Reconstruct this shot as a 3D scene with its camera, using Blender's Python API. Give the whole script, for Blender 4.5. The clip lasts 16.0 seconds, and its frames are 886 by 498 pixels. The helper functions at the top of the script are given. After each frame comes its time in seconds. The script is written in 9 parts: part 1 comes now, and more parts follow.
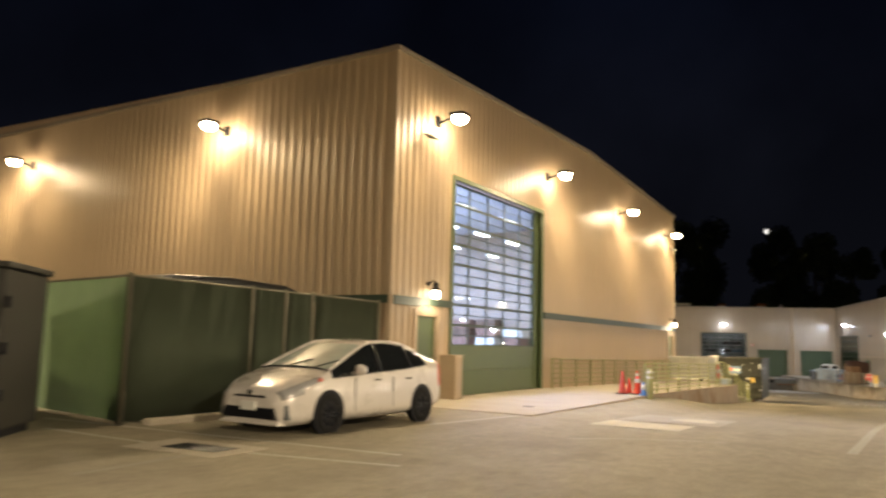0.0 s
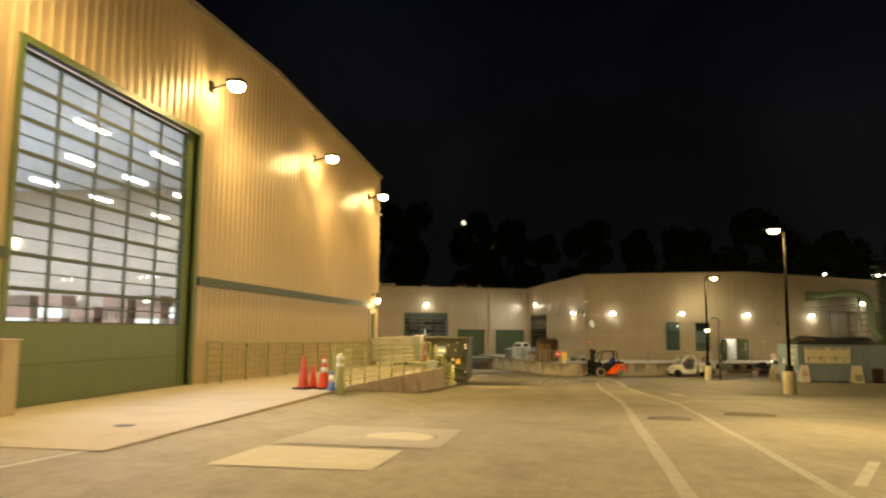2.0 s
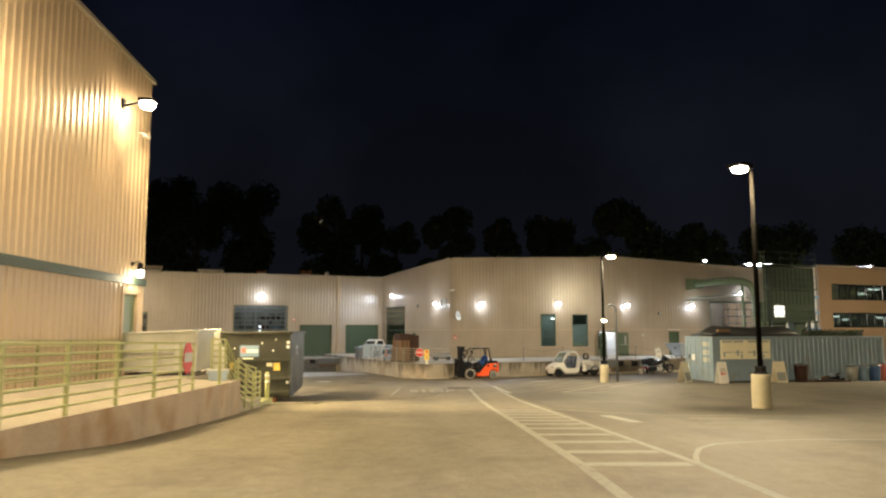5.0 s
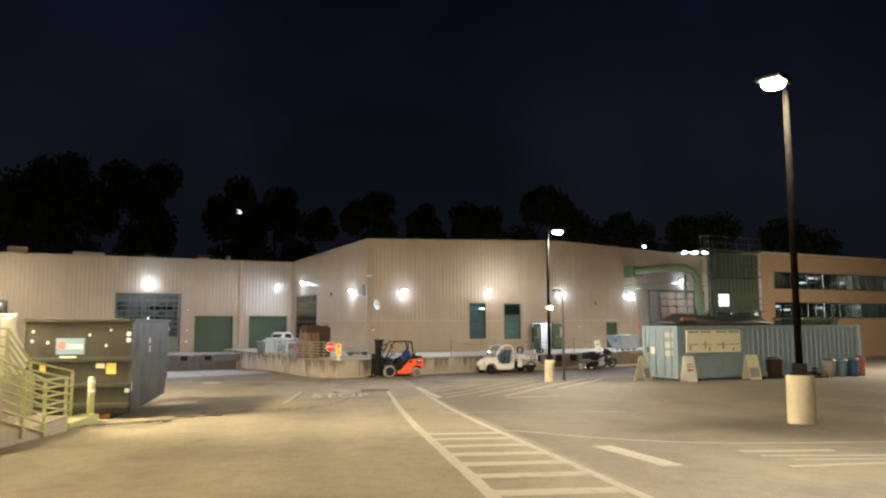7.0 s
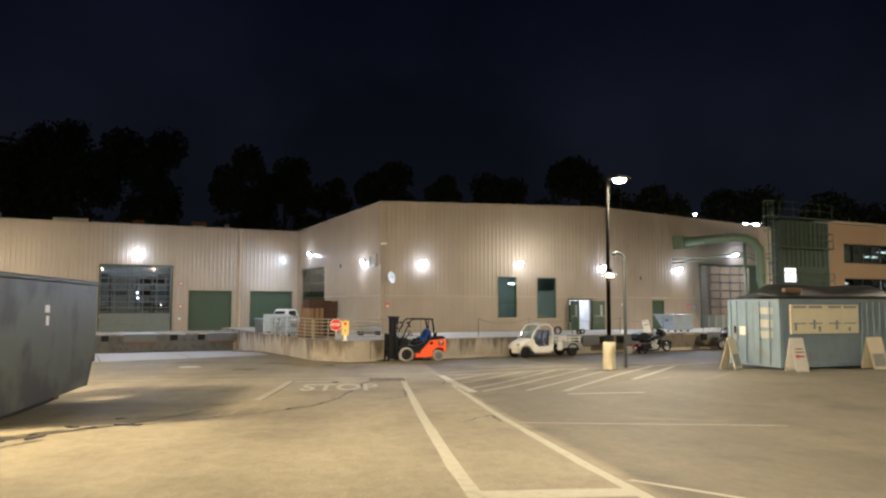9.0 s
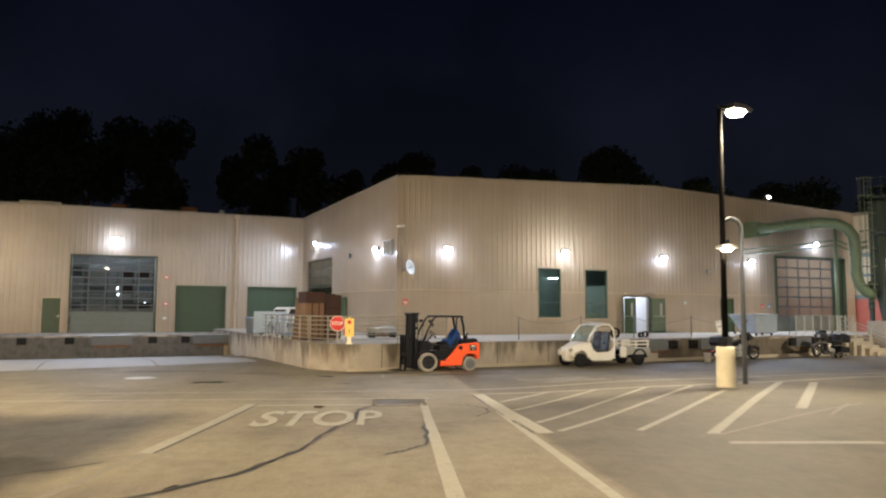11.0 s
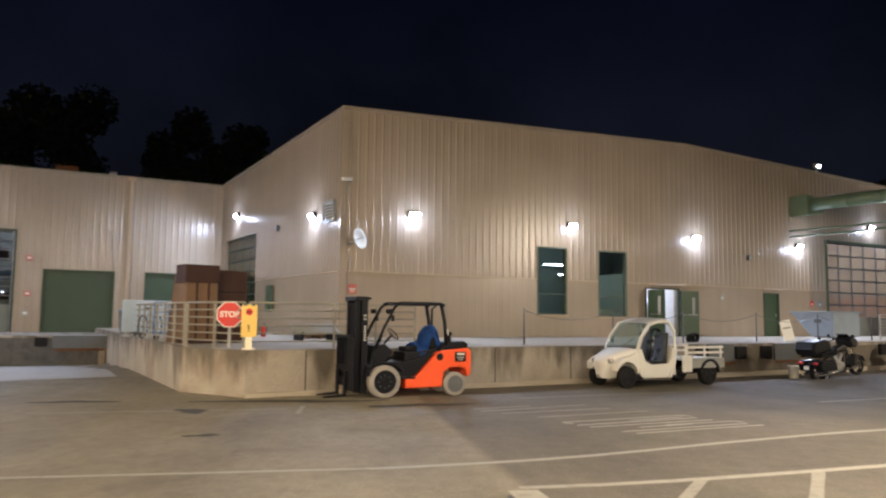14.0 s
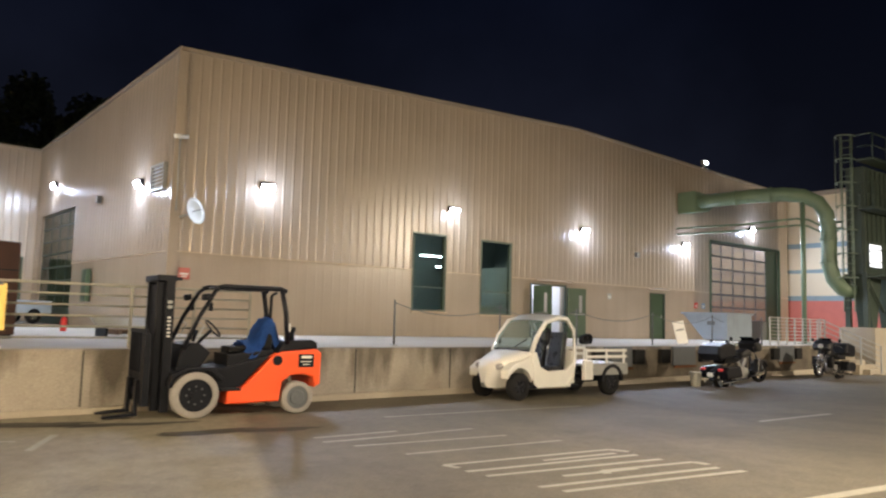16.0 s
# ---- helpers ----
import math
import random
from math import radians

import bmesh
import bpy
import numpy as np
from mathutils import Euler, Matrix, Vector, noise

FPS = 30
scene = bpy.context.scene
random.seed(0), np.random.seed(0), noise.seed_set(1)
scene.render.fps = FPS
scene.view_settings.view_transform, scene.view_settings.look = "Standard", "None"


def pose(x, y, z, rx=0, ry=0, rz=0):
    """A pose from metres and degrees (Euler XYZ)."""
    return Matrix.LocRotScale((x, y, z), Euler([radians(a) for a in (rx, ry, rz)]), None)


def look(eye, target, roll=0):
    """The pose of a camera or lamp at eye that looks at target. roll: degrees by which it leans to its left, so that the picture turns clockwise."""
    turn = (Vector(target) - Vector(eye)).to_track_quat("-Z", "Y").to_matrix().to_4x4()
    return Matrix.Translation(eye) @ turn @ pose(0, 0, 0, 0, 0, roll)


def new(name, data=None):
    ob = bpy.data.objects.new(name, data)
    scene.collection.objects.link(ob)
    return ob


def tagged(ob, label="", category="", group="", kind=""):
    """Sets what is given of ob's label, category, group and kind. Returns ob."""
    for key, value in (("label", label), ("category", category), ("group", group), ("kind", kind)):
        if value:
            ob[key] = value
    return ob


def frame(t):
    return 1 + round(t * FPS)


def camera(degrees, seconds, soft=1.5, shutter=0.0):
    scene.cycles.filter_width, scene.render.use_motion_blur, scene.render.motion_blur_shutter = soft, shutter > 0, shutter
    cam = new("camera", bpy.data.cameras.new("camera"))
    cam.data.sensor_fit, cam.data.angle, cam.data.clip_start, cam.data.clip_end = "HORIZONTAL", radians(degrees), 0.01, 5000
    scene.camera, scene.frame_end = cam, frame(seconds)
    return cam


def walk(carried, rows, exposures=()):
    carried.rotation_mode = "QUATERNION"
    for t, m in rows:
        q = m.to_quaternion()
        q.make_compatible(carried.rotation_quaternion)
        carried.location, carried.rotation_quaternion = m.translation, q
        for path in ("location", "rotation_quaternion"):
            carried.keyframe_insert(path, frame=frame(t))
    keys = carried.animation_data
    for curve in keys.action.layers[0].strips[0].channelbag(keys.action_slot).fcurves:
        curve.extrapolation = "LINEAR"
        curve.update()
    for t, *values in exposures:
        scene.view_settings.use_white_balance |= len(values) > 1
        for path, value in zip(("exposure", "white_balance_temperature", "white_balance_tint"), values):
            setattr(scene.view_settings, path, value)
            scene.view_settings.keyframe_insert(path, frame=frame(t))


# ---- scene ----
cam = camera(61.9, 16.0, soft=2.2, shutter=0.5)
METRES, EYE, TILT, LEAN, TURN = 57.0, 1.5, 0.0, 0.0, 31.4
ROWS = [
    (0.0, 0.0, 0.0, 0.0, -0.18, 7.14, -1.46),
    (0.5, 0.0058, 0.0297, -0.0005, -7.45, 7.12, -1.14),
    (1.0, 0.0148, 0.0586, -0.0013, -13.61, 6.91, -0.89),
    (1.5, 0.0262, 0.0889, -0.0022, -18.53, 6.6, -0.71),
    (2.0, 0.0395, 0.1204, -0.0029, -22.38, 6.32, -0.53),
    (2.5, 0.055, 0.1519, -0.0037, -25.55, 6.2, -0.32),
    (3.0, 0.0717, 0.1837, -0.0045, -27.88, 6.16, -0.21),
    (3.5, 0.0887, 0.2144, -0.005, -29.68, 6.22, -0.02),
    (6.0, 0.179, 0.3598, -0.0096, -36.37, 6.15, 0.06),
    (6.5, 0.1986, 0.3829, -0.0105, -38.29, 6.01, 0.15),
    (7.0, 0.2173, 0.405, -0.0113, -39.47, 5.73, 0.21),
    (7.5, 0.2345, 0.4271, -0.0124, -39.89, 5.34, 0.28),
    (8.0, 0.2532, 0.4526, -0.0142, -39.52, 4.91, 0.21),
    (8.5, 0.2719, 0.4797, -0.0159, -38.82, 4.55, 0.06),
    (9.0, 0.2902, 0.5063, -0.0178, -38.12, 4.33, -0.11),
    (11.5, 0.392, 0.6509, -0.0272, -36.25, 4.89, -0.17),
    (12.0, 0.4107, 0.6791, -0.0288, -36.17, 5.07, -0.08),
    (12.5, 0.4298, 0.7078, -0.0306, -36.27, 5.22, -0.1),
    (13.0, 0.4478, 0.7338, -0.0319, -36.71, 5.24, -0.2),
    (13.5, 0.4666, 0.7594, -0.0335, -37.84, 5.25, -0.43),
    (14.0, 0.4857, 0.7831, -0.0343, -39.81, 5.2, -0.7),
    (14.5, 0.5031, 0.8013, -0.0349, -42.15, 5.08, -1.05),
    (15.0, 0.5172, 0.8147, -0.0359, -44.61, 5.07, -1.34),
    (15.5, 0.5277, 0.8236, -0.0363, -47.03, 5.11, -1.58),
    (16.0, 0.5382, 0.8316, -0.0367, -49.5, 5.39, -1.66),
]
walk(cam, [(t, pose(0, 0, EYE, TILT, LEAN, TURN) @ pose(METRES * x, METRES * y, METRES * z, 90 + pitch, roll, yaw)) for t, x, y, z, yaw, pitch, roll in ROWS],
     exposures=[(0.0, 2.34, 6600, 13), (0.6, 2.2, 7200, 13), (1.2, 2.10, 9400, 6), (2.0, 2.17, 10900, 3), (3.0, 2.28, 11700, 2), (3.5, 2.40, 7100, 2), (4.5, 2.6, 6800, 6), (6.0, 2.90, 6200, 12), (9.0, 2.80, 5950, 13), (12.0, 2.76, 6000, 16), (14.0, 2.66, 5900, 18), (15.0, 2.80, 5980, 17), (16.0, 2.93, 6000, 16)])

# ---- light ----
world = bpy.data.worlds.new("night_sky")
scene.world = world
world.use_nodes = True
wn, wl = world.node_tree.nodes, world.node_tree.links
bg = wn["Background"]
tex = wn.new("ShaderNodeTexCoord")
sep = wn.new("ShaderNodeSeparateXYZ")
wl.new(tex.outputs["Generated"], sep.inputs[0])
ramp = wn.new("ShaderNodeValToRGB")
wl.new(sep.outputs["Z"], ramp.inputs[0])
ramp.color_ramp.elements[0].position, ramp.color_ramp.elements[0].color = 0.0, (0.0011, 0.0012, 0.0017, 1)
ramp.color_ramp.elements[1].position, ramp.color_ramp.elements[1].color = 0.55, (0.00009, 0.00022, 0.0008, 1)
cloud = wn.new("ShaderNodeTexNoise")
cloud.inputs["Scale"].default_value = 2.2
cloud.inputs["Detail"].default_value = 5
wl.new(tex.outputs["Generated"], cloud.inputs["Vector"])
cmap = wn.new("ShaderNodeMapRange")
cmap.inputs[1].default_value, cmap.inputs[2].default_value = 0.42, 0.72
cmap.inputs[3].default_value, cmap.inputs[4].default_value = 0.7, 1.7
wl.new(cloud.outputs["Fac"], cmap.inputs[0])
wl.new(ramp.outputs[0], bg.inputs[0])
wl.new(cmap.outputs[0], bg.inputs[1])
# the moon, low over the trees
nrm, dot, disc, mbg, both = wn.new("ShaderNodeVectorMath"), wn.new("ShaderNodeVectorMath"), wn.new("ShaderNodeMapRange"), wn.new("ShaderNodeBackground"), wn.new("ShaderNodeAddShader")
nrm.operation, dot.operation = "NORMALIZE", "DOT_PRODUCT"
dot.inputs[1].default_value = Vector((-0.1287, 0.9809, 0.1455)).normalized()
disc.inputs[1].default_value, disc.inputs[2].default_value = math.cos(radians(0.21)), math.cos(radians(0.14))
disc.inputs[3].default_value, disc.inputs[4].default_value = 0.0, 0.3
mbg.inputs[0].default_value = (1.0, 0.97, 0.9, 1)
wl.new(tex.outputs["Generated"], nrm.inputs[0])
wl.new(nrm.outputs[0], dot.inputs[0])
wl.new(dot.outputs["Value"], disc.inputs[0])
wl.new(disc.outputs[0], mbg.inputs[1])
wl.new(bg.outputs[0], both.inputs[0])
wl.new(mbg.outputs[0], both.inputs[1])
wl.new(both.outputs[0], wn["World Output"].inputs["Surface"])

FLOOD = 310.0      # wall floods of the warehouse, W
POLE = 2600.0      # car park pole lamps, W
PACK = 85.0       # white wall packs of the workshop, W
WARM, AMBER, COOL = (1.0, 0.77, 0.43), (1.0, 0.815, 0.53), (0.75, 0.86, 1.0)


def lamp(name, where, target, watts, colour, size=0.12, spread=150, blend=0.5):
    d = bpy.data.lights.new(name, "SPOT")
    d.energy, d.color, d.shadow_soft_size = watts, colour, size
    d.spot_size, d.spot_blend = radians(spread), blend
    ob = new(name, d)
    ob.matrix_basis = look(where, target)
    return ob


def ring_lamp(name, where, watts, colour, front=-90.0, size=0.15, tilt=50):
    """A car park head: its light is thrown out sideways in several beams, little of it straight down."""
    p = Vector(where)
    for k, share in ((-125, 0.65), (-42, 1.2), (42, 1.2), (125, 0.65)):
        a = radians(front + k)
        d = Vector((math.cos(a) * math.sin(radians(tilt)), math.sin(a) * math.sin(radians(tilt)), -math.cos(radians(tilt))))
        lamp(name, p, p + d, watts * 0.72 * share, colour, size, 116, 0.9)


def bulb(name, where, watts, colour, size=0.1):
    d = bpy.data.lights.new(name, "POINT")
    d.energy, d.color, d.shadow_soft_size = watts, colour, size
    ob = new(name, d)
    ob.location = where
    return ob


# ---- materials ----
def material(name, colour, rough=0.6, metal=0.0, vary=0.12, scale=3.0, fine=60.0, bump=0.15, streak=0.0, emit=0.0, coat=0.0, dirt=None, runs=5.0, shine=0.5, spots=(0.52, 0.72), drips=None):
    """A painted or raw surface: two scales of colour change, fine relief, and runs of dirt where wanted."""
    m = bpy.data.materials.new(name)
    m.use_nodes = True
    n, l = m.node_tree.nodes, m.node_tree.links
    p = n["Principled BSDF"]
    tc = n.new("ShaderNodeTexCoord")
    big, small = n.new("ShaderNodeTexNoise"), n.new("ShaderNodeTexNoise")
    big.inputs["Scale"].default_value, big.inputs["Detail"].default_value = scale, 6
    small.inputs["Scale"].default_value, small.inputs["Detail"].default_value = fine, 3
    for t in (big, small):
        l.new(tc.outputs["Object"], t.inputs["Vector"])
    add = n.new("ShaderNodeMath")
    add.operation = "ADD"
    l.new(big.outputs["Fac"], add.inputs[0])
    l.new(small.outputs["Fac"], add.inputs[1])
    last = add
    if streak:
        mp = n.new("ShaderNodeMapping")
        mp.inputs["Scale"].default_value = (runs, runs, runs * 0.05)
        l.new(tc.outputs["Object"], mp.inputs[0])
        st = n.new("ShaderNodeTexNoise")
        st.inputs["Scale"].default_value, st.inputs["Detail"].default_value = 2.0, 5
        l.new(mp.outputs[0], st.inputs["Vector"])
        ma = n.new("ShaderNodeMath")
        ma.operation = "MULTIPLY_ADD"
        ma.inputs[1].default_value = streak
        l.new(st.outputs["Fac"], ma.inputs[0])
        l.new(last.outputs[0], ma.inputs[2])
        last = ma
    mr = n.new("ShaderNodeMapRange")
    mid = 1.0 + streak * 0.5
    mr.inputs[1].default_value, mr.inputs[2].default_value = mid - 0.35, mid + 0.35
    mr.inputs[3].default_value, mr.inputs[4].default_value = 1 - vary, 1 + vary
    l.new(last.outputs[0], mr.inputs[0])
    mul = n.new("ShaderNodeVectorMath")
    mul.operation = "SCALE"
    if dirt:
        mx = n.new("ShaderNodeMix")
        mx.data_type = "RGBA"
        mx.inputs["A"].default_value, mx.inputs["B"].default_value = (*colour, 1), (*dirt, 1)
        dr = n.new("ShaderNodeMapRange")
        dr.inputs[1].default_value, dr.inputs[2].default_value = spots
        l.new(big.outputs["Fac"], dr.inputs[0])
        l.new(dr.outputs[0], mx.inputs["Factor"])
        l.new(mx.outputs["Result"], mul.inputs[0])
        if drips:
            # grime that has run down from the upper edge, in tongues of uneven length
            top, length = drips
            sp, mp2, dn = n.new("ShaderNodeSeparateXYZ"), n.new("ShaderNodeMapping"), n.new("ShaderNodeTexNoise")
            l.new(tc.outputs["Object"], sp.inputs[0])
            l.new(tc.outputs["Object"], mp2.inputs[0])
            mp2.inputs["Scale"].default_value = (1.0, 1.0, 0.22)
            dn.inputs["Scale"].default_value, dn.inputs["Detail"].default_value = 1.7, 7
            l.new(mp2.outputs[0], dn.inputs["Vector"])
            reach = n.new("ShaderNodeMapRange")
            reach.inputs[1].default_value, reach.inputs[2].default_value = 0.36, 0.70
            reach.inputs[3].default_value, reach.inputs[4].default_value = top + 0.08, top - length
            l.new(dn.outputs["Fac"], reach.inputs[0])
            over = n.new("ShaderNodeMath")
            over.operation = "SUBTRACT"
            l.new(sp.outputs["Z"], over.inputs[0])
            l.new(reach.outputs[0], over.inputs[1])
            soft = n.new("ShaderNodeMapRange")
            soft.inputs[1].default_value, soft.inputs[2].default_value = -0.12, 0.45
            soft.inputs[3].default_value, soft.inputs[4].default_value = 0.0, 0.8
            l.new(over.outputs[0], soft.inputs[0])
            grime = n.new("ShaderNodeMix")
            grime.data_type = "RGBA"
            grime.inputs["B"].default_value = (0.085, 0.07, 0.052, 1)
            l.new(soft.outputs[0], grime.inputs["Factor"])
            l.new(mx.outputs["Result"], grime.inputs["A"])
            l.new(grime.outputs["Result"], mul.inputs[0])
    else:
        mul.inputs[0].default_value = colour
    l.new(mr.outputs[0], mul.inputs["Scale"])
    l.new(mul.outputs[0], p.inputs["Base Color"])
    rr = n.new("ShaderNodeMapRange")
    rr.inputs[3].default_value, rr.inputs[4].default_value = max(0.03, rough - 0.04), min(1, rough + 0.04)
    l.new(big.outputs["Fac"], rr.inputs[0])
    l.new(rr.outputs[0], p.inputs["Roughness"])
    p.inputs["Metallic"].default_value = metal
    p.inputs["Specular IOR Level"].default_value = shine
    p.inputs["Coat Weight"].default_value = coat
    p.inputs["Coat Roughness"].default_value = 0.08
    if bump:
        b = n.new("ShaderNodeBump")
        b.inputs["Strength"].default_value, b.inputs["Distance"].default_value = bump, 0.01
        l.new(small.outputs["Fac"], b.inputs["Height"])
        l.new(b.outputs[0], p.inputs["Normal"])
    if emit:
        p.inputs["Emission Color"].default_value = (*colour, 1)
        p.inputs["Emission Strength"].default_value = emit
    return m


def glow(name, colour, strength):
    m = bpy.data.materials.new(name)
    m.use_nodes = True
    p = m.node_tree.nodes["Principled BSDF"]
    p.inputs["Base Color"].default_value = (*colour, 1)
    p.inputs["Emission Color"].default_value = (*colour, 1)
    p.inputs["Emission Strength"].default_value = strength
    return m


def glass(name, tint=(0.8, 0.85, 0.85), rough=0.02, clear=0.75, haze=0.0):
    """Thin pane: clear, with more gloss at a slant."""
    m = bpy.data.materials.new(name)
    m.use_nodes = True
    n, l = m.node_tree.nodes, m.node_tree.links
    out = n["Material Output"]
    n.remove(n["Principled BSDF"])
    tr, gl, mx, fr = n.new("ShaderNodeBsdfTransparent"), n.new("ShaderNodeBsdfGlossy"), n.new("ShaderNodeMixShader"), n.new("ShaderNodeLayerWeight")
    pw, ma = n.new("ShaderNodeMath"), n.new("ShaderNodeMath")
    pw.operation, pw.inputs[1].default_value = "POWER", 4.0
    ma.operation, ma.inputs[1].default_value, ma.inputs[2].default_value = "MULTIPLY_ADD", 0.7, 0.04
    tr.inputs[0].default_value = (*[c * clear for c in tint], 1)
    gl.inputs["Roughness"].default_value = rough
    fr.inputs["Blend"].default_value = 0.5
    l.new(fr.outputs["Facing"], pw.inputs[0])
    l.new(pw.outputs[0], ma.inputs[0])
    l.new(ma.outputs[0], mx.inputs[0])
    l.new(tr.outputs[0], mx.inputs[1])
    l.new(gl.outputs[0], mx.inputs[2])
    if haze:
        df, m2 = n.new("ShaderNodeBsdfDiffuse"), n.new("ShaderNodeMixShader")
        df.inputs[0].default_value = (*tint, 1)
        m2.inputs[0].default_value = haze
        l.new(mx.outputs[0], m2.inputs[1])
        l.new(df.outputs[0], m2.inputs[2])
        mx = m2
    l.new(mx.outputs[0], out.inputs["Surface"])
    return m


M_TAN = material("tan_siding", (0.48, 0.37, 0.25), 0.40, vary=0.08, scale=0.6, fine=30, bump=0.05, streak=0.6, runs=1.5)
M_GREY = material("pale_siding", (0.375, 0.315, 0.252), 0.25, vary=0.11, scale=0.5, fine=30, bump=0.03, streak=0.7, runs=1.5, shine=0.8)
M_TRIM = material("tan_trim", (0.46, 0.36, 0.25), 0.5, vary=0.08, bump=0.05)
M_GREEN = material("green_paint", (0.05, 0.088, 0.048), 0.45, vary=0.12, bump=0.05)
M_DGREEN = material("dark_green_paint", (0.035, 0.058, 0.04), 0.5, vary=0.12, bump=0.05)
M_RAIL = material("rail_green_paint", (0.40, 0.42, 0.20), 0.45, vary=0.15, scale=4, bump=0.08)
M_WRAIL = material("dark_rail_green_paint", (0.27, 0.28, 0.125), 0.5, vary=0.15, scale=4, bump=0.08)
M_DRAIL = material("dull_grey_rail_paint", (0.25, 0.24, 0.20), 0.5, vary=0.15, scale=4, bump=0.06)
M_STEEL = material("galvanised_steel", (0.42, 0.42, 0.41), 0.4, 0.85, vary=0.15, scale=6, bump=0.05)
M_GREYPAINT = material("grey_paint", (0.32, 0.33, 0.32), 0.45, vary=0.12, bump=0.05)
M_BLACK = material("black_steel", (0.007, 0.008, 0.012), 0.42, 0.0, vary=0.2, bump=0.1, shine=0.22)
M_RUBBER = material("black_rubber", (0.012, 0.012, 0.013), 0.8, shine=0.25, vary=0.2, scale=20, bump=0.3)
M_TYREGREY = material("dusty_grey_tyre", (0.26, 0.245, 0.23), 0.85, vary=0.15, scale=12, bump=0.3)
M_WHITE = material("white_paint", (0.74, 0.74, 0.71), 0.4, vary=0.06, bump=0.04)
M_CREAM = material("cream_panel", (0.80, 0.76, 0.58), 0.6, vary=0.08, bump=0.05)
M_ORANGE = material("orange_paint", (0.85, 0.10, 0.02), 0.35, vary=0.06, bump=0.03, coat=0.3)
M_CONE = material("orange_plastic", (0.66, 0.05, 0.02), 0.5, vary=0.1, bump=0.05)
M_RED = material("red_paint", (0.62, 0.03, 0.025), 0.4, vary=0.06, bump=0.03)
M_BLUE = material("blue_cloth", (0.02, 0.09, 0.36), 0.8, vary=0.25, scale=9, bump=0.4)
M_BLUEP = material("blue_paint", (0.16, 0.25, 0.36), 0.5, vary=0.12, bump=0.05)
M_CONT = material("container_blue_paint", (0.235, 0.32, 0.395), 0.6, vary=0.14, scale=1.5, bump=0.08, streak=0.6, dirt=(0.22, 0.25, 0.26))
M_DUMP = material("dumpster_green_paint", (0.030, 0.031, 0.020), 0.5, 0.1, vary=0.5, scale=1.2, bump=0.15, streak=0.5)
M_DUMPS = material("scuffed_dumpster_paint", (0.070, 0.082, 0.056), 0.5, 0.1, vary=0.35, scale=0.95, bump=0.15, streak=0.5, dirt=(0.014, 0.015, 0.010), runs=0.8, spots=(0.46, 0.60))
M_DUMPW = material("dumpster_grey_paint", (0.50, 0.50, 0.44), 0.5, vary=0.2, scale=1.5, bump=0.1, streak=0.5)
M_CONC = material("concrete", (0.40, 0.36, 0.29), 0.85, vary=0.16, scale=0.8, fine=45, bump=0.3, dirt=(0.33, 0.29, 0.23))
M_WALLC = material("stained_concrete_wall", (0.37, 0.335, 0.285), 0.85, vary=0.26, scale=0.6, fine=40, bump=0.3, streak=0.45, dirt=(0.21, 0.17, 0.13), runs=0.7, drips=(-1.21, 1.1))
M_RAMPF = material("rust_stained_pale_concrete", (0.43, 0.345, 0.265), 0.85, vary=0.22, scale=0.9, fine=40, bump=0.35, streak=0.8, dirt=(0.27, 0.165, 0.09), runs=1.1)
M_PATCH = material("grey_concrete_patch", (0.33, 0.30, 0.235), 0.85, vary=0.15, scale=1.5, fine=45, bump=0.3)
M_PALE = material("pale_cement_lid", (0.48, 0.44, 0.33), 0.85, vary=0.12, scale=4, bump=0.2)
M_LINE = material("road_paint", (0.42, 0.40, 0.33), 0.7, vary=0.22, scale=5, fine=90, bump=0.3, dirt=(0.27, 0.25, 0.20))
M_OLDLINE = material("worn_road_paint", (0.25, 0.23, 0.185), 0.75, vary=0.3, scale=5, fine=90, bump=0.3, dirt=(0.16, 0.14, 0.12))
M_CRACK = material("tar_crack", (0.03, 0.028, 0.025), 0.6, vary=0.2, bump=0.2)
M_WOOD = material("plywood", (0.155, 0.09, 0.045), 0.65, vary=0.2, scale=3, bump=0.1, streak=0.8)
M_DWOOD = material("dark_wood", (0.038, 0.014, 0.009), 0.75, vary=0.25, scale=3, bump=0.1, streak=0.8)
M_SCREEN = material("green_windscreen_mesh", (0.10, 0.125, 0.085), 0.85, vary=0.12, scale=2, fine=200, bump=0.3)
M_TARP = material("black_tarp", (0.02, 0.022, 0.024), 0.5, vary=0.3, scale=2, bump=0.4)
M_CHROME = material("chrome", (0.75, 0.75, 0.75), 0.12, 1.0, vary=0.05, bump=0)
M_PLASTIC = material("grey_plastic", (0.10, 0.11, 0.12), 0.5, vary=0.15, bump=0.1)
M_YELLOW = material("yellow_plate", (0.80, 0.55, 0.13), 0.5, vary=0.06, bump=0.03)
M_ROOF = material("roof_sheet", (0.30, 0.26, 0.21), 0.6, vary=0.12, bump=0.1)
M_PINK = material("red_render", (0.50, 0.15, 0.12), 0.8, vary=0.1, bump=0.1)
M_CREAMW = material("cream_render", (0.62, 0.54, 0.40), 0.8, vary=0.1, scale=0.6, bump=0.1)
M_BLUEB = material("grey_blue_band", (0.20, 0.27, 0.30), 0.7, vary=0.1, bump=0.1)
M_CAR = material("pearl_white_car_paint", (0.68, 0.64, 0.61), 0.28, vary=0.03, bump=0, coat=0.8)
M_INT = material("interior_white_wall", (0.6, 0.6, 0.6), 0.8, vary=0.08, bump=0.05)
M_RUST = material("rusty_steel", (0.16, 0.07, 0.03), 0.8, 0.2, vary=0.3, scale=8, bump=0.3)
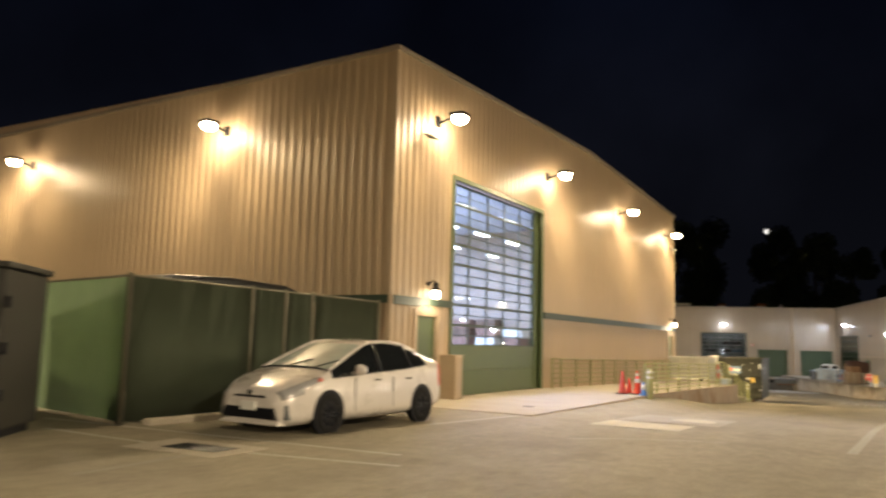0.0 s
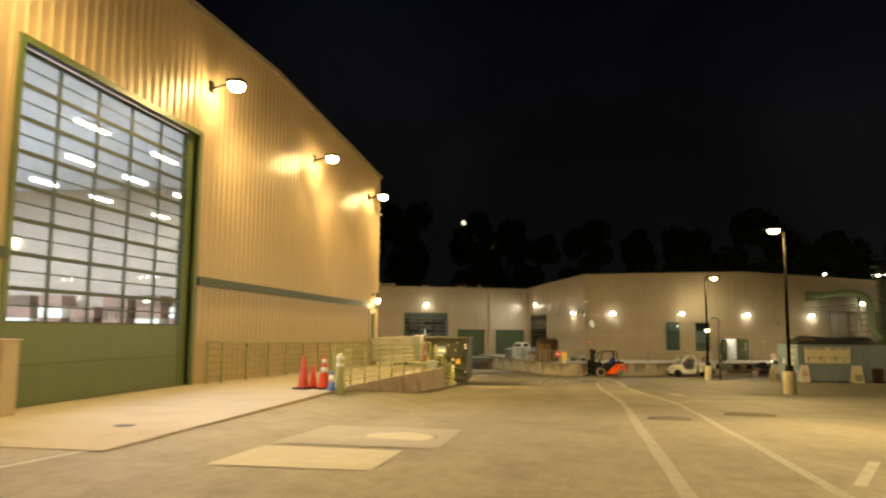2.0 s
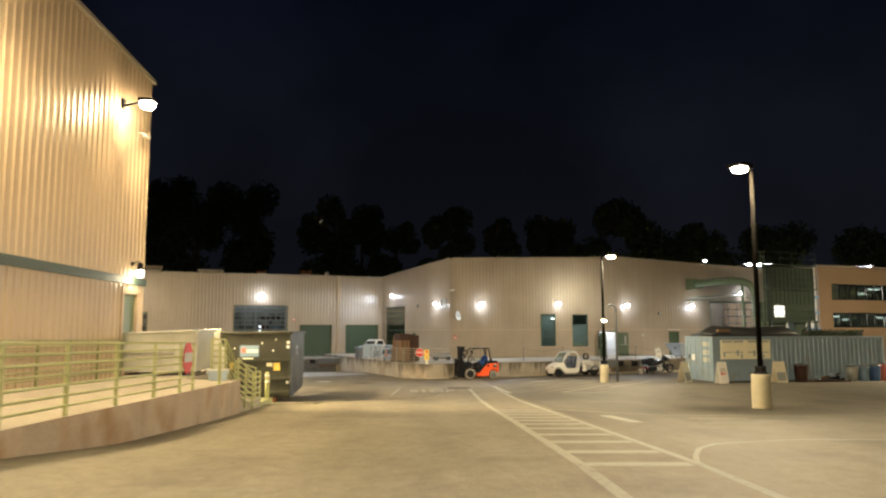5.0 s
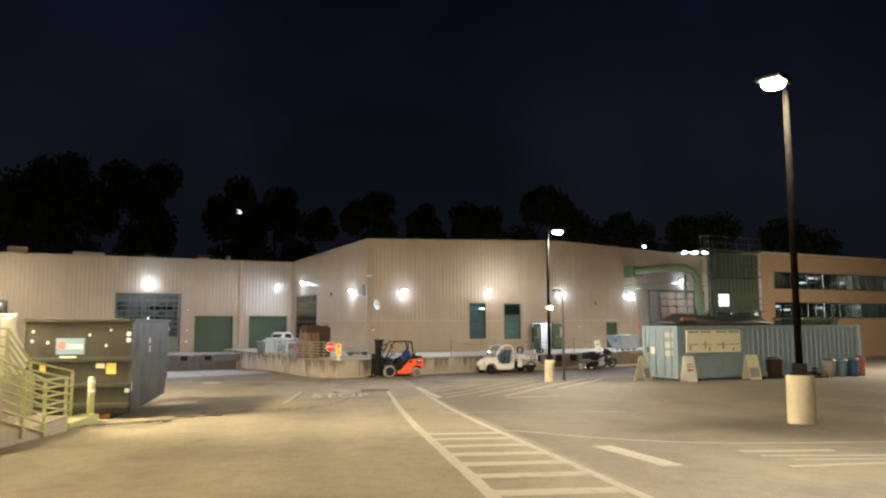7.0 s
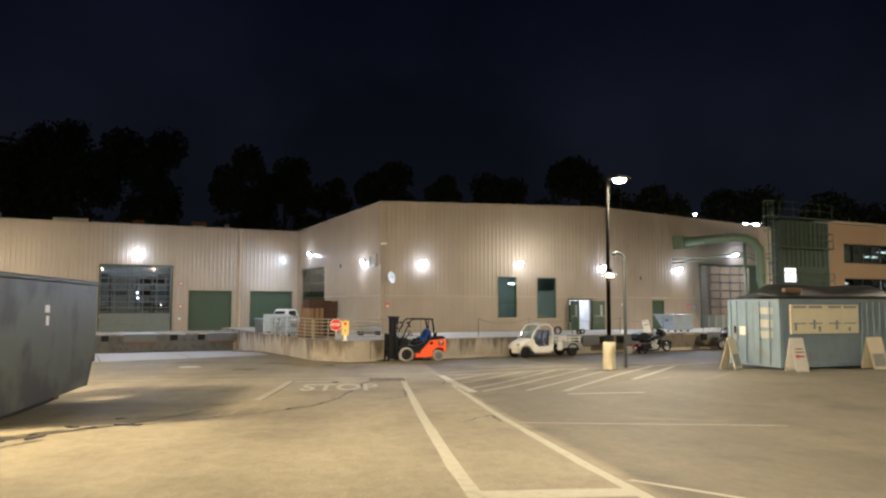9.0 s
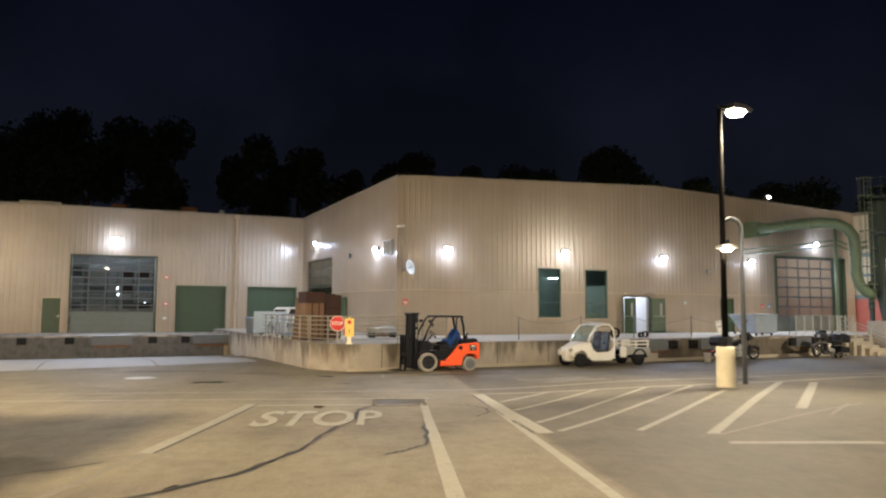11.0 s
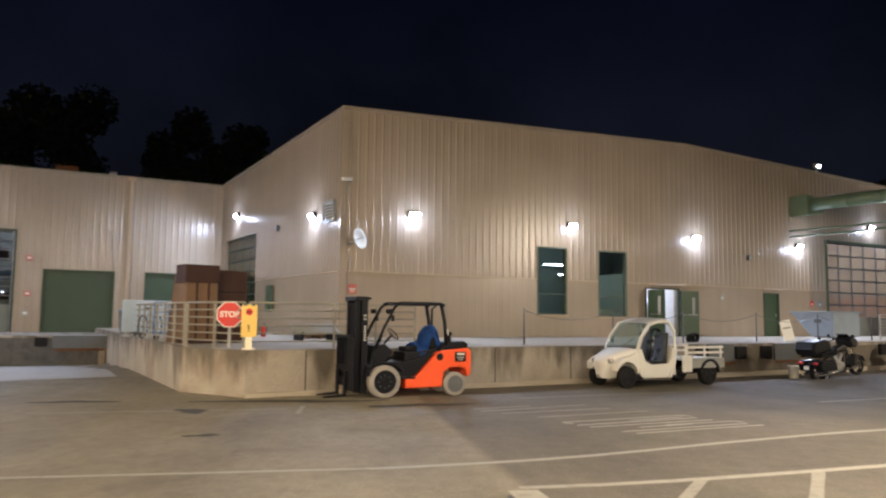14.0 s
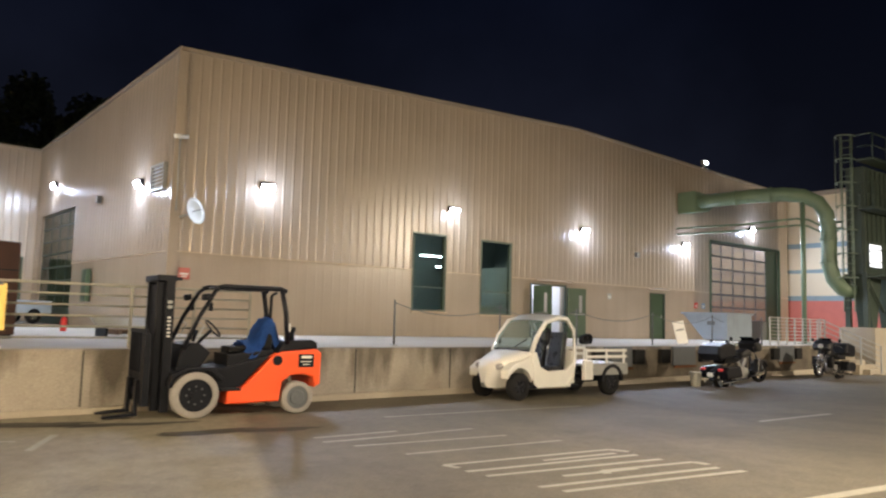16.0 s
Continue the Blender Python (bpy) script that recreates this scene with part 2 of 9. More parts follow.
M_BARK = material("bark", (0.05, 0.038, 0.028), 0.9, vary=0.3, scale=4, bump=0.5)
M_LEAF = material("dark_foliage", (0.035, 0.055, 0.03), 0.7, vary=0.4, scale=0.7, bump=0.2)
M_GLASS = glass("window_glass")
M_DGLASS = glass("dark_tinted_glass", (0.25, 0.3, 0.3), 0.02, 0.5)
G_FLOOD = glow("flood_lens", (1.0, 0.80, 0.50), 40)
G_LANT = glow("lantern_globe", (1.0, 0.88, 0.66), 3)
G_POLE = glow("pole_lamp_lens", (1.0, 0.85, 0.55), 45)
G_PACK = glow("wall_pack_lens", (0.92, 0.95, 1.0), 14)
G_OFFICE = glow("office_tube", (1.0, 0.95, 0.85), 9)
G_FAR = glow("distant_lamp_lens", (0.9, 0.95, 1.0), 18)
G_PANEL = glow("pale_board_glow", (0.95, 0.97, 0.95), 0.20)
M_BLUEW = material("pale_blue_paint", (0.42, 0.52, 0.62), 0.5, vary=0.08, bump=0.05)
M_HOPPER = material("hopper_blue_grey", (0.26, 0.32, 0.40), 0.5, vary=0.15, scale=2, bump=0.1, streak=0.4)
G_TUBE = glow("ceiling_tube", (0.95, 0.97, 1.0), 7)
G_PEND = glow("dim_pendant_glow", (0.95, 0.97, 1.0), 2.2)


# asphalt with patches, stains and grit
def asphalt():
    m = material("asphalt", (0.255, 0.225, 0.160), 0.72, vary=0.22, scale=0.35, fine=55, bump=0.45, dirt=(0.170, 0.147, 0.112))
    n, l = m.node_tree.nodes, m.node_tree.links
    p = n["Principled BSDF"]
    last = p.inputs["Base Color"].links[0].from_socket
    tc = n.new("ShaderNodeTexCoord")
    # wheel tracks along the yard, blotches of old oil, and fine pale grit
    for size, scale, lo, hi, dark, light in (((0.9, 0.10, 1.0), 1.0, 0.40, 0.66, 1.06, 0.87), ((1.0, 1.0, 1.0), 0.9, 0.54, 0.74, 1.02, 0.78), ((1.0, 0.6, 1.0), 6.0, 0.40, 0.70, 1.07, 0.87), ((1.0, 1.0, 1.0), 30.0, 0.35, 0.70, 0.86, 1.16)):
        mp, nz, mr, sc = n.new("ShaderNodeMapping"), n.new("ShaderNodeTexNoise"), n.new("ShaderNodeMapRange"), n.new("ShaderNodeVectorMath")
        mp.inputs["Scale"].default_value = size
        mp.inputs["Rotation"].default_value = (0, 0, 0.12)
        nz.inputs["Scale"].default_value, nz.inputs["Detail"].default_value = scale, 6
        mr.inputs[1].default_value, mr.inputs[2].default_value, mr.inputs[3].default_value, mr.inputs[4].default_value = lo, hi, dark, light
        sc.operation = "SCALE"
        l.new(tc.outputs["Object"], mp.inputs[0])
        l.new(mp.outputs[0], nz.inputs["Vector"])
        l.new(nz.outputs["Fac"], mr.inputs[0])
        l.new(last, sc.inputs[0])
        l.new(mr.outputs[0], sc.inputs["Scale"])
        last = sc.outputs[0]
    # the parking lot beside the lane has an older, darker surface
    sep = n.new("ShaderNodeSeparateXYZ")
    l.new(tc.outputs["Object"], sep.inputs[0])
    edge, side, far, both, dim, sc = n.new("ShaderNodeMath"), n.new("ShaderNodeMapRange"), n.new("ShaderNodeMapRange"), n.new("ShaderNodeMath"), n.new("ShaderNodeMapRange"), n.new("ShaderNodeVectorMath")
    edge.operation, edge.inputs[1].default_value = "MULTIPLY_ADD", -0.0173
    l.new(sep.outputs["Y"], edge.inputs[0])
    l.new(sep.outputs["X"], edge.inputs[2])
    side.inputs[1].default_value, side.inputs[2].default_value = 0.98, 1.12
    l.new(edge.outputs[0], side.inputs[0])
    far.inputs[1].default_value, far.inputs[2].default_value = 31.0, 38.0
    l.new(sep.outputs["Y"], far.inputs[0])
    both.operation = "MULTIPLY"
    l.new(side.outputs[0], both.inputs[0])
    l.new(far.outputs[0], both.inputs[1])
    dim.inputs[3].default_value, dim.inputs[4].default_value = 1.0, 0.58
    l.new(both.outputs[0], dim.inputs[0])
    sc.operation = "SCALE"
    l.new(last, sc.inputs[0])
    l.new(dim.outputs[0], sc.inputs["Scale"])
    l.new(sc.outputs[0], p.inputs["Base Color"])
    return m


M_ASPH = asphalt()


# ---- mesh tools ----
def box(bm, x0, x1, y0, y1, z0, z1, bevel=0.0, m=None):
    vs = [bm.verts.new(Vector((x, y, z)) if m is None else m @ Vector((x, y, z))) for z in (z0, z1) for y in (y0, y1) for x in (x0, x1)]
    fs = [bm.faces.new([vs[i] for i in f]) for f in ((0, 2, 3, 1), (4, 5, 7, 6), (0, 1, 5, 4), (2, 6, 7, 3), (0, 4, 6, 2), (1, 3, 7, 5))]
    if bevel:
        es = list({e for f in fs for e in f.edges})
        bmesh.ops.bevel(bm, geom=es, offset=bevel, segments=2, affect="EDGES", profile=0.5)
    return bm


def rod(bm, a, b, r, seg=10, r2=None):
    """A round bar from a to b."""
    a, b = Vector(a), Vector(b)
    q = (b - a).to_track_quat("Z", "Y").to_matrix()
    r2 = r if r2 is None else r2
    lo, hi = [], []
    for i in range(seg):
        w = 2 * math.pi * i / seg
        d = Vector((math.cos(w), math.sin(w), 0))
        lo.append(bm.verts.new(a + q @ (d * r)))
        hi.append(bm.verts.new(b + q @ (d * r2)))
    for i in range(seg):
        j = (i + 1) % seg
        bm.faces.new((lo[i], lo[j], hi[j], hi[i])).smooth = True
    bm.faces.new(lo[::-1]), bm.faces.new(hi)
    return bm


def pipe(bm, pts, r, seg=8, closed=False):
    """A bent tube through the points."""
    pts = [Vector(p) for p in pts]
    k = len(pts)
    rings = []
    for i, p in enumerate(pts):
        a = pts[(i - 1) % k] if closed or i else p
        b = pts[(i + 1) % k] if closed or i < k - 1 else p
        q = (b - a).to_track_quat("Z", "Y").to_matrix()
        rr = r[i] if isinstance(r, (list, tuple)) else r
        rings.append([bm.verts.new(p + q @ Vector((math.cos(2 * math.pi * s / seg) * rr, math.sin(2 * math.pi * s / seg) * rr, 0))) for s in range(seg)])
    for i in range(k if closed else k - 1):
        a, b = rings[i], rings[(i + 1) % k]
        for s in range(seg):
            t = (s + 1) % seg
            bm.faces.new((a[s], a[t], b[t], b[s])).smooth = True
    if not closed:
        bm.faces.new(rings[0][::-1]), bm.faces.new(rings[-1])
    return bm


def slab(bm, outline, lo, hi, axis="z", bevel=0.0):
    """A prism of a flat outline. axis z: outline in x, y; y: outline in x, z; x: outline in y, z."""
    def at(p, h):
        return {"z": (p[0], p[1], h), "y": (p[0], h, p[1]), "x": (h, p[0], p[1])}[axis]
    a = [bm.verts.new(at(p, lo)) for p in outline]
    b = [bm.verts.new(at(p, hi)) for p in outline]
    k = len(outline)
    fs = [bm.faces.new(a[::-1]), bm.faces.new(b)]
    for i in range(k):
        fs.append(bm.faces.new((a[i], a[(i + 1) % k], b[(i + 1) % k], b[i])))
    bmesh.ops.recalc_face_normals(bm, faces=fs)
    if bevel:
        es = list({e for f in fs[:2] for e in f.edges})
        bmesh.ops.bevel(bm, geom=es, offset=bevel, segments=2, affect="EDGES", profile=0.5)
    return bm


def lathe(bm, prof, centre=(0, 0, 0), axis="z", seg=20, caps=True):
    """A turned body; prof: radius and height."""
    c = Vector(centre)
    rings = []
    for r, h in prof:
        ring = []
        for i in range(seg):
            w = 2 * math.pi * i / seg
            p = {"z": (r * math.cos(w), r * math.sin(w), h), "y": (r * math.cos(w), h, r * math.sin(w)), "x": (h, r * math.cos(w), r * math.sin(w))}[axis]
            ring.append(bm.verts.new(c + Vector(p)))
        rings.append(ring)
    fs = []
    for a, b in zip(rings, rings[1:]):
        for i in range(seg):
            j = (i + 1) % seg
            f = bm.faces.new((a[i], a[j], b[j], b[i]))
            f.smooth = True
            fs.append(f)
    if caps:
        fs += [bm.faces.new(rings[0][::-1]), bm.faces.new(rings[-1])]
    bmesh.ops.recalc_face_normals(bm, faces=fs)
    return bm


def mesh(name, bm, mat, m=None):
    me = bpy.data.meshes.new(name)
    bm.normal_update()
    bm.to_mesh(me)
    bm.free()
    for k in (mat if isinstance(mat, (list, tuple)) else [mat]):
        me.materials.append(k)
    ob = new(name, me)
    if m is not None:
        ob.matrix_basis = m
    return ob


def part(name, bm, mat, parent, label=""):
    ob = mesh(name, bm, mat)
    ob.parent = parent
    return tagged(ob, label)


def thing(name, m, label, category, group="", kind=""):
    ob = new(name)
    ob.empty_display_size = 0.2
    ob.matrix_basis = m
    return tagged(ob, label, category, group, kind)


def B():
    return bmesh.new()


def setting(name, bm, mat, label, category, m=None):
    return tagged(mesh(name, bm, mat, m), label, category, kind="structure")


def text_on(name, words, size, m, mat, parent, depth=0.003, bold=0.0):
    """Raised lettering in the built-in font, as a mesh."""
    c = bpy.data.curves.new(name, "FONT")
    c.body, c.size, c.extrude, c.align_x, c.align_y, c.offset = words, size, depth, "CENTER", "CENTER", bold
    tmp = bpy.data.objects.new(name, c)
    scene.collection.objects.link(tmp)
    dg = bpy.context.evaluated_depsgraph_get()
    me = bpy.data.meshes.new_from_object(tmp.evaluated_get(dg))
    bpy.data.objects.remove(tmp)
    me.name = name
    me.materials.clear()
    me.materials.append(mat)
    ob = new(name, me)
    ob.matrix_basis = m
    ob.parent = parent
    return ob


# ---- ground ----
GY = (-60, 0, 5, 13, 18, 23, 33, 40, 47, 54, 58, 63, 68, 72, 90, 140)
GZ = (0.3, 0.2, 0.07, -0.03, -0.14, -0.34, -0.81, -1.15, -1.53, -1.80, -1.92, -2.07, -2.19, -2.22, -2.35, -2.5)


def smooth(v, a, b):
    t = min(1.0, max(0.0, (v - a) / (b - a)))
    return t * t * (3 - 2 * t)


def ground_z(x, y):
    z = float(np.interp(y, GY, GZ))
    z += (0.19 * smooth(x, 2, 8) + 0.08 * smooth(x, 8, 14)) * smooth(y, 42, 52) * (1 - smooth(y, 61, 70))
    # level with the apron beside the warehouse
    k = smooth(-x, 5.0, 6.7) * smooth(y, 10, 14) * (1 - smooth(y, 22, 32))
    z += (-0.012 - z) * k
    # truck well in front of the wing's dock
    u = (x - 0.615) * 0.9415 + (y - 77.95) * 0.3371
    v = -(x - 0.615) * 0.3371 + (y - 77.95) * 0.9415
    z -= 0.30 * smooth(v, 0, 9.5) * (1 - smooth(u, -6.8, -5.8))
    return z


def sheet(name, xs, ys, lift, mat, label, category, kind="structure"):
    bm = B()
    rows = [[bm.verts.new((x, y, ground_z(x, y) + lift)) for x in xs] for y in ys]
    for a, b in zip(rows, rows[1:]):
        for i in range(len(xs) - 1):
            bm.faces.new((a[i], a[i + 1], b[i + 1], b[i])).smooth = True
    return tagged(mesh(name, bm, mat), label, category, kind=kind)


def steps(a, b, d):
    k = max(1, round((b - a) / d))
    return [a + (b - a) * i / k for i in range(k + 1)]


sheet("ground", [-1500, -600, -250, -120] + steps(-60, 60, 1.0) + [120, 250, 600, 1500], [-1500, -600, -200, -80] + steps(-40, 110, 1.0) + [160, 260, 600, 1500],
      0.0, M_ASPH, "worn asphalt yard with old oil stains and patches", "asphalt ground")


def stripe(a, b, width, mat=None, name="painted_line", lift=0.004, label="worn white painted line on the asphalt"):
    """A strip of paint from a to b that follows the ground."""
    a, b = Vector((*a, 0)), Vector((*b, 0))
    d = (b - a).normalized()
    s = Vector((-d.y, d.x, 0)) * width / 2
    k = max(1, round((b - a).length / 0.7))
    bm = B()
    prev = None
    for i in range(k + 1):
        c = a + (b - a) * i / k
        jit = 1 + 0.08 * random.uniform(-1, 1)
        row = [bm.verts.new((q.x, q.y, ground_z(q.x, q.y) + lift)) for q in (c + s * jit, c - s * jit)]
        if prev:
            bm.faces.new((prev[0], prev[1], row[1], row[0]))
        prev = row
    return tagged(mesh(name, bm, mat or M_LINE), label, "road marking", kind="structure")

# ---- buildings ----
TURN_B = 19.7                       # the workshop stands turned by this to the warehouse
LOC = pose(0.615, 77.95, 0, 0, 0, TURN_B)   # the workshop's front corner; x along its front, y into it


def corrugated(bm, a0, a1, z0, z1, pitch, depth, y=0.0):
    """Trapezoid ribs running upright, from a0 to a1; z1 may be a function of a."""
    top = z1 if callable(z1) else (lambda a: z1)
    prof = ((0.0, 0.0), (0.58, 0.0), (0.635, 0.05), (0.69, 0.88), (0.73, 1.0), (0.81, 1.0), (0.85, 0.88), (0.905, 0.05), (0.96, 0.0))
    pts = [(a0, 0.0)]
    k0 = math.floor(a0 / pitch)
    for k in range(k0, math.ceil(a1 / pitch) + 1):
        for f, d in prof:
            a = (k + f) * pitch
            if a0 + 0.005 < a < a1 - 0.005:
                pts.append((a, d))
    pts.append((a1, 0.0))
    prev = None
    for a, d in pts:
        row = (bm.verts.new((a, y - d * depth, z0)), bm.verts.new((a, y - d * depth, top(a))))
        if prev:
            bm.faces.new((prev[0], row[0], row[1], prev[1])).smooth = True
        prev = row


def wall(name, m, length, z0, top, holes, mat, label, pitch=0.30, depth=0.032, thick=0.22, start=0.0, seam=None):
    """A steel-clad wall whose face looks along -y of m, with openings (a0, a1, z0, z1) right through it."""
    tf = top if callable(top) else (lambda a: top)
    bm = B()
    cuts = sorted({start, length, *[h[0] for h in holes], *[h[1] for h in holes]})
    for a0, a1 in zip(cuts, cuts[1:]):
        mid = (a0 + a1) / 2
        inside = sorted([h for h in holes if h[0] < mid < h[1]], key=lambda h: h[2])
        z = z0
        spans = []
        for h in inside:
            if h[2] > z + 0.01:
                spans.append((z, h[2]))
            z = h[3]
        spans.append((z, None))
        for lo, hi in spans:
            bits = [(lo, hi)]
            if seam and lo < seam and (hi is None or hi > seam):
                bits = [(lo, seam), (seam, hi)]
            for b0, b1 in bits:
                low = seam is not None and b1 is not None and b1 <= seam + 0.001
                corrugated(bm, a0, a1, b0, tf if b1 is None else b1, pitch, depth * (0.10 if low else 1), y=-0.03)
            # the wall body behind the sheets
            h0, h1 = (tf(a0), tf(a1)) if hi is None else (hi, hi)
            vs = [bm.verts.new(c) for c in ((a0, 0, lo), (a1, 0, lo), (a1, thick, lo), (a0, thick, lo), (a0, 0, h0), (a1, 0, h1), (a1, thick, h1), (a0, thick, h0))]
            for f in ((0, 3, 2, 1), (4, 5, 6, 7), (0, 1, 5, 4), (1, 2, 6, 5), (2, 3, 7, 6), (3, 0, 4, 7)):
                bm.faces.new([vs[i] for i in f])
    return setting(name, bm, mat, label, "wall", m)


def frame_round(bm, a0, a1, z0, z1, w=0.1, y0=-0.09, y1=0.2, sill=False):
    """Jambs and head round an opening."""
    box(bm, a0 - w, a0, y0, y1, z0, z1 + w)
    box(bm, a1, a1 + w, y0, y1, z0, z1 + w)
    box(bm, a0, a1, y0, y1, z1, z1 + w)
    if sill:
        box(bm, a0 - w, a1 + w, y0, y1, z0 - w, z0)


# -- warehouse
WH = pose(-10.45, 14.7, 0, 0, 0, 90)          # its long front, x along +y
WS = pose(-52.45, 14.7, 0)                    # its end wall, x along +x
WHL = 27.3


def wht(a):
    return 8.80 + 0.50 * (1 - abs(a - 13.65) / 13.65)


wall("wall_1", WH, WHL, -0.6, wht, [(2.9, 8.95, 0.0, 6.05), (1.12, 2.17, 0.0, 2.2), (25.75, 26.85, 0.0, 2.15)], M_TAN, "tan ribbed steel wall of the warehouse")
wall("wall_2", WS, 42.0, -0.6, lambda a: 8.84 + 0.019 * (42.0 - a), [], M_TAN, "tan ribbed steel end wall of the warehouse")
wall("wall_3", pose(-52.45, 42.0, 0, 0, 0, -90), 27.3, -0.6, wht, [], M_TAN, "tan ribbed steel rear wall of the warehouse")
wall("wall_4", pose(-10.45, 42.0, 0, 0, 0, 180), 42.0, -1.6, 8.8, [], M_TAN, "tan ribbed steel far end wall of the warehouse")
bm = B()
slab(bm, [(14.56, 8.80), (28.35, 9.30), (42.14, 8.80), (42.14, 8.90), (28.35, 9.42), (14.56, 8.90)], -52.6, -10.32, "x")
setting("roof_1", bm, M_ROOF, "low gabled metal warehouse roof with a thin eave", "roof")
bm = B()
box(bm, -10.52, -10.36, 14.60, 14.75, -0.3, 8.79)
setting("trim_1", bm, M_TRIM, "tan steel corner trim of the warehouse", "trim")
# dark green channel round the wall at door-head height
for name, a0, a1 in (("trim_2", 0.0, 1.3), ("trim_3", 1.3, 2.78), ("trim_4", 9.1, 27.3)):
    bm = B()
    box(bm, a0, a1, -0.12, -0.005, 2.38 if a0 != 1.3 else 2.42, 2.60)
    setting(name, bm, M_DGREEN, "dark green steel channel along the warehouse wall", "trim", WH)
bm = B()
box(bm, 0, 42.0, -0.11, -0.005, 2.40, 2.60)
setting("trim_5", bm, M_DGREEN, "dark green steel channel along the warehouse end wall", "trim", WS)

# interior of the warehouse, seen through its glazed door
bm = B()
box(bm, -50, -10.7, 15.0, 41.7, -0.12, -0.01)
setting("floor", bm, M_CONC, "smooth grey concrete warehouse floor", "floor")
bm = B()
box(bm, -50.2, -50, 15.0, 41.7, 0, 8.6)
setting("wall_5", bm, M_INT, "white inner wall of the warehouse", "wall")
bm = B()
box(bm, -50.2, -10.7, 15.0, 41.7, 8.5, 8.6)
setting("ceiling", bm, M_INT, "white insulated warehouse ceiling", "ceiling")


def sectional_door(name, m, a0, a1, z0, z1, cols, rows, solid, label, mat, pane, bars=False, grid=None):
    """A sectional door: solid panels below, glazed rows above, each pane on its own."""
    d = tagged(new(name), label, "sectional door", kind="structure")
    d.matrix_basis = m
    bm = B()
    rail, stile = 0.07, 0.06
    zs = [z0 + solid + (z1 - z0 - solid) * i / rows for i in range(rows + 1)]
    xs = [a0 + (a1 - a0) * i / cols for i in range(cols + 1)]
    for z in zs:
        box(bm, a0, a1, 0.08, 0.13, z - rail / 2, z + rail / 2)
    for lo, hi in zip(zs, zs[1:]) if bars else ():
        box(bm, a0, a1, 0.095, 0.115, (lo + hi) / 2 - 0.012, (lo + hi) / 2 + 0.012)
    for x in xs:
        lo, hi = max(a0, x - stile / 2), min(a1, x + stile / 2)
        box(bm, lo, hi, 0.085, 0.125, z0 + solid, z1)
    part("door_frame", bm, grid or mat, d)
    bm = B()
    box(bm, 0, 1, 0.10, 0.108, 0, 1)
    base = None
    for r in range(rows):
        for c in range(cols):
            w, h = xs[c + 1] - xs[c] - stile, zs[r + 1] - zs[r] - rail
            if base is None:
                base = part("pane", bm, pane, d)
                base.visible_shadow = False
                o = base
            else:
                o = base.copy()
                scene.collection.objects.link(o)
            o.location = (xs[c] + stile / 2, 0, zs[r] + rail / 2)
            o.scale = (w, 1, h)
    k = max(1, round(solid / 0.6))
    for i in range(k):
        bm = B()
        lo, hi = z0 + solid * i / k, z0 + solid * (i + 1) / k
        box(bm, a0, a1, 0.07, 0.13, lo + 0.001, hi - 0.001, 0.008)
        part("panel", bm, mat, d)
    return d


M_GOLIVE = material("olive_green_door_paint", (0.085, 0.125, 0.05), 0.42, vary=0.12, scale=2, bump=0.04)
sectional_door("door_1", WH, 2.9, 8.6, 0.0, 5.98, 5, 8, 1.4, "tall green sectional door with rows of glass panes, closed", M_GOLIVE, M_GLASS, True, M_DGREEN)
bm = B()
frame_round(bm, 2.9, 8.95, 0.0, 6.05, 0.12, -0.08, 0.07)
box(bm, 8.6, 8.95, 0.06, 0.2, 0, 6.05)
setting("trim_6", bm, M_GOLIVE, "green steel frame round the tall door", "trim", WH)


def flush_door(name, m, a0, a1, z0, z1, label, mat, casing):
    d = tagged(new(name), label, "door", kind="structure")
    d.matrix_basis = m
    bm = B()
    box(bm, a0 + 0.06, a1 - 0.06, 0.03, 0.075, z0 + 0.01, z1 - 0.05, 0.004)
    part("door_leaf", bm, mat, d)
    bm = B()
    box(bm, a0, a0 + 0.055, -0.06, 0.12, z0, z1)
    box(bm, a1 - 0.055, a1, -0.06, 0.12, z0, z1)
    box(bm, a0 + 0.055, a1 - 0.055, -0.06, 0.12, z1 - 0.05, z1)
    part("door_frame", bm, casing, d)
    bm = B()
    rod(bm, (a1 - 0.16, 0.03, z0 + 1.0), (a1 - 0.16, -0.04, z0 + 1.0), 0.012, 8)
    rod(bm, (a1 - 0.16, -0.04, z0 + 1.0), (a1 - 0.29, -0.04, z0 + 1.0), 0.011, 8)
    box(bm, a1 - 0.19, a1 - 0.13, 0.018, 0.03, z0 + 0.92, z0 + 1.08)
    part("handle", bm, M_STEEL, d, "brushed steel lever handle")
    return d


flush_door("door_2", WH, 1.12, 2.17, 0.0, 2.2, "green steel personnel door beside the tall door, closed", M_GOLIVE, M_TRIM)
flush_door("door_3", WH, 25.75, 26.85, 0.0, 2.15, "green steel personnel door at the end of the warehouse, closed", M_GOLIVE, M_TRIM)
bm = B()
for a0, a1, z1 in ((1.12, 2.17, 2.2), (25.75, 26.85, 2.15)):
    frame_round(bm, a0, a1, 0.0, z1, 0.13, -0.075, 0.0)
setting("trim_7", bm, M_TRIM, "tan flashing round the personnel doors", "trim", WH)

# -- workshop
def gable(a):
    return 6.68 + 0.65 * a / 16.2 if a < 16.2 else 7.33 - 0.62 * (a - 16.2) / 17.2


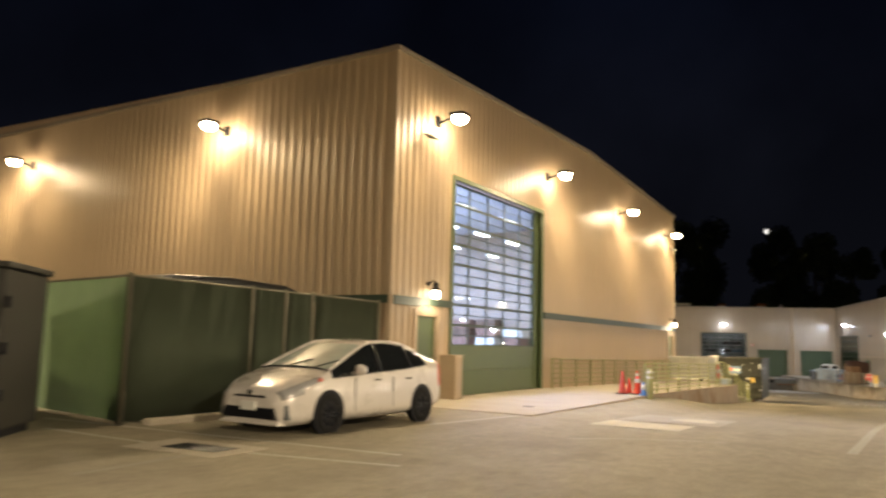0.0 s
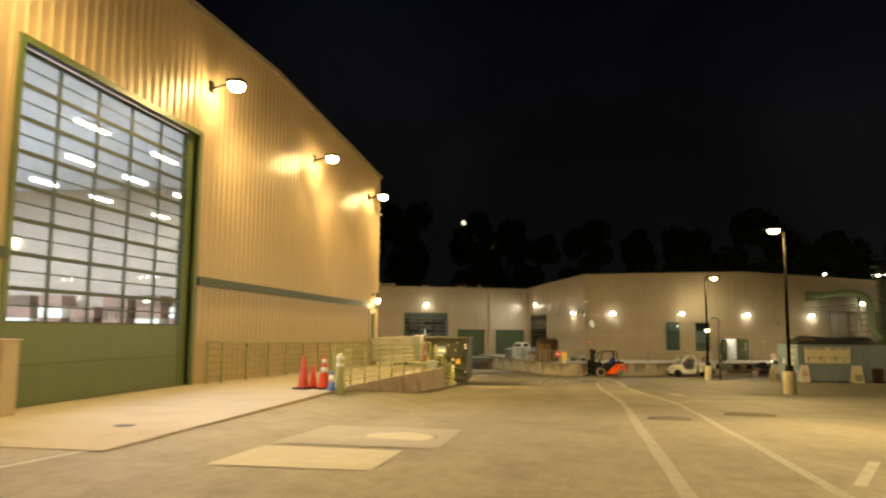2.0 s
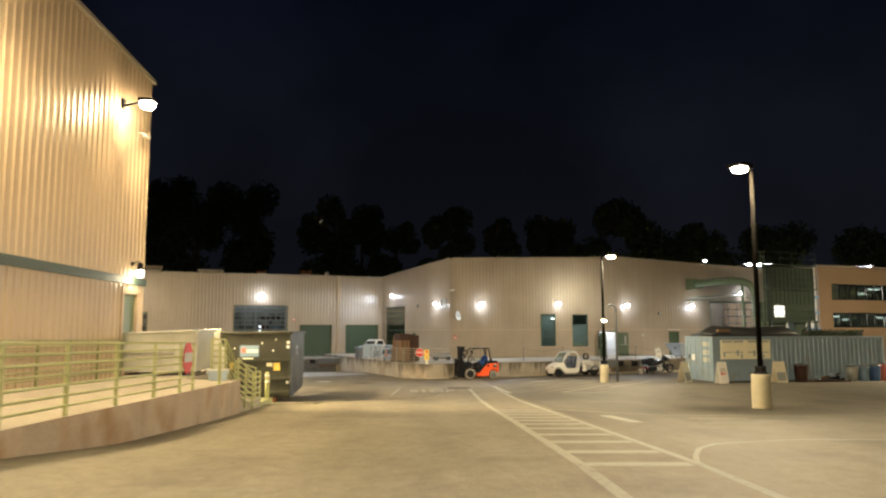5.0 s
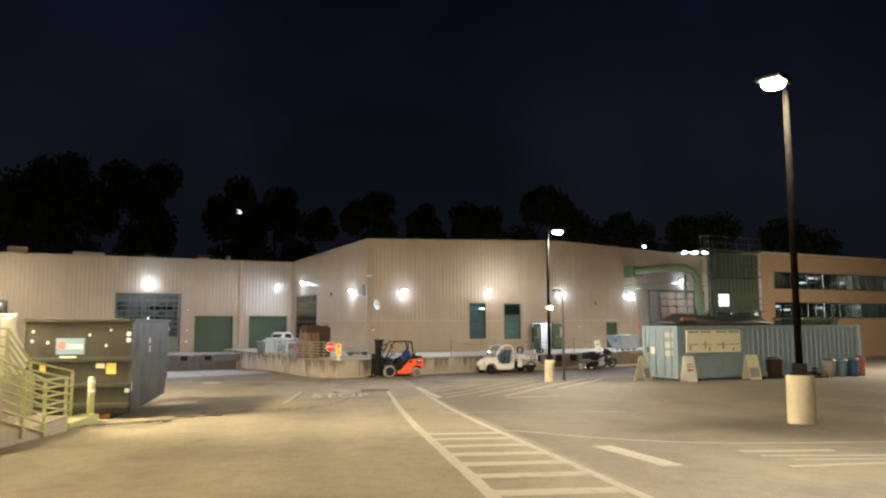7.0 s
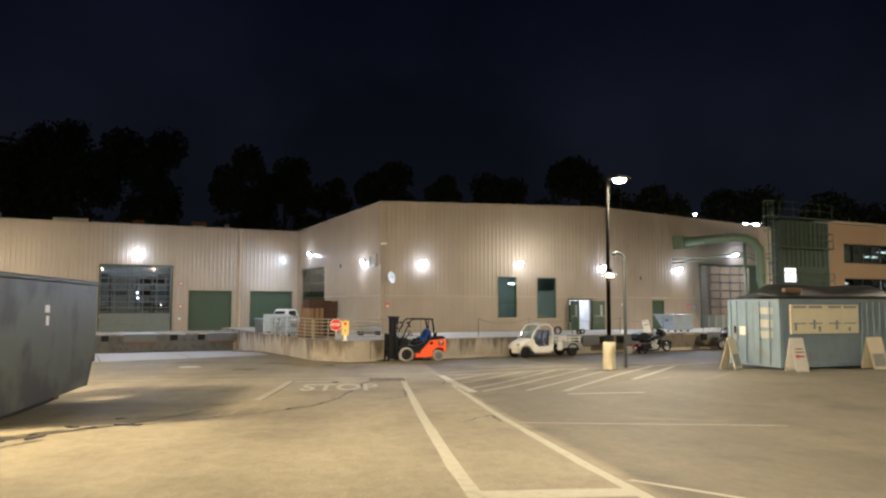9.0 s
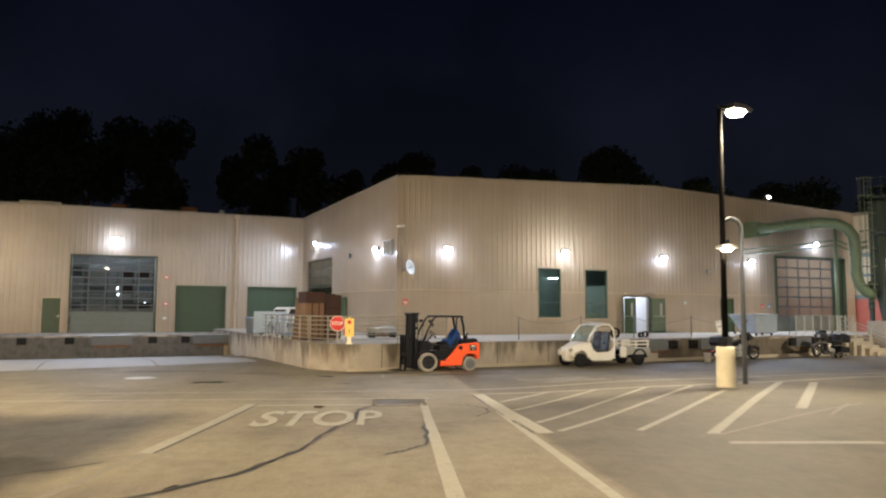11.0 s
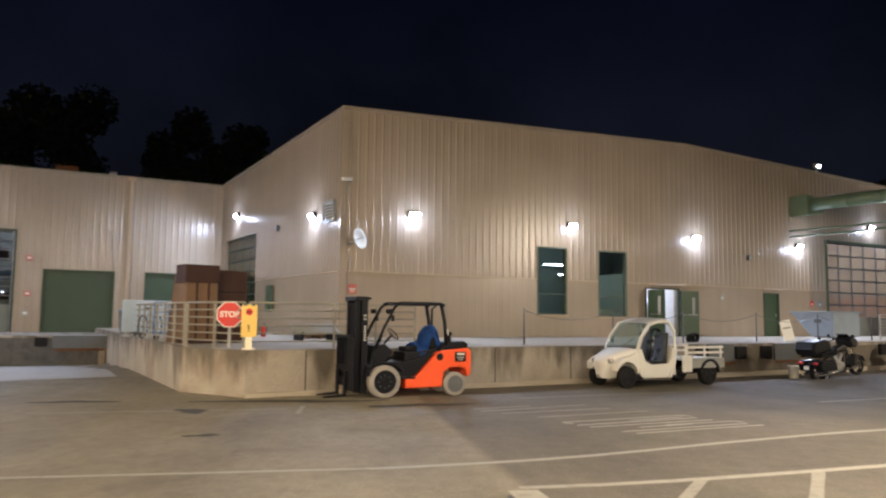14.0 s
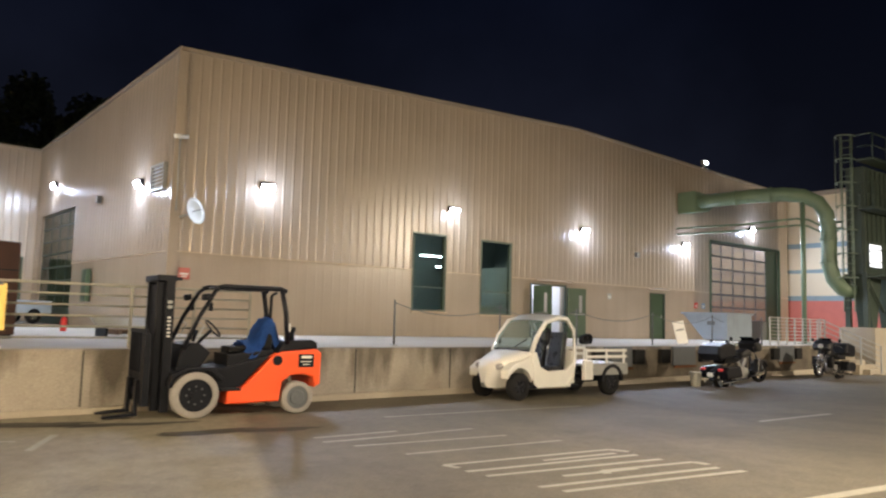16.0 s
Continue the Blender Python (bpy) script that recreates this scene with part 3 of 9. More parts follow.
wall("wall_6", LOC, 33.4, -2.3, gable, [(8.1, 9.55, -0.35, 2.35), (11.15, 12.7, -0.40, 2.34), (13.75, 15.62, -1.22, 0.83), (21.15, 22.25, -1.22, 0.83), (25.95, 32.4, -1.22, 3.6)],
     M_GREY, "pale ribbed steel front wall of the workshop", depth=0.021, seam=1.05)
SK = math.degrees(math.atan2(0.95, 15.3))
LEFT = LOC @ pose(-0.95, 15.3, 0, 0, 0, -90 + SK)
wall("wall_7", LEFT, 15.33, -2.3, lambda a: 6.12 + 0.56 * a / 15.33, [(0.9, 5.9, -1.22, 3.2)], M_GREY, "pale ribbed steel side wall of the workshop", depth=0.021, seam=1.05)
WING = LOC @ pose(-60.95, 15.3, 0)
wall("wall_8", WING, 60.0, -2.3, 6.12, [(45.95, 50.67, -1.42, 3.22), (51.95, 54.9, -1.42, 1.46), (56.37, 59.5, -1.42, 1.46), (33.5, 38.5, -1.42, 2.55), (44.42, 45.5, -1.42, 0.70)], M_GREY, "pale ribbed steel wall of the workshop's low wing", depth=0.021)
bm = B()
for e, (a0, a1) in enumerate(((-0.1, 16.2), (16.2, 33.5))):
    z0, z1 = gable(max(a0, 0)), gable(min(a1, 33.4))
    vs = [bm.verts.new(c) for c in ((a0, -0.12, z0), (a1, -0.12, z1), (a1, 40, z1 - 0.6), (a0, 40, z0 - 1.4), (a0, -0.12, z0 + 0.10), (a1, -0.12, z1 + 0.10), (a1, 40, z1 - 0.5), (a0, 40, z0 - 1.3))]
    for f in ((0, 3, 2, 1), (4, 5, 6, 7), (0, 1, 5, 4), (1, 2, 6, 5), (2, 3, 7, 6), (3, 0, 4, 7)):
        bm.faces.new([vs[i] for i in f])
vs = [bm.verts.new((x, y, z)) for x, y, z in ((-1.08, 15.6, 6.11), (-0.12, -0.12, 6.68), (0.3, -0.12, 6.70), (0.3, 15.6, 6.14), (-1.08, 15.6, 6.21), (-0.12, -0.12, 6.78), (0.3, -0.12, 6.80), (0.3, 15.6, 6.24))]
for f in ((0, 3, 2, 1), (4, 5, 6, 7), (0, 1, 5, 4), (1, 2, 6, 5), (2, 3, 7, 6), (3, 0, 4, 7)):
    bm.faces.new([vs[i] for i in f])
setting("roof_2", bm, M_ROOF, "low gabled metal roof of the workshop", "roof", LOC)
bm = B()
box(bm, -61.0, -1.0, 15.15, 40, 6.12, 6.22)
setting("roof_3", bm, M_ROOF, "flat metal roof of the workshop wing", "roof", LOC)
bm = B()
box(bm, -0.13, 0.12, -0.13, 0.05, -1.3, 6.66)
setting("trim_8", bm, M_GREY, "pale steel corner trim of the workshop", "trim", LOC)
# rear closing walls
wall("wall_9", LOC @ pose(33.4, 0.25, 0, 0, 0, 90), 39.7, -2.3, 6.8, [], M_GREY, "pale ribbed steel far side wall of the workshop")
bm = B()
box(bm, -61, 33.4, 40, 40.2, -2.3, 6.8)
setting("wall_10", bm, M_GREY, "pale steel rear wall of the workshop", "wall", LOC)
bm = B()
box(bm, -61, 33.2, 15.53, 40, -1.55, -1.43)
box(bm, -0.6, 33.2, 0.23, 15.5, -1.42, -1.21)
setting("floor_2", bm, M_CONC, "grey concrete workshop floor", "floor", LOC)
# seam flashing
for name, mm, spans in (("trim_9", LOC, ((0.13, 8.1), (9.55, 11.15), (12.7, 25.95), (32.4, 33.4))), ("trim_10", LEFT, ((5.9, 15.2),))):
    bm = B()
    for a0, a1 in spans:
        box(bm, a0, a1, -0.066, -0.01, 1.03, 1.065)
    setting(name, bm, M_TRIM, "pale flashing strip across the workshop wall", "trim", mm)
# downpipe at the wing
bm = B()
box(bm, 56.3 - 0.85, 56.3 - 0.70, -0.18, -0.075, -1.4, 6.1, 0.01)
box(bm, 56.3 - 0.95, 56.3 - 0.6, -0.24, -0.075, 6.0, 6.19)
tagged(mesh("downpipe", bm, M_TRIM, WING), "tan rectangular steel downpipe on the workshop wing", "downpipe")

# -- loading dock: one concrete body in front of the workshop
DOCK_Z = -1.22
bm = B()
outline = [(-6.75, 15.27), (-6.1, -6.3), (-5.1, -8.15), (25.6, -6.5), (31.0, -6.2), (31.0, -0.15), (-0.2, -0.15), (-0.2, 0.4), (-1.2, 15.27)]
slab(bm, outline, -3.0, DOCK_Z, "z", 0.0)
setting("loading_dock", bm, M_WALLC, "stained concrete loading dock with a chamfered corner", "loading dock", LOC)
bm = B()
slab(bm, [(-61, 15.27), (-61, 9.7), (-6.62, 9.7), (-6.77, 15.27)], -3.0, -1.42)
setting("loading_dock_wing", bm, M_WALLC, "concrete loading dock in front of the wing's doors", "loading dock", LOC)
bm = B()
slab(bm, [(-6.65, 15.2), (-5.95, -6.2), (-5.0, -7.95), (25.6, -6.3), (30.9, -6.0), (30.9, -0.2), (-0.3, -0.2), (-1.3, 15.2)], DOCK_Z, DOCK_Z + 0.006)
setting("dock_surface", bm, M_CONC, "pale worn concrete top of the loading dock", "floor", LOC)
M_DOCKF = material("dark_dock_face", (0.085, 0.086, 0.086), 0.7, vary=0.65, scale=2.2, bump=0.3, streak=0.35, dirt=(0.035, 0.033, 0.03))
# Thin dark sheet over the face of the wing's dock.
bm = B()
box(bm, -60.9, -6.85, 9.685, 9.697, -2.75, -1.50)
setting("dock_face", bm, M_DOCKF, "dark face of the wing's loading dock", "dock face", LOC)
M_GRIME = material("grimy_dock_concrete", (0.13, 0.11, 0.085), 0.8, vary=0.5, scale=1.4, bump=0.3, streak=0.7, dirt=(0.045, 0.04, 0.033), runs=0.9)
bm = B()
slab(bm, [(9.9, -7.35), (25.5, -6.512), (25.5, -6.50), (9.9, -7.335)], -2.9, DOCK_Z - 0.10)
setting("dock_face", bm, M_GRIME, "grimy dark concrete face of the loading dock", "dock face", LOC)
# pale concrete slabs of the truck well
M_SLAB = material("truck_well_concrete", (0.52, 0.52, 0.53), 0.75, vary=0.18, scale=0.8, fine=45, bump=0.25, dirt=(0.38, 0.38, 0.38))
for k in range(8):
    u0, u1 = -7.0 - 4.2 * k, -11.14 - 4.2 * k
    bm = B()
    rows = []
    for i in range(12):
        f = i / 11
        row = []
        for u in (u0, (u0 + u1) / 2, u1):
            v = 9.64 - (11.0 - 0.25 * (u + 7)) * f
            p = LOC @ Vector((u, v, 0))
            row.append(bm.verts.new((p.x, p.y, ground_z(p.x, p.y) + 0.012)))
        rows.append(row)
    for a, b in zip(rows, rows[1:]):
        for g in (0, 1):
            bm.faces.new((a[g], b[g], b[g + 1], a[g + 1])).smooth = True
    setting("concrete_slab", bm, M_SLAB, "pale concrete slab of the truck well before the dock", "concrete slab")

# ---- lamps ----
def wall_flood(m, name="wall_floodlight", power=1.0, dip=0.95, soft=0.10):
    """A flood head on an arm, 0.75 m off the wall, shining straight down."""
    t = thing(name, m, "bronze wall floodlight on an arm, glowing warm white", "floodlight", "warehouse floodlights")
    bm = B()
    box(bm, -0.1, 0.1, -0.1, -0.03, -0.14, 0.14, 0.01)
    part("wall_plate", bm, M_BLACK, t)
    bm = B()
    pipe(bm, [(0, -0.1, -0.05), (0, -0.35, 0.02), (0, -0.55, 0.05)], 0.03)
    part("arm", bm, M_BLACK, t)
    bm = B()
    box(bm, -0.2, 0.2, -0.95, -0.52, 0.04, 0.15, 0.03)
    part("housing", bm, M_BLACK, t)
    bm = B()
    lathe(bm, ((0.20, 0.04), (0.205, -0.02), (0.17, -0.10), (0.09, -0.145), (0.01, -0.155)), (0, -0.74, 0), seg=20)
    part("lens", bm, G_FLOOD, t, "glowing warm lens")
    # two beams, thrown out sideways along the wall
    p = m @ Vector((0, -0.95, -0.24))
    for e in (-1, 1):
        lamp("flood_light", p, m @ Vector((e * 0.95, -1.80, -0.24 - dip)), FLOOD * power * 0.85, WARM, soft, 152, 1.0)
    return t


for a in (1.9, 9.4, 17.4, 25.1):
    wall_flood(WH @ pose(a, 0, 7.45))
for a in (26.0, 36.0):
    wall_flood(WS @ pose(a, 0, 7.45))
FAR_END = pose(-10.45, 42.0, 0, 0, 0, 180)      # the warehouse wall that looks down the yard
# Two added floods, hidden behind the warehouse, brighten the far yard.
for a in (3.0, 11.0):
    wall_flood(FAR_END @ pose(a, 0, 7.2), power=10.0 if a < 5 else 5.0, dip=2.0, soft=0.8)


def lantern(m):
    """A barn lantern above a door."""
    t = thing("wall_lantern", m, "black barn-style wall lantern above a door, lit", "wall lamp", "warehouse lanterns")
    bm = B()
    rod(bm, (0, -0.03, 0.25), (0, -0.09, 0.25), 0.06)
    pipe(bm, [(0, -0.09, 0.25), (0, -0.2, 0.33), (0, -0.28, 0.28)], 0.015)
    part("bracket", bm, M_BLACK, t)
    bm = B()
    lathe(bm, ((0.05, 0.28), (0.08, 0.25), (0.09, 0.12), (0.17, 0.06), (0.16, 0.055), (0.08, 0.10)), (0, -0.28, 0))
    part("shade", bm, M_BLACK, t)
    bm = B()
    lathe(bm, ((0.05, 0.11), (0.10, 0.07), (0.12, -0.05), (0.09, -0.13), (0.03, -0.16)), (0, -0.28, 0))
    part("globe", bm, G_LANT, t, "glowing opal glass")
    bulb("lantern_light", m @ Vector((0, -0.34, -0.28)), 6, AMBER, 0.12)
    return t


lantern(WH @ pose(1.65, 0, 2.75))
lantern(WH @ pose(26.3, 0, 2.75))


def wall_pack(m, watts=PACK):
    """A white LED wall pack on the workshop."""
    t = thing("wall_pack_light", m, "square LED wall pack on the workshop wall, glowing cool white", "wall light", "workshop wall packs")
    bm = B()
    slab(bm, [(-0.05, 0.13), (-0.16, 0.13), (-0.20, 0.08), (-0.20, 0.0), (-0.09, -0.12), (-0.05, -0.12)], -0.21, 0.21, "x", 0.01)
    part("housing", bm, M_BLACK, t)
    bm = B()
    slab(bm, [(-0.205, 0.075), (-0.225, 0.07), (-0.228, -0.02), (-0.11, -0.155), (-0.095, -0.13), (-0.203, 0.0)], -0.19, 0.19, "x")
    part("lens", bm, G_PACK, t, "glowing cool white lens")
    bulb("pack_glow", m @ Vector((0, -0.60, -0.16)), watts * 0.085, COOL, 0.12)
    for e in (-1, 1):
        lamp("pack_light", m @ Vector((e * 0.05, -0.72, -0.06)), m @ Vector((e * 0.75, -1.72, -0.86)), watts * 1.35, COOL, 0.15, 132, 1.0)
    return t


for a, z in ((2.66, 3.15), (9.75, 3.25), (16.66, 3.18), (23.72, 3.18)):
    wall_pack(LOC @ pose(a, 0, z), PACK * (0.3 if a == 9.75 else 1.25 if a > 23 else 1.0))
wall_pack(LOC @ pose(29.6, 0, 4.5))
wall_pack(LEFT @ pose(15.33 - 2.5, 0, 3.2), PACK * 1.3)
wall_pack(LEFT @ pose(15.33 - 12.4, 0, 4.3), PACK * 0.8)
wall_pack(WING @ pose(48.3, 0, 4.28), PACK * 1.7)
wall_pack(WING @ pose(36.0, 0, 2.9), PACK * 1.4)


M_POLE = material("weathered_bronze_pole", (0.006, 0.0052, 0.0045), 0.8, vary=0.2, bump=0.1, shine=0.04)


def pole_lamp(x, y, top, label, power=1.0, turn=0.0, r=0.3, aim=None, tilt=50):
    """A car park lamp: drum base, square pole, one flat head."""
    z = ground_z(x, y)
    t = thing("pole_lamp", pose(x, y, z, 0, 0, turn), label, "street lamp", "yard pole lamps")
    bm = B()
    lathe(bm, ((r, -0.15), (r, 0.0), (r * 0.985, 0.48), (r * 0.99, 0.49), (r * 0.97, 0.75), (r * 0.96, 0.93), (r * 0.88, 0.95)), (0, 0, 0), seg=28)
    part("concrete_base", bm, material("weathered_cream_base", (0.72, 0.67, 0.50), 0.85, vary=0.15, scale=3, bump=0.3, dirt=(0.55, 0.49, 0.35)), t, "weathered cream round concrete base")
    bm = B()
    box(bm, -r * 0.55, r * 0.55, -r * 0.55, r * 0.55, 0.95, 1.0, 0.01)
    box(bm, -0.12, 0.12, -0.12, 0.12, 1.0, 1.18, 0.02)
    part("base_cover", bm, M_BLACK, t)
    bm = B()
    rod(bm, (0, 0, 1.15), (0, 0, top - z - 0.05), 0.075, 12, 0.055)
    part("pole", bm, M_POLE, t)
    bm = B()
    rod(bm, (0, 0, top - z), (0, -0.35, top - z + 0.02), 0.035)
    part("arm", bm, M_BLACK, t)
    bm = B()
    slab(bm, [(-0.30, -0.04), (-1.0, -0.03), (-1.0, 0.05), (-0.75, 0.12), (-0.30, 0.10)], -0.24, 0.24, "x", 0.02)
    bmesh.ops.translate(bm, verts=bm.verts, vec=(0, 0, top - z))
    part("head", bm, M_BLACK, t)
    bm = B()
    lathe(bm, ((0.22, top - z - 0.03), (0.22, top - z - 0.07), (0.17, top - z - 0.13), (0.05, top - z - 0.16)), (0, -0.66, 0), seg=20)
    part("lens", bm, G_POLE, t, "glowing warm lens")
    ring_lamp("pole_light", (x + 0.66 * math.sin(math.radians(turn)), y - 0.66 * math.cos(math.radians(turn)), top - 0.27), POLE * power, AMBER, turn - 90 if aim is None else aim, tilt=tilt)
    return t


pole_lamp(7.7, 39.95, 5.68, "dark steel car park lamp on a round cream concrete base, lit", 0.23, -52, 0.27, 165, 64)
pole_lamp(7.90, 58.4, 5.05, "dark steel car park lamp on a weathered concrete base, lit", 0.17, 118, 0.225, -165)
# The next five lamps are added out of view to brighten the yard.
pole_lamp(7.4, 21.5, 6.2, "added car park lamp out of view, dark steel on a round concrete base, lit", 0.36)
pole_lamp(7.2, 3.0, 6.4, "added car park lamp out of view, dark steel on a round concrete base, lit", 1.1)
pole_lamp(-5.0, -13.0, 6.5, "added car park lamp out of view, dark steel on a round concrete base, lit", 2.5)
pole_lamp(35.0, 60.0, 6.2, "added car park lamp out of view, dark steel on a round concrete base, lit", 1.4, 60, 0.3, 120)
pole_lamp(-24.0, 58.0, 5.4, "added car park lamp out of view, dark steel on a round concrete base, lit", 0.85, 0.0, 0.3, -10)

# ---- pad, ramp deck and rails by the warehouse ----
def deck_z(y):
    return 0.0 if y < 24 else -0.22 * min(1.0, (y - 24) / 14.0)


bm = B()
ys = [14.62, 18, 21, 24, 27, 30, 33, 36, 38.72]
rows_ = []
for y in ys:
    xe = -6.62 - 0.10 * math.sin(math.pi * min(1, max(0, (y - 22) / 14)))
    rows_.append([bm.verts.new((x, y, z)) for x, z in ((-10.5, -1.6), (-10.5, deck_z(y)), (xe, deck_z(y)), (xe, -1.6))])
for a, b in zip(rows_, rows_[1:]):
    for i in range(3):
        bm.faces.new((a[i], b[i], b[i + 1], a[i + 1]))
bm.faces.new(rows_[0]), bm.faces.new(rows_[-1][::-1])
bmesh.ops.recalc_face_normals(bm, faces=bm.faces[:])
bm.normal_update()
for f in bm.faces:
    if f.calc_center_median().x > -6.9 and abs(f.normal.x) > 0.7:
        f.material_index = 1
setting("pavement", bm, [M_CONC, M_RAMPF], "pale concrete apron and raised walkway along the warehouse", "concrete apron")
bm = B()
box(bm, -8.3, -6.78, 38.72, 42.1, -1.7, -0.95)
box(bm, -12.2, -8.3, 38.72, 44.4, -1.7, -0.25)
setting("pavement_2", bm, M_CONC, "low concrete landing beyond the stairs", "concrete apron")
bm = B()
for i in range(5):
    z1 = -0.22 - 0.15 * (i + 1)
    box(bm, -8.28, -6.77, 38.72 + 0.3 * i, 39.02 + 0.3 * i, -1.2, z1, 0.01)
setting("stairs", bm, M_CONC, "short flight of concrete steps down from the walkway", "stairs")


def rail_run(name, pts, height, bars, label, post_every=1.5, mat=None, group="", r=0.026):
    """A pipe railing along the points: one post each post_every, bars between."""
    mat = mat or M_RAIL
    pts = [Vector(p) for p in pts]
    t = thing(name, Matrix.Translation(pts[0]), label, "railing", group)
    o = pts[0]
    posts = []
    for a, b in zip(pts, pts[1:]):
        k = max(1, round((b - a).length / post_every))
        for i in range(k):
            posts.append(a + (b - a) * i / k)
    posts.append(pts[-1])
    for p in posts:
        bm = B()
        box(bm, p.x - o.x - 0.025, p.x - o.x + 0.025, p.y - o.y - 0.025, p.y - o.y + 0.025, p.z - o.z - 0.04, p.z - o.z + height)
        part("post", bm, mat, t)
    for i in range(bars):
        h = height * (1 - i / bars) - (0.0 if i else 0.01)
        bm = B()
        pipe(bm, [p - o + Vector((0, 0, h)) for p in posts], r if i == 0 else r * 0.8, 6)
        part("bar", bm, mat, t)
    return t


# along the wall, and the outer rail of the walkway
rail_run("railing", [(-10.12, 24.0, 0), (-10.12, 24.77, deck_z(24.77)), (-10.12, 30.77, deck_z(30.77)), (-10.12, 39.77, deck_z(39.8))], 1.02, 6, "olive green pipe railing close along the warehouse wall", 1.5, M_WRAIL, r=0.021)
rail_run("railing", [(-6.72, 23.3, -0.02), (-6.72, 24.69, 0), (-6.74, 26.09, deck_z(26.09)), (-6.78, 29.4, deck_z(29.4)), (-6.72, 32.61, deck_z(32.61)), (-6.70, 34.0, deck_z(34.0)), (-6.69, 34.8, deck_z(34.8))], 0.98, 7, "pale green pipe railing along the raised walkway edge", 1.4)
t = thing("rail_post", pose(-6.68, 36.86, deck_z(36.86)), "pale green steel post at the open walkway edge", "post")
bm = B()
box(bm, -0.032, 0.032, -0.032, 0.032, -0.03, 0.98, 0.006)
part("post", bm, M_RAIL, t)
bm = B()
box(bm, -0.07, 0.07, -0.07, 0.07, 0.0, 0.012)
part("base_plate", bm, M_RAIL, t)
rail_run("stair_railing", [(-6.71, 38.78, -0.78), (-6.74, 40.75, -1.25), (-6.80, 42.0, -1.28)], 1.10, 7, "pale green pipe railing running down the short stairs", 1.0)
rail_run("stair_railing", [(-8.05, 41.2, -0.25), (-7.74, 41.5, -0.27), (-7.68, 42.5, -0.95), (-7.36, 44.0, -1.24)], 1.06, 6, "pale green pipe railing on the far side of the stairs", 1.05)


def bollard(x, y, z, h=0.98, r=0.075):
    t = thing("bollard", pose(x, y, z), "pale green steel bollard with white reflective bands", "bollard", "bollards")
    bm = B()
    lathe(bm, ((r, -0.1), (r, h - 0.05), (r * 0.8, h - 0.015), (0.01, h)), seg=16)
    part("post", bm, M_RAIL, t)
    for zz in (0.66, 0.85):
        bm = B()
        lathe(bm, ((r + 0.003, zz * h), (r + 0.003, zz * h + 0.068)), seg=16)
        part("band", bm, M_WHITE, t, "white reflective band")
    return t


bm = B()
slab(bm, [(-7.5, 42.9), (-6.95, 42.75), (-6.85, 44.3), (-7.3, 44.4)], -1.7, ground_z(-7.1, 43.6) + 0.16, "z", 0.02)
setting("kerb_2", bm, M_RAIL, "low kerb painted pale green at the stair foot", "kerb")
bollard(-6.46, 22.95, ground_z(-6.46, 22.95), 0.86, 0.092)
bollard(-7.05, 44.35, ground_z(-7.05, 44.35), 1.05)


def cone(x, y, z, h, mat, bands, label, w=0.36):
    t = thing("traffic_cone", pose(x, y, z, 0, 0, random.uniform(0, 90)), label, "traffic cone", "traffic cones")
    bm = B()
    box(bm, -w / 2, w / 2, -w / 2, w / 2, 0, 0.035, 0.012)
    part("base", bm, M_RUBBER if h > 0.6 else mat, t)
    bm = B()
    lathe(bm, ((w * 0.40, 0.03), (w * 0.36, 0.06), (0.035, h - 0.02), (0.02, h)), seg=20)
    part("body", bm, mat, t)
    for a, b in bands:
        ra, rb = (w * 0.36 + (0.035 - w * 0.36) * (k * h - 0.06) / (h - 0.08) + 0.003 for k in (a, b))
        bm = B()
        lathe(bm, ((ra, a * h), (rb, b * h)), seg=20)
        part("band", bm, M_WHITE, t, "white reflective band")
    return t


cone(-7.42, 23.28, 0.0, 0.73, material("faded_red_plastic", (0.50, 0.05, 0.03), 0.5, bump=0.05), (), "tall faded red traffic cone on a black base")
cone(-7.30, 23.60, 0.0, 0.51, M_CONE, (), "bright orange-red traffic cone", 0.25)
cone(-6.98, 23.40, 0.0, 0.74, M_CONE, ((0.50, 0.66), (0.78, 0.90)), "orange traffic cone with two white bands")
for cx, cy in ((-6.72, 23.15), (-6.92, 24.5)):
    cone(cx, cy, 0.0, 0.42, material("blue_plastic", (0.08, 0.20, 0.48), 0.5, bump=0.05), ((0.42, 0.78),), "small blue and white marker cone", 0.22)

# tan steel cabinet by the tall door
t = thing("utility_cabinet", pose(-10.28, 17.22, 0.0), "tan steel utility cabinet standing beside the tall door", "cabinet")
bm = B()
box(bm, -0.15, 0.40, -0.26, 0.12, 0.0, 1.12, 0.02)
part("body", bm, M_TRIM, t)
bm = B()
box(bm, -0.17, 0.42, -0.28, 0.14, 1.12, 1.15, 0.008)
part("lid", bm, M_TRIM, t)
bm = B()
box(bm, 0.40, 0.408, -0.22, 0.08, 0.12, 1.05, 0.003)
part("door", bm, M_TRIM, t)

# security cameras under the floodlights
for a in (1.3, 26.3):
    t = thing("security_camera", WH @ pose(a, 0, 6.95), "small grey security camera on the warehouse wall", "camera", "security cameras")
    bm = B()
    rod(bm, (0, -0.03, 0), (0, -0.25, -0.05), 0.02)
    part("arm", bm, M_GREYPAINT, t)
    bm = B()
    rod(bm, (-0.08, -0.2, -0.09), (0.14, -0.36, -0.13), 0.05)
    part("housing", bm, M_GREYPAINT, t)

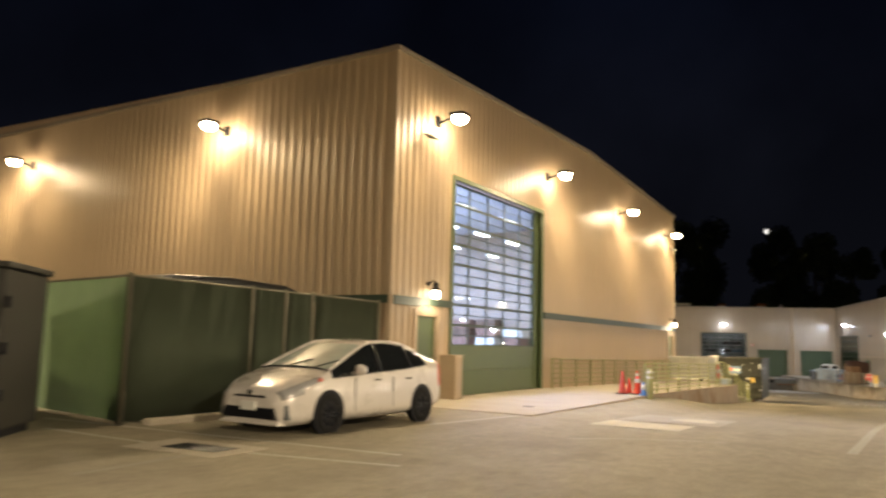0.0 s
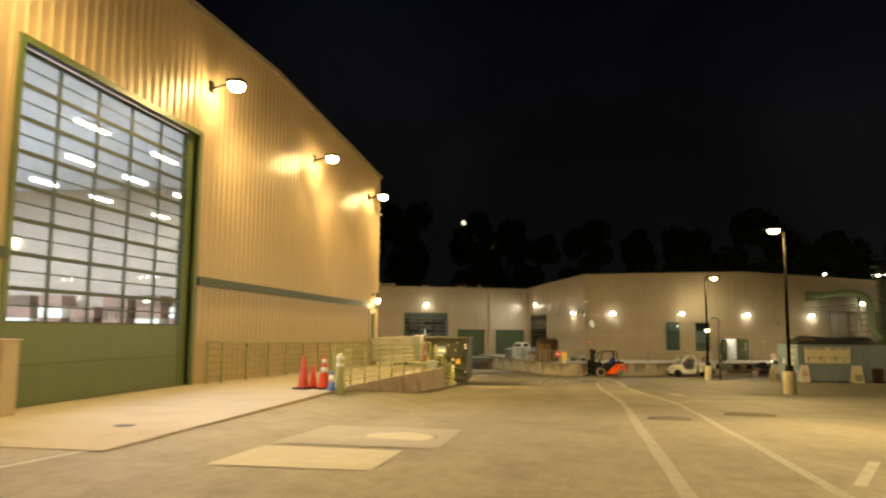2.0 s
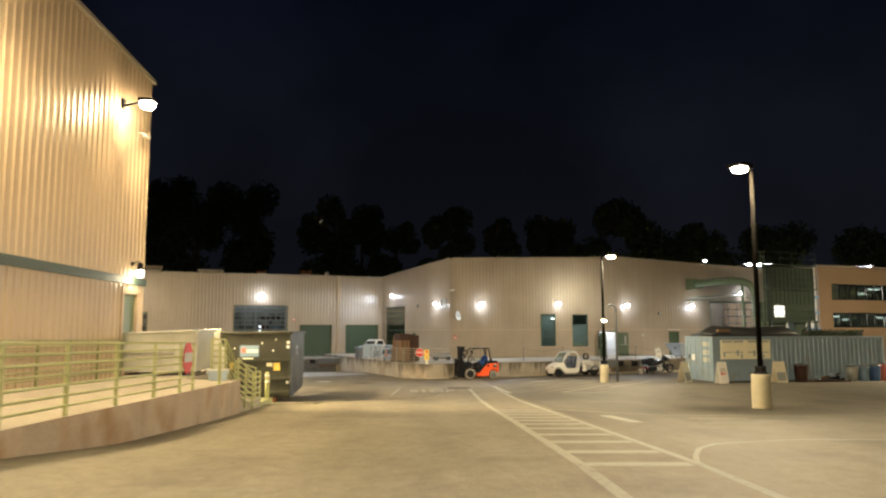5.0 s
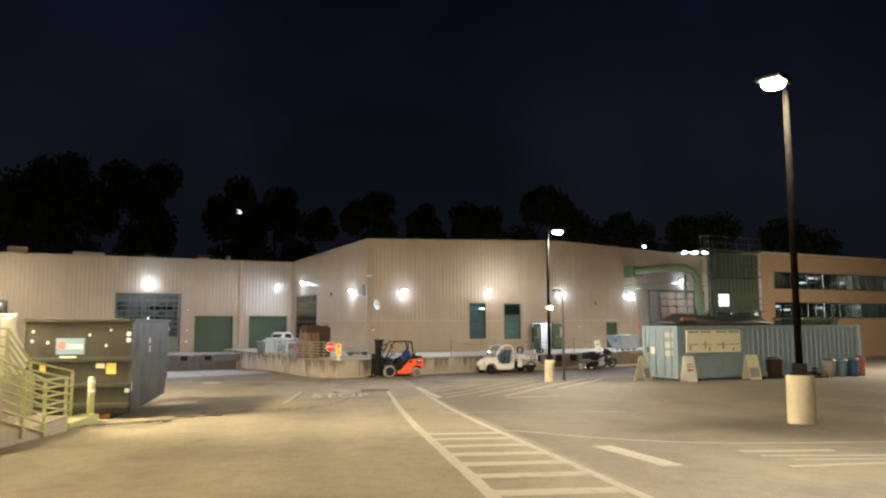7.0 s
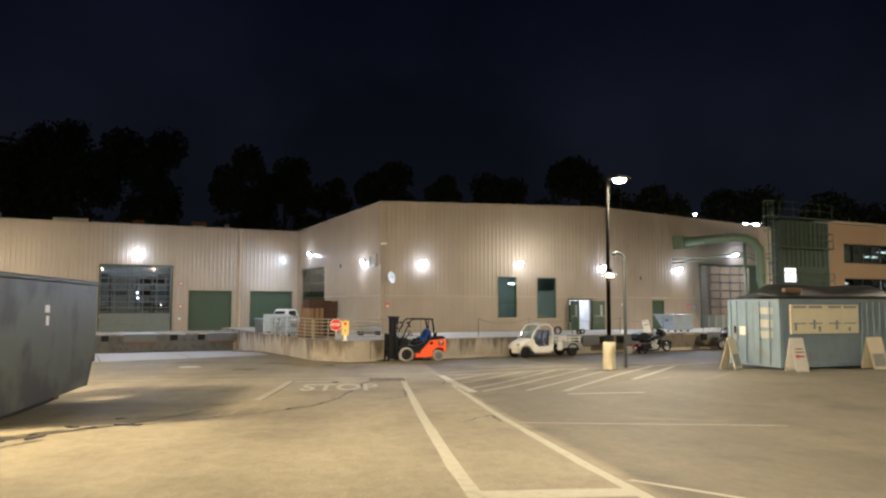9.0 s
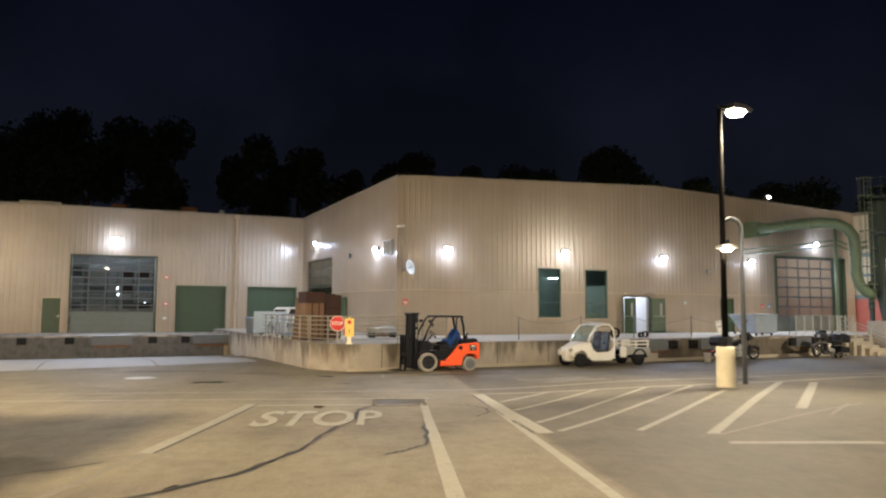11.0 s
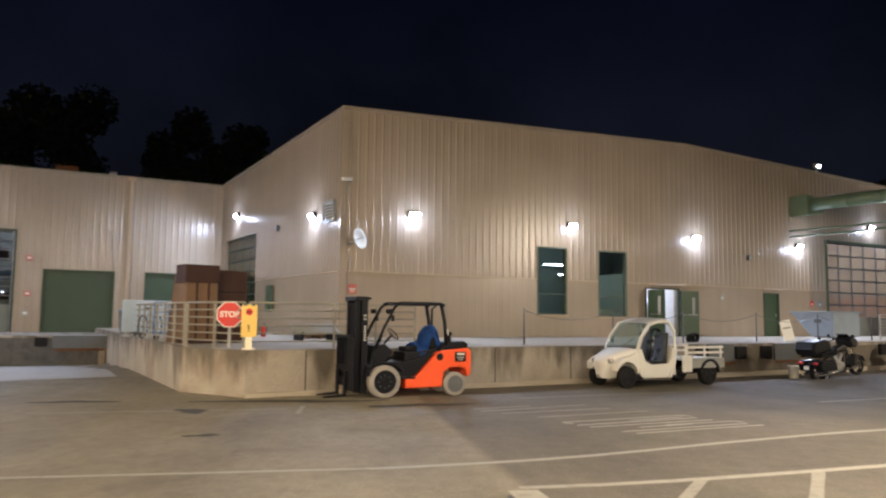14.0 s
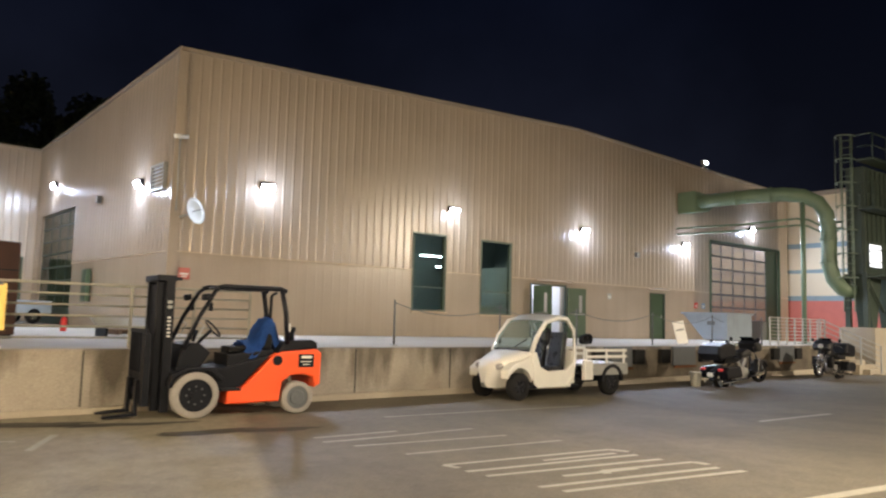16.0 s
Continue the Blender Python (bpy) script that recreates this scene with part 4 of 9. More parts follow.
# ceiling tubes and stock inside the warehouse
for x in (-14.4, -17.4, -21.2):
    for y in (21.0, 25.2, 29.0, 32.2, 35.8, 40.6):
        t = thing("ceiling_light", pose(x, y, 6.8), "long white fluorescent fitting hung from the warehouse ceiling, lit", "ceiling light", "warehouse ceiling lights")
        bm = B()
        box(bm, -0.12, 0.12, -0.7, 0.7, 0.06, 0.14, 0.01)
        part("housing", bm, M_WHITE, t)
        bm = B()
        box(bm, -0.09, 0.09, -0.68, 0.68, 0.0, 0.06, 0.015)
        part("tube", bm, G_TUBE, t, "glowing white tube")
        for e in (-0.55, 0.55):
            bm = B()
            rod(bm, (0, e, 0.13), (0, e, 1.70), 0.008, 5)
            part("hanger", bm, M_GREYPAINT, t)
d = bpy.data.lights.new("warehouse_light", "AREA")
d.shape, d.size, d.size_y, d.energy, d.color = "RECTANGLE", 28, 20, 10500, (0.37, 0.50, 1.0)
ob = new("warehouse_light", d)
ob.matrix_basis = look((-29.0, 26, 8.2), (-29.0, 26, 0))
for i, (y, h) in enumerate(((17.5, 2.0), (19.2, 1.7), (21.0, 2.1), (23.0, 1.8))):
    t = thing("pallet_rack", pose(-19.5 - 2.6 * (i % 2), y, -0.01), "pallet of boxed goods wrapped in film", "pallet", "pallets inside")
    bm = B()
    box(bm, -0.55, 0.55, -0.6, 0.6, 0.0, 0.13)
    part("pallet", bm, M_WOOD, t)
    bm = B()
    box(bm, -0.5, 0.5, -0.56, 0.56, 0.13, h, 0.03)
    part("goods", bm, (M_CREAM, M_RED, M_BLUEP, M_WOOD)[i], t)
M_CARTON = material("brown_cardboard_cartons", (0.30, 0.17, 0.11), 0.85, vary=0.35, scale=2.5, bump=0.1)
for i in range(6):
    t = thing("pallet_stack", pose(-19.6 - 1.75 * i, 40.7, -0.01), "tall stack of brown cartons on a wooden pallet", "pallet", "stacked cartons")
    bm = B()
    box(bm, -0.7, 0.7, -0.6, 0.6, 0.0, 0.13)
    part("pallet", bm, M_WOOD, t)
    for j in range(4 + (i % 3 > 0)):
        bm = B()
        box(bm, -0.66 + 0.02 * (j % 2), 0.66 - 0.03 * (j % 3), -0.55, 0.55, 0.135 + 0.56 * j, 0.68 + 0.56 * j, 0.015)
        part("carton", bm, (M_CARTON, M_WOOD, M_CARTON, M_CREAM)[(i + j) % 4], t)

# ---- screened fence beside the warehouse ----
def fence_run(x0, y0, x1, y1, h, cuts, label, mat):
    a, b = Vector((x0, y0, ground_z(x0, y0))), Vector((x1, y1, ground_z(x1, y1)))
    t = thing("fence", Matrix.Translation(a), label, "fence", "screened fence")
    k = len(cuts) - 1
    for i in range(k + 1):
        p = (b - a) * cuts[i]
        bm = B()
        rod(bm, p + Vector((0, 0, -0.1)), p + Vector((0, 0, h + 0.05)), 0.045 if i in (0, k) else 0.035, 10)
        part("post", bm, M_POST, t)
    d = (b - a).normalized()
    s = Vector((d.y, -d.x, 0))
    for i in range(k):
        p, q = (b - a) * cuts[i] + d * 0.05, (b - a) * cuts[i + 1] - d * 0.05
        bm = B()
        n = 8
        rows = []
        for e in range(n + 1):
            w = 0.02 + 0.012 * math.sin(e / n * 9 + i)
            u = p + (q - p) * e / n
            rows.append([bm.verts.new(u + s * w * f + Vector((0, 0, z))) for f, z in ((1.0, 0.05), (1.6, h / 2), (1.0, h - 0.02))])
        for r0, r1 in zip(rows, rows[1:]):
            for g in (0, 1):
                bm.faces.new((r0[g], r1[g], r1[g + 1], r0[g + 1])).smooth = True
        bmesh.ops.solidify(bm, geom=bm.faces[:], thickness=0.006)
        part("screen", bm, mat, t, "taut green windscreen mesh")
        bm = B()
        rod(bm, (b - a) * cuts[i] + Vector((0, 0, h)), (b - a) * cuts[i + 1] + Vector((0, 0, h)), 0.021, 8)
        part("top_rail", bm, M_POST, t)
    return t


M_POST = material("dull_galvanised_post", (0.20, 0.19, 0.14), 0.6, 0.3, vary=0.15, scale=6, bump=0.1)
fence_run(-10.72, 7.7, -10.6, 14.45, 2.42, (0, 0.40, 0.535, 0.655, 1.0), "dark green screened chain-link fence with steel posts", M_SCREEN)
# Lighter mesh colour stands for headlight falling on this run.
fence_run(-10.72, 7.7, -16.6, 8.6, 2.42, (0, 1.0), "green screened chain-link fence panel with steel posts, lightened as if headlit", material("headlit_green_mesh", (0.42, 0.55, 0.38), 0.8, vary=0.1, scale=2, fine=200, bump=0.3))
t = thing("covered_trailer", pose(-13.4, 11.9, 0, 0, 0, 88), "dark covered trailer standing behind the fence", "trailer")
bm = B()
slab(bm, [(-2.2, 0.5), (-2.2, 2.58), (-1.8, 2.74), (-0.3, 2.80), (1.4, 2.74), (2.0, 2.58), (2.0, 0.5)], -0.9, 0.9, "y", 0.08)
part("cover", bm, M_TARP, t)
for sx in (-1.2, 1.1):
    for sy in (-0.95, 0.75):
        bm = B()
        lathe(bm, ((0.18, 0), (0.34, 0.02), (0.34, 0.18), (0.18, 0.2)), (sx, sy, 0.34), "y")
        part("wheel", bm, M_RUBBER, t)
# low concrete kerb at the fence foot
bm = B()
box(bm, -10.55, -10.35, 8.0, 14.3, -0.1, 0.13, 0.03)
setting("kerb", bm, M_CONC, "low pale concrete kerb at the foot of the fence", "kerb")


def waste_bin(m, label):
    """Tall dark steel bin with ribs and a door edge."""
    t = thing("dumpster", m, label, "dumpster")
    bm = B()
    box(bm, -1.0, 1.0, -0.75, 0.75, 0.12, 2.25, 0.03)
    part("body", bm, M_BIN, t)
    for x in (-0.6, 0.0, 0.6):
        bm = B()
        box(bm, x - 0.05, x + 0.05, -0.83, -0.75, 0.14, 2.2, 0.01)
        box(bm, x - 0.05, x + 0.05, 0.75, 0.83, 0.14, 2.2, 0.01)
        part("rib", bm, M_BIN, t)
    bm = B()
    box(bm, -1.06, 1.06, -0.8, 0.8, 2.25, 2.34, 0.02)
    part("rim", bm, M_BIN, t)
    for z in (0.6, 1.2, 1.8):
        bm = B()
        rod(bm, (1.04, -0.7, z - 0.08), (1.04, -0.7, z + 0.08), 0.035)
        part("hinge", bm, M_BLACK, t)
    for x in (-0.8, 0.8):
        bm = B()
        box(bm, x - 0.1, x + 0.1, -0.7, 0.7, 0, 0.12)
        part("skid", bm, M_BLACK, t)
    return t


M_BIN = material("black_bin_paint", (0.018, 0.018, 0.015), 0.55, vary=0.3, scale=2, bump=0.2, shine=0.3)
waste_bin(pose(-11.15, 5.2, ground_z(-11, 5.2), 0, 0, 40), "dark green steel waste bin with a ribbed side")

# ---- parked hybrid hatchback ----
def loft(stations, ring):
    return [[Vector((x, y, z)) for y, z in ring(*s)] for x, *s in stations]


def skin(bm, rings, pick=None):
    made = {}
    for i, (a, b) in enumerate(zip(rings, rings[1:])):
        for j in range(len(a) - 1):
            if pick is None or pick(i, j):
                vs = []
                for p, key in ((a[j], (i, j)), (a[j + 1], (i, j + 1)), (b[j + 1], (i + 1, j + 1)), (b[j], (i + 1, j))):
                    if key not in made:
                        made[key] = bm.verts.new(p)
                    vs.append(made[key])
                if len({tuple(round(c, 5) for c in v.co) for v in vs}) == 4:
                    bm.faces.new(vs).smooth = True
    return bm


def mirrored(bm):
    g = bmesh.ops.duplicate(bm, geom=bm.verts[:] + bm.edges[:] + bm.faces[:])
    vs = [e for e in g["geom"] if isinstance(e, bmesh.types.BMVert)]
    for v in vs:
        v.co.y = -v.co.y
    bmesh.ops.reverse_faces(bm, faces=[e for e in g["geom"] if isinstance(e, bmesh.types.BMFace)])
    bmesh.ops.remove_doubles(bm, verts=bm.verts[:], dist=0.002)
    return bm


def wheel(parent, x, y, r, w, side, tyre_mat, rim_mat, spokes=8, rim=0.66):
    """A tyre with a rim and spokes; side is the way its face looks."""
    bm = B()
    lathe(bm, ((r * rim, -w / 2), (r * 0.93, -w / 2), (r, -w * 0.36), (r, w * 0.36), (r * 0.93, w / 2), (r * rim, w / 2)), (x, y, r), "y", 28, False)
    ty = part("wheel", bm, tyre_mat, parent)
    bm = B()
    lathe(bm, ((r * rim, -w * 0.42), (r * rim, w * 0.42)), (x, y, r), "y", 28)
    lathe(bm, ((r * rim * 0.96, side * w * 0.28), (r * rim * 0.96, side * w * 0.30)), (x, y, r), "y", 28)
    f = y + side * w * 0.40
    for k in range(spokes):
        a = 2 * math.pi * k / spokes
        c, s = math.cos(a), math.sin(a)
        rod(bm, (x + c * 0.03, f, r + s * 0.03), (x + c * r * rim * 0.95, f, r + s * r * rim * 0.95), 0.02, 6)
    rod(bm, (x, f - side * 0.05, r), (x, f + side * 0.02, r), r * 0.16, 12)
    part("rim", bm, rim_mat, ty, "spoked wheel rim")
    return ty


def finer(rows, k):
    """Rows of numbers with k steps for each one, along a smooth curve through them."""
    rows = [np.array(r, float) for r in rows]
    out = []
    for i in range(len(rows) - 1):
        p0, p1, p2, p3 = rows[max(i - 1, 0)], rows[i], rows[i + 1], rows[min(i + 2, len(rows) - 1)]
        for e in range(k):
            f = e / k
            out.append(p1 + 0.5 * f * (p2 - p0 + f * (2 * p0 - 5 * p1 + 4 * p2 - p3 + f * (3 * (p1 - p2) + p3 - p0))))
    return out + [rows[-1]]


def hatchback(m):
    t = thing("car", m, "pearl white hybrid hatchback parked beside the fence", "car")

    def ring(w, zb, zs, zt, wt):
        pts = [(w * 0.80, zb), (w * 0.97, zb + 0.09), (w, zb + 0.26), (w * 0.985, (zb + zs) / 2 + 0.13), (w * 0.945, zs), (wt + (w * 0.945 - wt) * 0.42, zs + (zt - zs) * 0.58), (wt, zt - 0.035), (wt * 0.6, zt), (0.0, zt + 0.006)]
        return [tuple(p) for p in finer(pts, 2)]

    # from nose to tail: x, half width, sill, belt, roof, half width of the roof
    st = [(2.25, 0.46, 0.22, 0.50, 0.60, 0.30), (2.19, 0.64, 0.17, 0.58, 0.70, 0.46), (1.98, 0.79, 0.16, 0.67, 0.80, 0.60), (1.66, 0.86, 0.17, 0.79, 0.90, 0.68), (1.42, 0.872, 0.17, 0.85, 0.965, 0.72),
          (1.26, 0.872, 0.17, 0.875, 1.02, 0.73), (0.26, 0.872, 0.17, 0.93, 1.42, 0.60), (-0.05, 0.872, 0.17, 0.945, 1.475, 0.585), (-0.45, 0.872, 0.17, 0.965, 1.495, 0.575), (-1.00, 0.872, 0.17, 1.00, 1.45, 0.555), (-1.55, 0.868, 0.19, 1.05, 1.33, 0.53), (-1.92, 0.85, 0.22, 1.08, 1.22, 0.52), (-2.10, 0.81, 0.27, 1.02, 1.12, 0.51), (-2.19, 0.72, 0.35, 0.88, 1.01, 0.46)]
    rings = loft(finer(st, 3), ring)

    def side_glass(i, j):
        return 15 <= i <= 29 and 8 <= j <= (11 if i < 27 else 10 if i < 29 else 9)

    def front_glass(i, j):
        return 15 <= i <= 17 and j >= 12

    def back_glass(i, j):
        return 30 <= i <= 35 and j >= 13

    bm = B()
    skin(bm, rings, lambda i, j: not (side_glass(i, j) or front_glass(i, j) or back_glass(i, j)))
    mirrored(bm)
    for e in (0, -1):
        ends = [v for v in rings[e]]
        vs = [bm.verts.new(p) for p in ends] + [bm.verts.new((p.x, -p.y, p.z)) for p in ends[-2::-1]]
        bm.faces.new(vs if e == 0 else vs[::-1])
    bmesh.ops.remove_doubles(bm, verts=bm.verts[:], dist=0.002)
    bmesh.ops.recalc_face_normals(bm, faces=bm.faces[:])
    part("body", bm, M_CAR, t)
    for name, pick, both in (("side_window", side_glass, False), ("windscreen", front_glass, True), ("rear_window", back_glass, True)):
        for sgn in ((1,) if both else (1, -1)):
            bm = B()
            skin(bm, rings, pick)
            if both:
                mirrored(bm)
            elif sgn < 0:
                for v in bm.verts:
                    v.co.y = -v.co.y
                bmesh.ops.reverse_faces(bm, faces=bm.faces[:])
            part(name, bm, M_REFLECT if name == "windscreen" else M_CARGLASS, t, "glossy windscreen, its bright reflections set as a pale colour" if name == "windscreen" else "dark tinted car glass")
    bm = B()
    base = rings[15]
    edge = base[12:] + [Vector((p.x, -p.y, p.z)) for p in base[-2:11:-1]]
    pipe(bm, [v + Vector((0.012, 0, 0.004)) for v in edge], 0.018, 6)
    part("cowl", bm, M_BLACK, t)
    for y0 in (0.45, -0.15):
        bm = B()
        rod(bm, (1.25, y0, 1.045), (0.99, y0 + 0.30, 1.155), 0.009, 6)
        part("wiper", bm, M_BLACK, t)
    for sgn in (1, -1):
        # windscreen pillar and roof edge in body colour, door pillars in black
        bm = B()
        pipe(bm, [(r[12].x, sgn * (r[12].y + 0.004), r[12].z + 0.006) for r in rings[15:31]], 0.03, 8)
        part("roof_rail", bm, M_CAR, t)
        for i in (21, 27):
            p, q = rings[i][8], rings[i][12]
            bm = B()
            rod(bm, (p.x, sgn * (p.y + 0.004), p.z), (q.x, sgn * (q.y + 0.004), q.z), 0.035, 6)
            part("pillar", bm, M_BLACK, t)
        bm = B()
        pipe(bm, [(r[8].x, sgn * (r[8].y + 0.006), r[8].z) for r in rings[15:31]], 0.012, 6)
        part("window_trim", bm, M_BLACK, t)
    for x, y, s in ((1.35, 0.79, 1), (1.35, -0.79, -1), (-1.35, 0.79, 1), (-1.35, -0.79, -1)):
        bm = B()
        lathe(bm, ((0.365, -0.03), (0.365, 0.088)), (x, y - s * 0.005, 0.33), "y", 32) if s > 0 else lathe(bm, ((0.365, -0.088), (0.365, 0.03)), (x, y + 0.005, 0.33), "y", 32)
        part("wheel_arch", bm, M_BLACK, t)
        wheel(t, x, y + s * 0.005, 0.32, 0.20, s, M_RUBBER, M_BLACK, 10)
    # lamps that follow the skin, a little proud of it
    proud = [[Vector((p.x + 0.006 * (p.x > 1), p.y * 1.008 + 0.002, p.z + 0.004)) for p in r] for r in rings]
    for name, pick, mat, label in (("headlight", lambda i, j: (3 <= i <= 6 and 7 <= j <= 10) or (7 <= i <= 9 and 8 <= j <= 10) or (i == 10 and j == 9), M_LAMPGLASS, "clear swept-back headlight"),
                                   ("indicator", lambda i, j: i in (9, 10) and j == 8, M_CONE, "amber indicator"),
                                   ("tail_light", lambda i, j: 34 <= i <= 37 and 5 <= j <= 9, M_RED, "red tail light")):
        for sgn in (1, -1):
            bm = B()
            skin(bm, proud, pick)
            for v in bm.verts:
                v.co.y *= sgn
            bmesh.ops.recalc_face_normals(bm, faces=bm.faces[:])
            bmesh.ops.solidify(bm, geom=bm.faces[:], thickness=0.012)
            part(name, bm, mat, t, label)
    for s in (1, -1):
        bm = B()
        slab(bm, [(0.60, 0.26), (0.60, 0.46), (0.70, 0.48), (0.72, 0.26)], 2.02, 2.165, "x", 0.015)
        for v in bm.verts:
            v.co.y *= s
        bmesh.ops.recalc_face_normals(bm, faces=bm.faces[:])
        part("fog_lamp", bm, M_PLASTIC, t, "grey fog lamp housing")
        bm = B()
        lathe(bm, ((0.02, -0.09), (0.08, -0.07), (0.095, 0.0), (0.06, 0.09), (0.01, 0.10)), (0.74, s * 1.0, 1.0), "y", 14)
        box(bm, 0.68, 0.76, min(s * 0.82, s * 0.97), max(s * 0.82, s * 0.97), 0.92, 0.965)
        part("mirror", bm, M_CAR, t)
        for x in (0.1, -0.85):
            bm = B()
            box(bm, x - 0.09, x + 0.09, min(s * 0.86, s * 0.90), max(s * 0.86, s * 0.90), 0.80, 0.83, 0.006)
            part("door_handle", bm, M_CHROME, t)
            bm = B()
            box(bm, x + 0.60 - 0.15 * (x < 0), x + 0.604 - 0.15 * (x < 0), min(s * 0.862, s * 0.876), max(s * 0.862, s * 0.876), 0.32, 0.86)
            part("door_gap", bm, M_BLACK, t)
    bm = B()
    slab(bm, [(0.58, 0.25), (0.52, 0.43), (-0.52, 0.43), (-0.58, 0.25)], 2.05, 2.262, "x", 0.02)
    part("lower_grille", bm, M_BLACK, t)
    bm = B()
    slab(bm, [(0.62, 0.17), (0.60, 0.215), (-0.60, 0.215), (-0.62, 0.17)], 2.05, 2.258, "x", 0.01)
    part("chin_strip", bm, M_CAR, t)
    bm = B()
    slab(bm, [(0.36, 0.575), (0.30, 0.61), (-0.30, 0.61), (-0.36, 0.575)], 2.10, 2.262, "x", 0.01)
    part("upper_grille", bm, M_BLACK, t)
    bm = B()
    box(bm, 2.15, 2.28, -0.16, 0.16, 0.38, 0.51, 0.005)
    part("number_plate", bm, M_WHITE, t, "plain white plate")
    bm = B()
    lathe(bm, ((0.055, 0), (0.05, 0.02), (0.0, 0.025)), (2.235, 0, 0.64), "x", 16)
    part("badge", bm, M_CHROME, t)
    return t


M_CARGLASS = material("tinted_car_glass", (0.012, 0.014, 0.015), 0.06, vary=0.02, bump=0, coat=1.0)
# Pale windscreen colour stands in for bright reflections; nothing lies behind it.
M_REFLECT = material("windscreen_pale_reflection", (0.52, 0.60, 0.57), 0.14, vary=0.25, scale=2.5, bump=0, coat=1.0)
M_LAMPGLASS = material("lamp_glass", (0.55, 0.55, 0.56), 0.12, 0.3, vary=0.05, bump=0, coat=1.0)
hatchback(pose(-8.60, 10.68, ground_z(-8.6, 10.7), 0, 0, -90))

# ---- paint on the yard ----
M_MIDLINE = material("faded_road_paint", (0.36, 0.34, 0.28), 0.7, vary=0.35, scale=6, fine=90, bump=0.3, dirt=(0.2, 0.175, 0.13))


def polyline(pts, width, mat=None):
    """A painted line that bends at each point."""
    for p, q in zip(pts, pts[1:]):
        stripe(p, q, width, mat)


polyline(((-0.62, 13.0), (-0.41, 19.7), (-0.22, 23.3), (0.0, 28.4)), 0.15, M_MIDLINE)
polyline(((0.0, 28.4), (0.08, 35.0), (0.12, 41.0)), 0.15)
stripe((0.12, 41.0), (0.62, 57.6), 0.16)
polyline(((0.72, 13.0), (0.93, 19.5), (1.18, 23.3), (1.47, 28.4)), 0.12, M_MIDLINE)
polyline(((1.47, 28.4), (1.5, 35.0), (1.52, 41.0)), 0.13)
stripe((1.52, 41.0), (1.98, 57.9), 0.13)
for i, y in enumerate((28.4, 29.72, 31.08, 32.33, 33.6, 34.7, 35.68, 36.66, 37.68, 38.7, 39.6)):
    stripe((0.0 + 0.014 * i, y), (1.36 + 0.012 * i, y - 0.06), 0.34, label="white crosswalk bar on the asphalt", name="crosswalk_bar")


stripe((1.07, 14.6), (1.85, 16.3), 0.12)
stripe((2.54, 37.2), (2.67, 35.0), 0.30)
polyline(((1.45, 28.4), (1.78, 29.3), (2.12, 30.05), (2.57, 30.62), (3.0, 30.8), (4.2, 31.2), (6.0, 31.1), (8.0, 30.7)), 0.08)
polyline(((1.36, 24.46), (2.3, 24.45), (3.3, 24.2), (4.8, 24.0)), 0.07)
polyline(((1.66, 40.09), (2.13, 39.4), (2.76, 38.45), (3.3, 37.85), (3.87, 37.39), (4.63, 37.05), (6.83, 36.68), (8.6, 36.5)), 0.08)
for a, b, w in (((4.2, 36.12), (5.5, 35.95), 0.2), ((4.2, 35.62), (5.9, 35.3), 0.12), ((4.4, 35.2), (5.9, 34.95), 0.1), ((4.0, 34.66), (5.4, 34.68), 0.14)):
    stripe(a, b, w, M_MIDLINE)
stripe((4.1, 50.5), (5.75, 49.9), 0.20, M_MIDLINE)
stripe((3.82, 45.62), (5.11, 44.83), 0.07, M_OLDLINE)
stripe((6.78, 52.57), (8.23, 54.3), 0.06, M_OLDLINE)
stripe((8.58, 52.79), (11.31, 56.09), 0.06, M_OLDLINE)
stripe((1.64, 45.36), (5.69, 44.07), 0.08, M_MIDLINE)
# the cross lines beyond the stop box
stripe((-14.0, 59.4), (0.9, 60.1), 0.11)
polyline(((0.9, 60.1), (3.26, 60.55), (4.68, 60.83), (7.4, 61.2), (18.0, 63.6)), 0.13)
stripe((-16.0, 57.6), (0.8, 58.0), 0.12)
stripe((2.03, 59.0), (7.07, 59.05), 0.13)
stripe((7.07, 59.05), (14.5, 61.2), 0.13)
stripe((2.03, 58.9), (2.08, 52.0), 0.26)
stripe((1.86, 58.7), (1.90, 52.0), 0.05, M_CRACK)
for (ax, ay), (bx, by), w in (((3.74, 59.0), (2.25, 57.0), 0.13), ((4.9, 59.0), (2.22, 55.3), 0.13), ((6.16, 59.0), (2.22, 53.3), 0.13), ((7.30, 58.95), (2.33, 52.2), 0.14), ((7.5, 57.6), (3.45, 51.97), 0.15), ((9.99, 59.75), (4.25, 51.3), 0.20), ((10.63, 59.3), (6.9, 53.6), 0.22)):
    stripe((ax, ay), (bx, by), w * 0.85, M_MIDLINE)
stripe((4.29, 51.18), (8.5, 54.3), 0.07, M_OLDLINE)
stripe((-2.90, 56.8), (-3.10, 50.5), 0.18, M_MIDLINE)
stripe((-3.10, 50.5), (-3.22, 47.6), 0.10, M_OLDLINE)
stripe((-2.775, 56.7), (-2.985, 50.5), 0.045, M_CRACK)
stripe((-2.9, 56.55), (0.4, 56.6), 0.14)
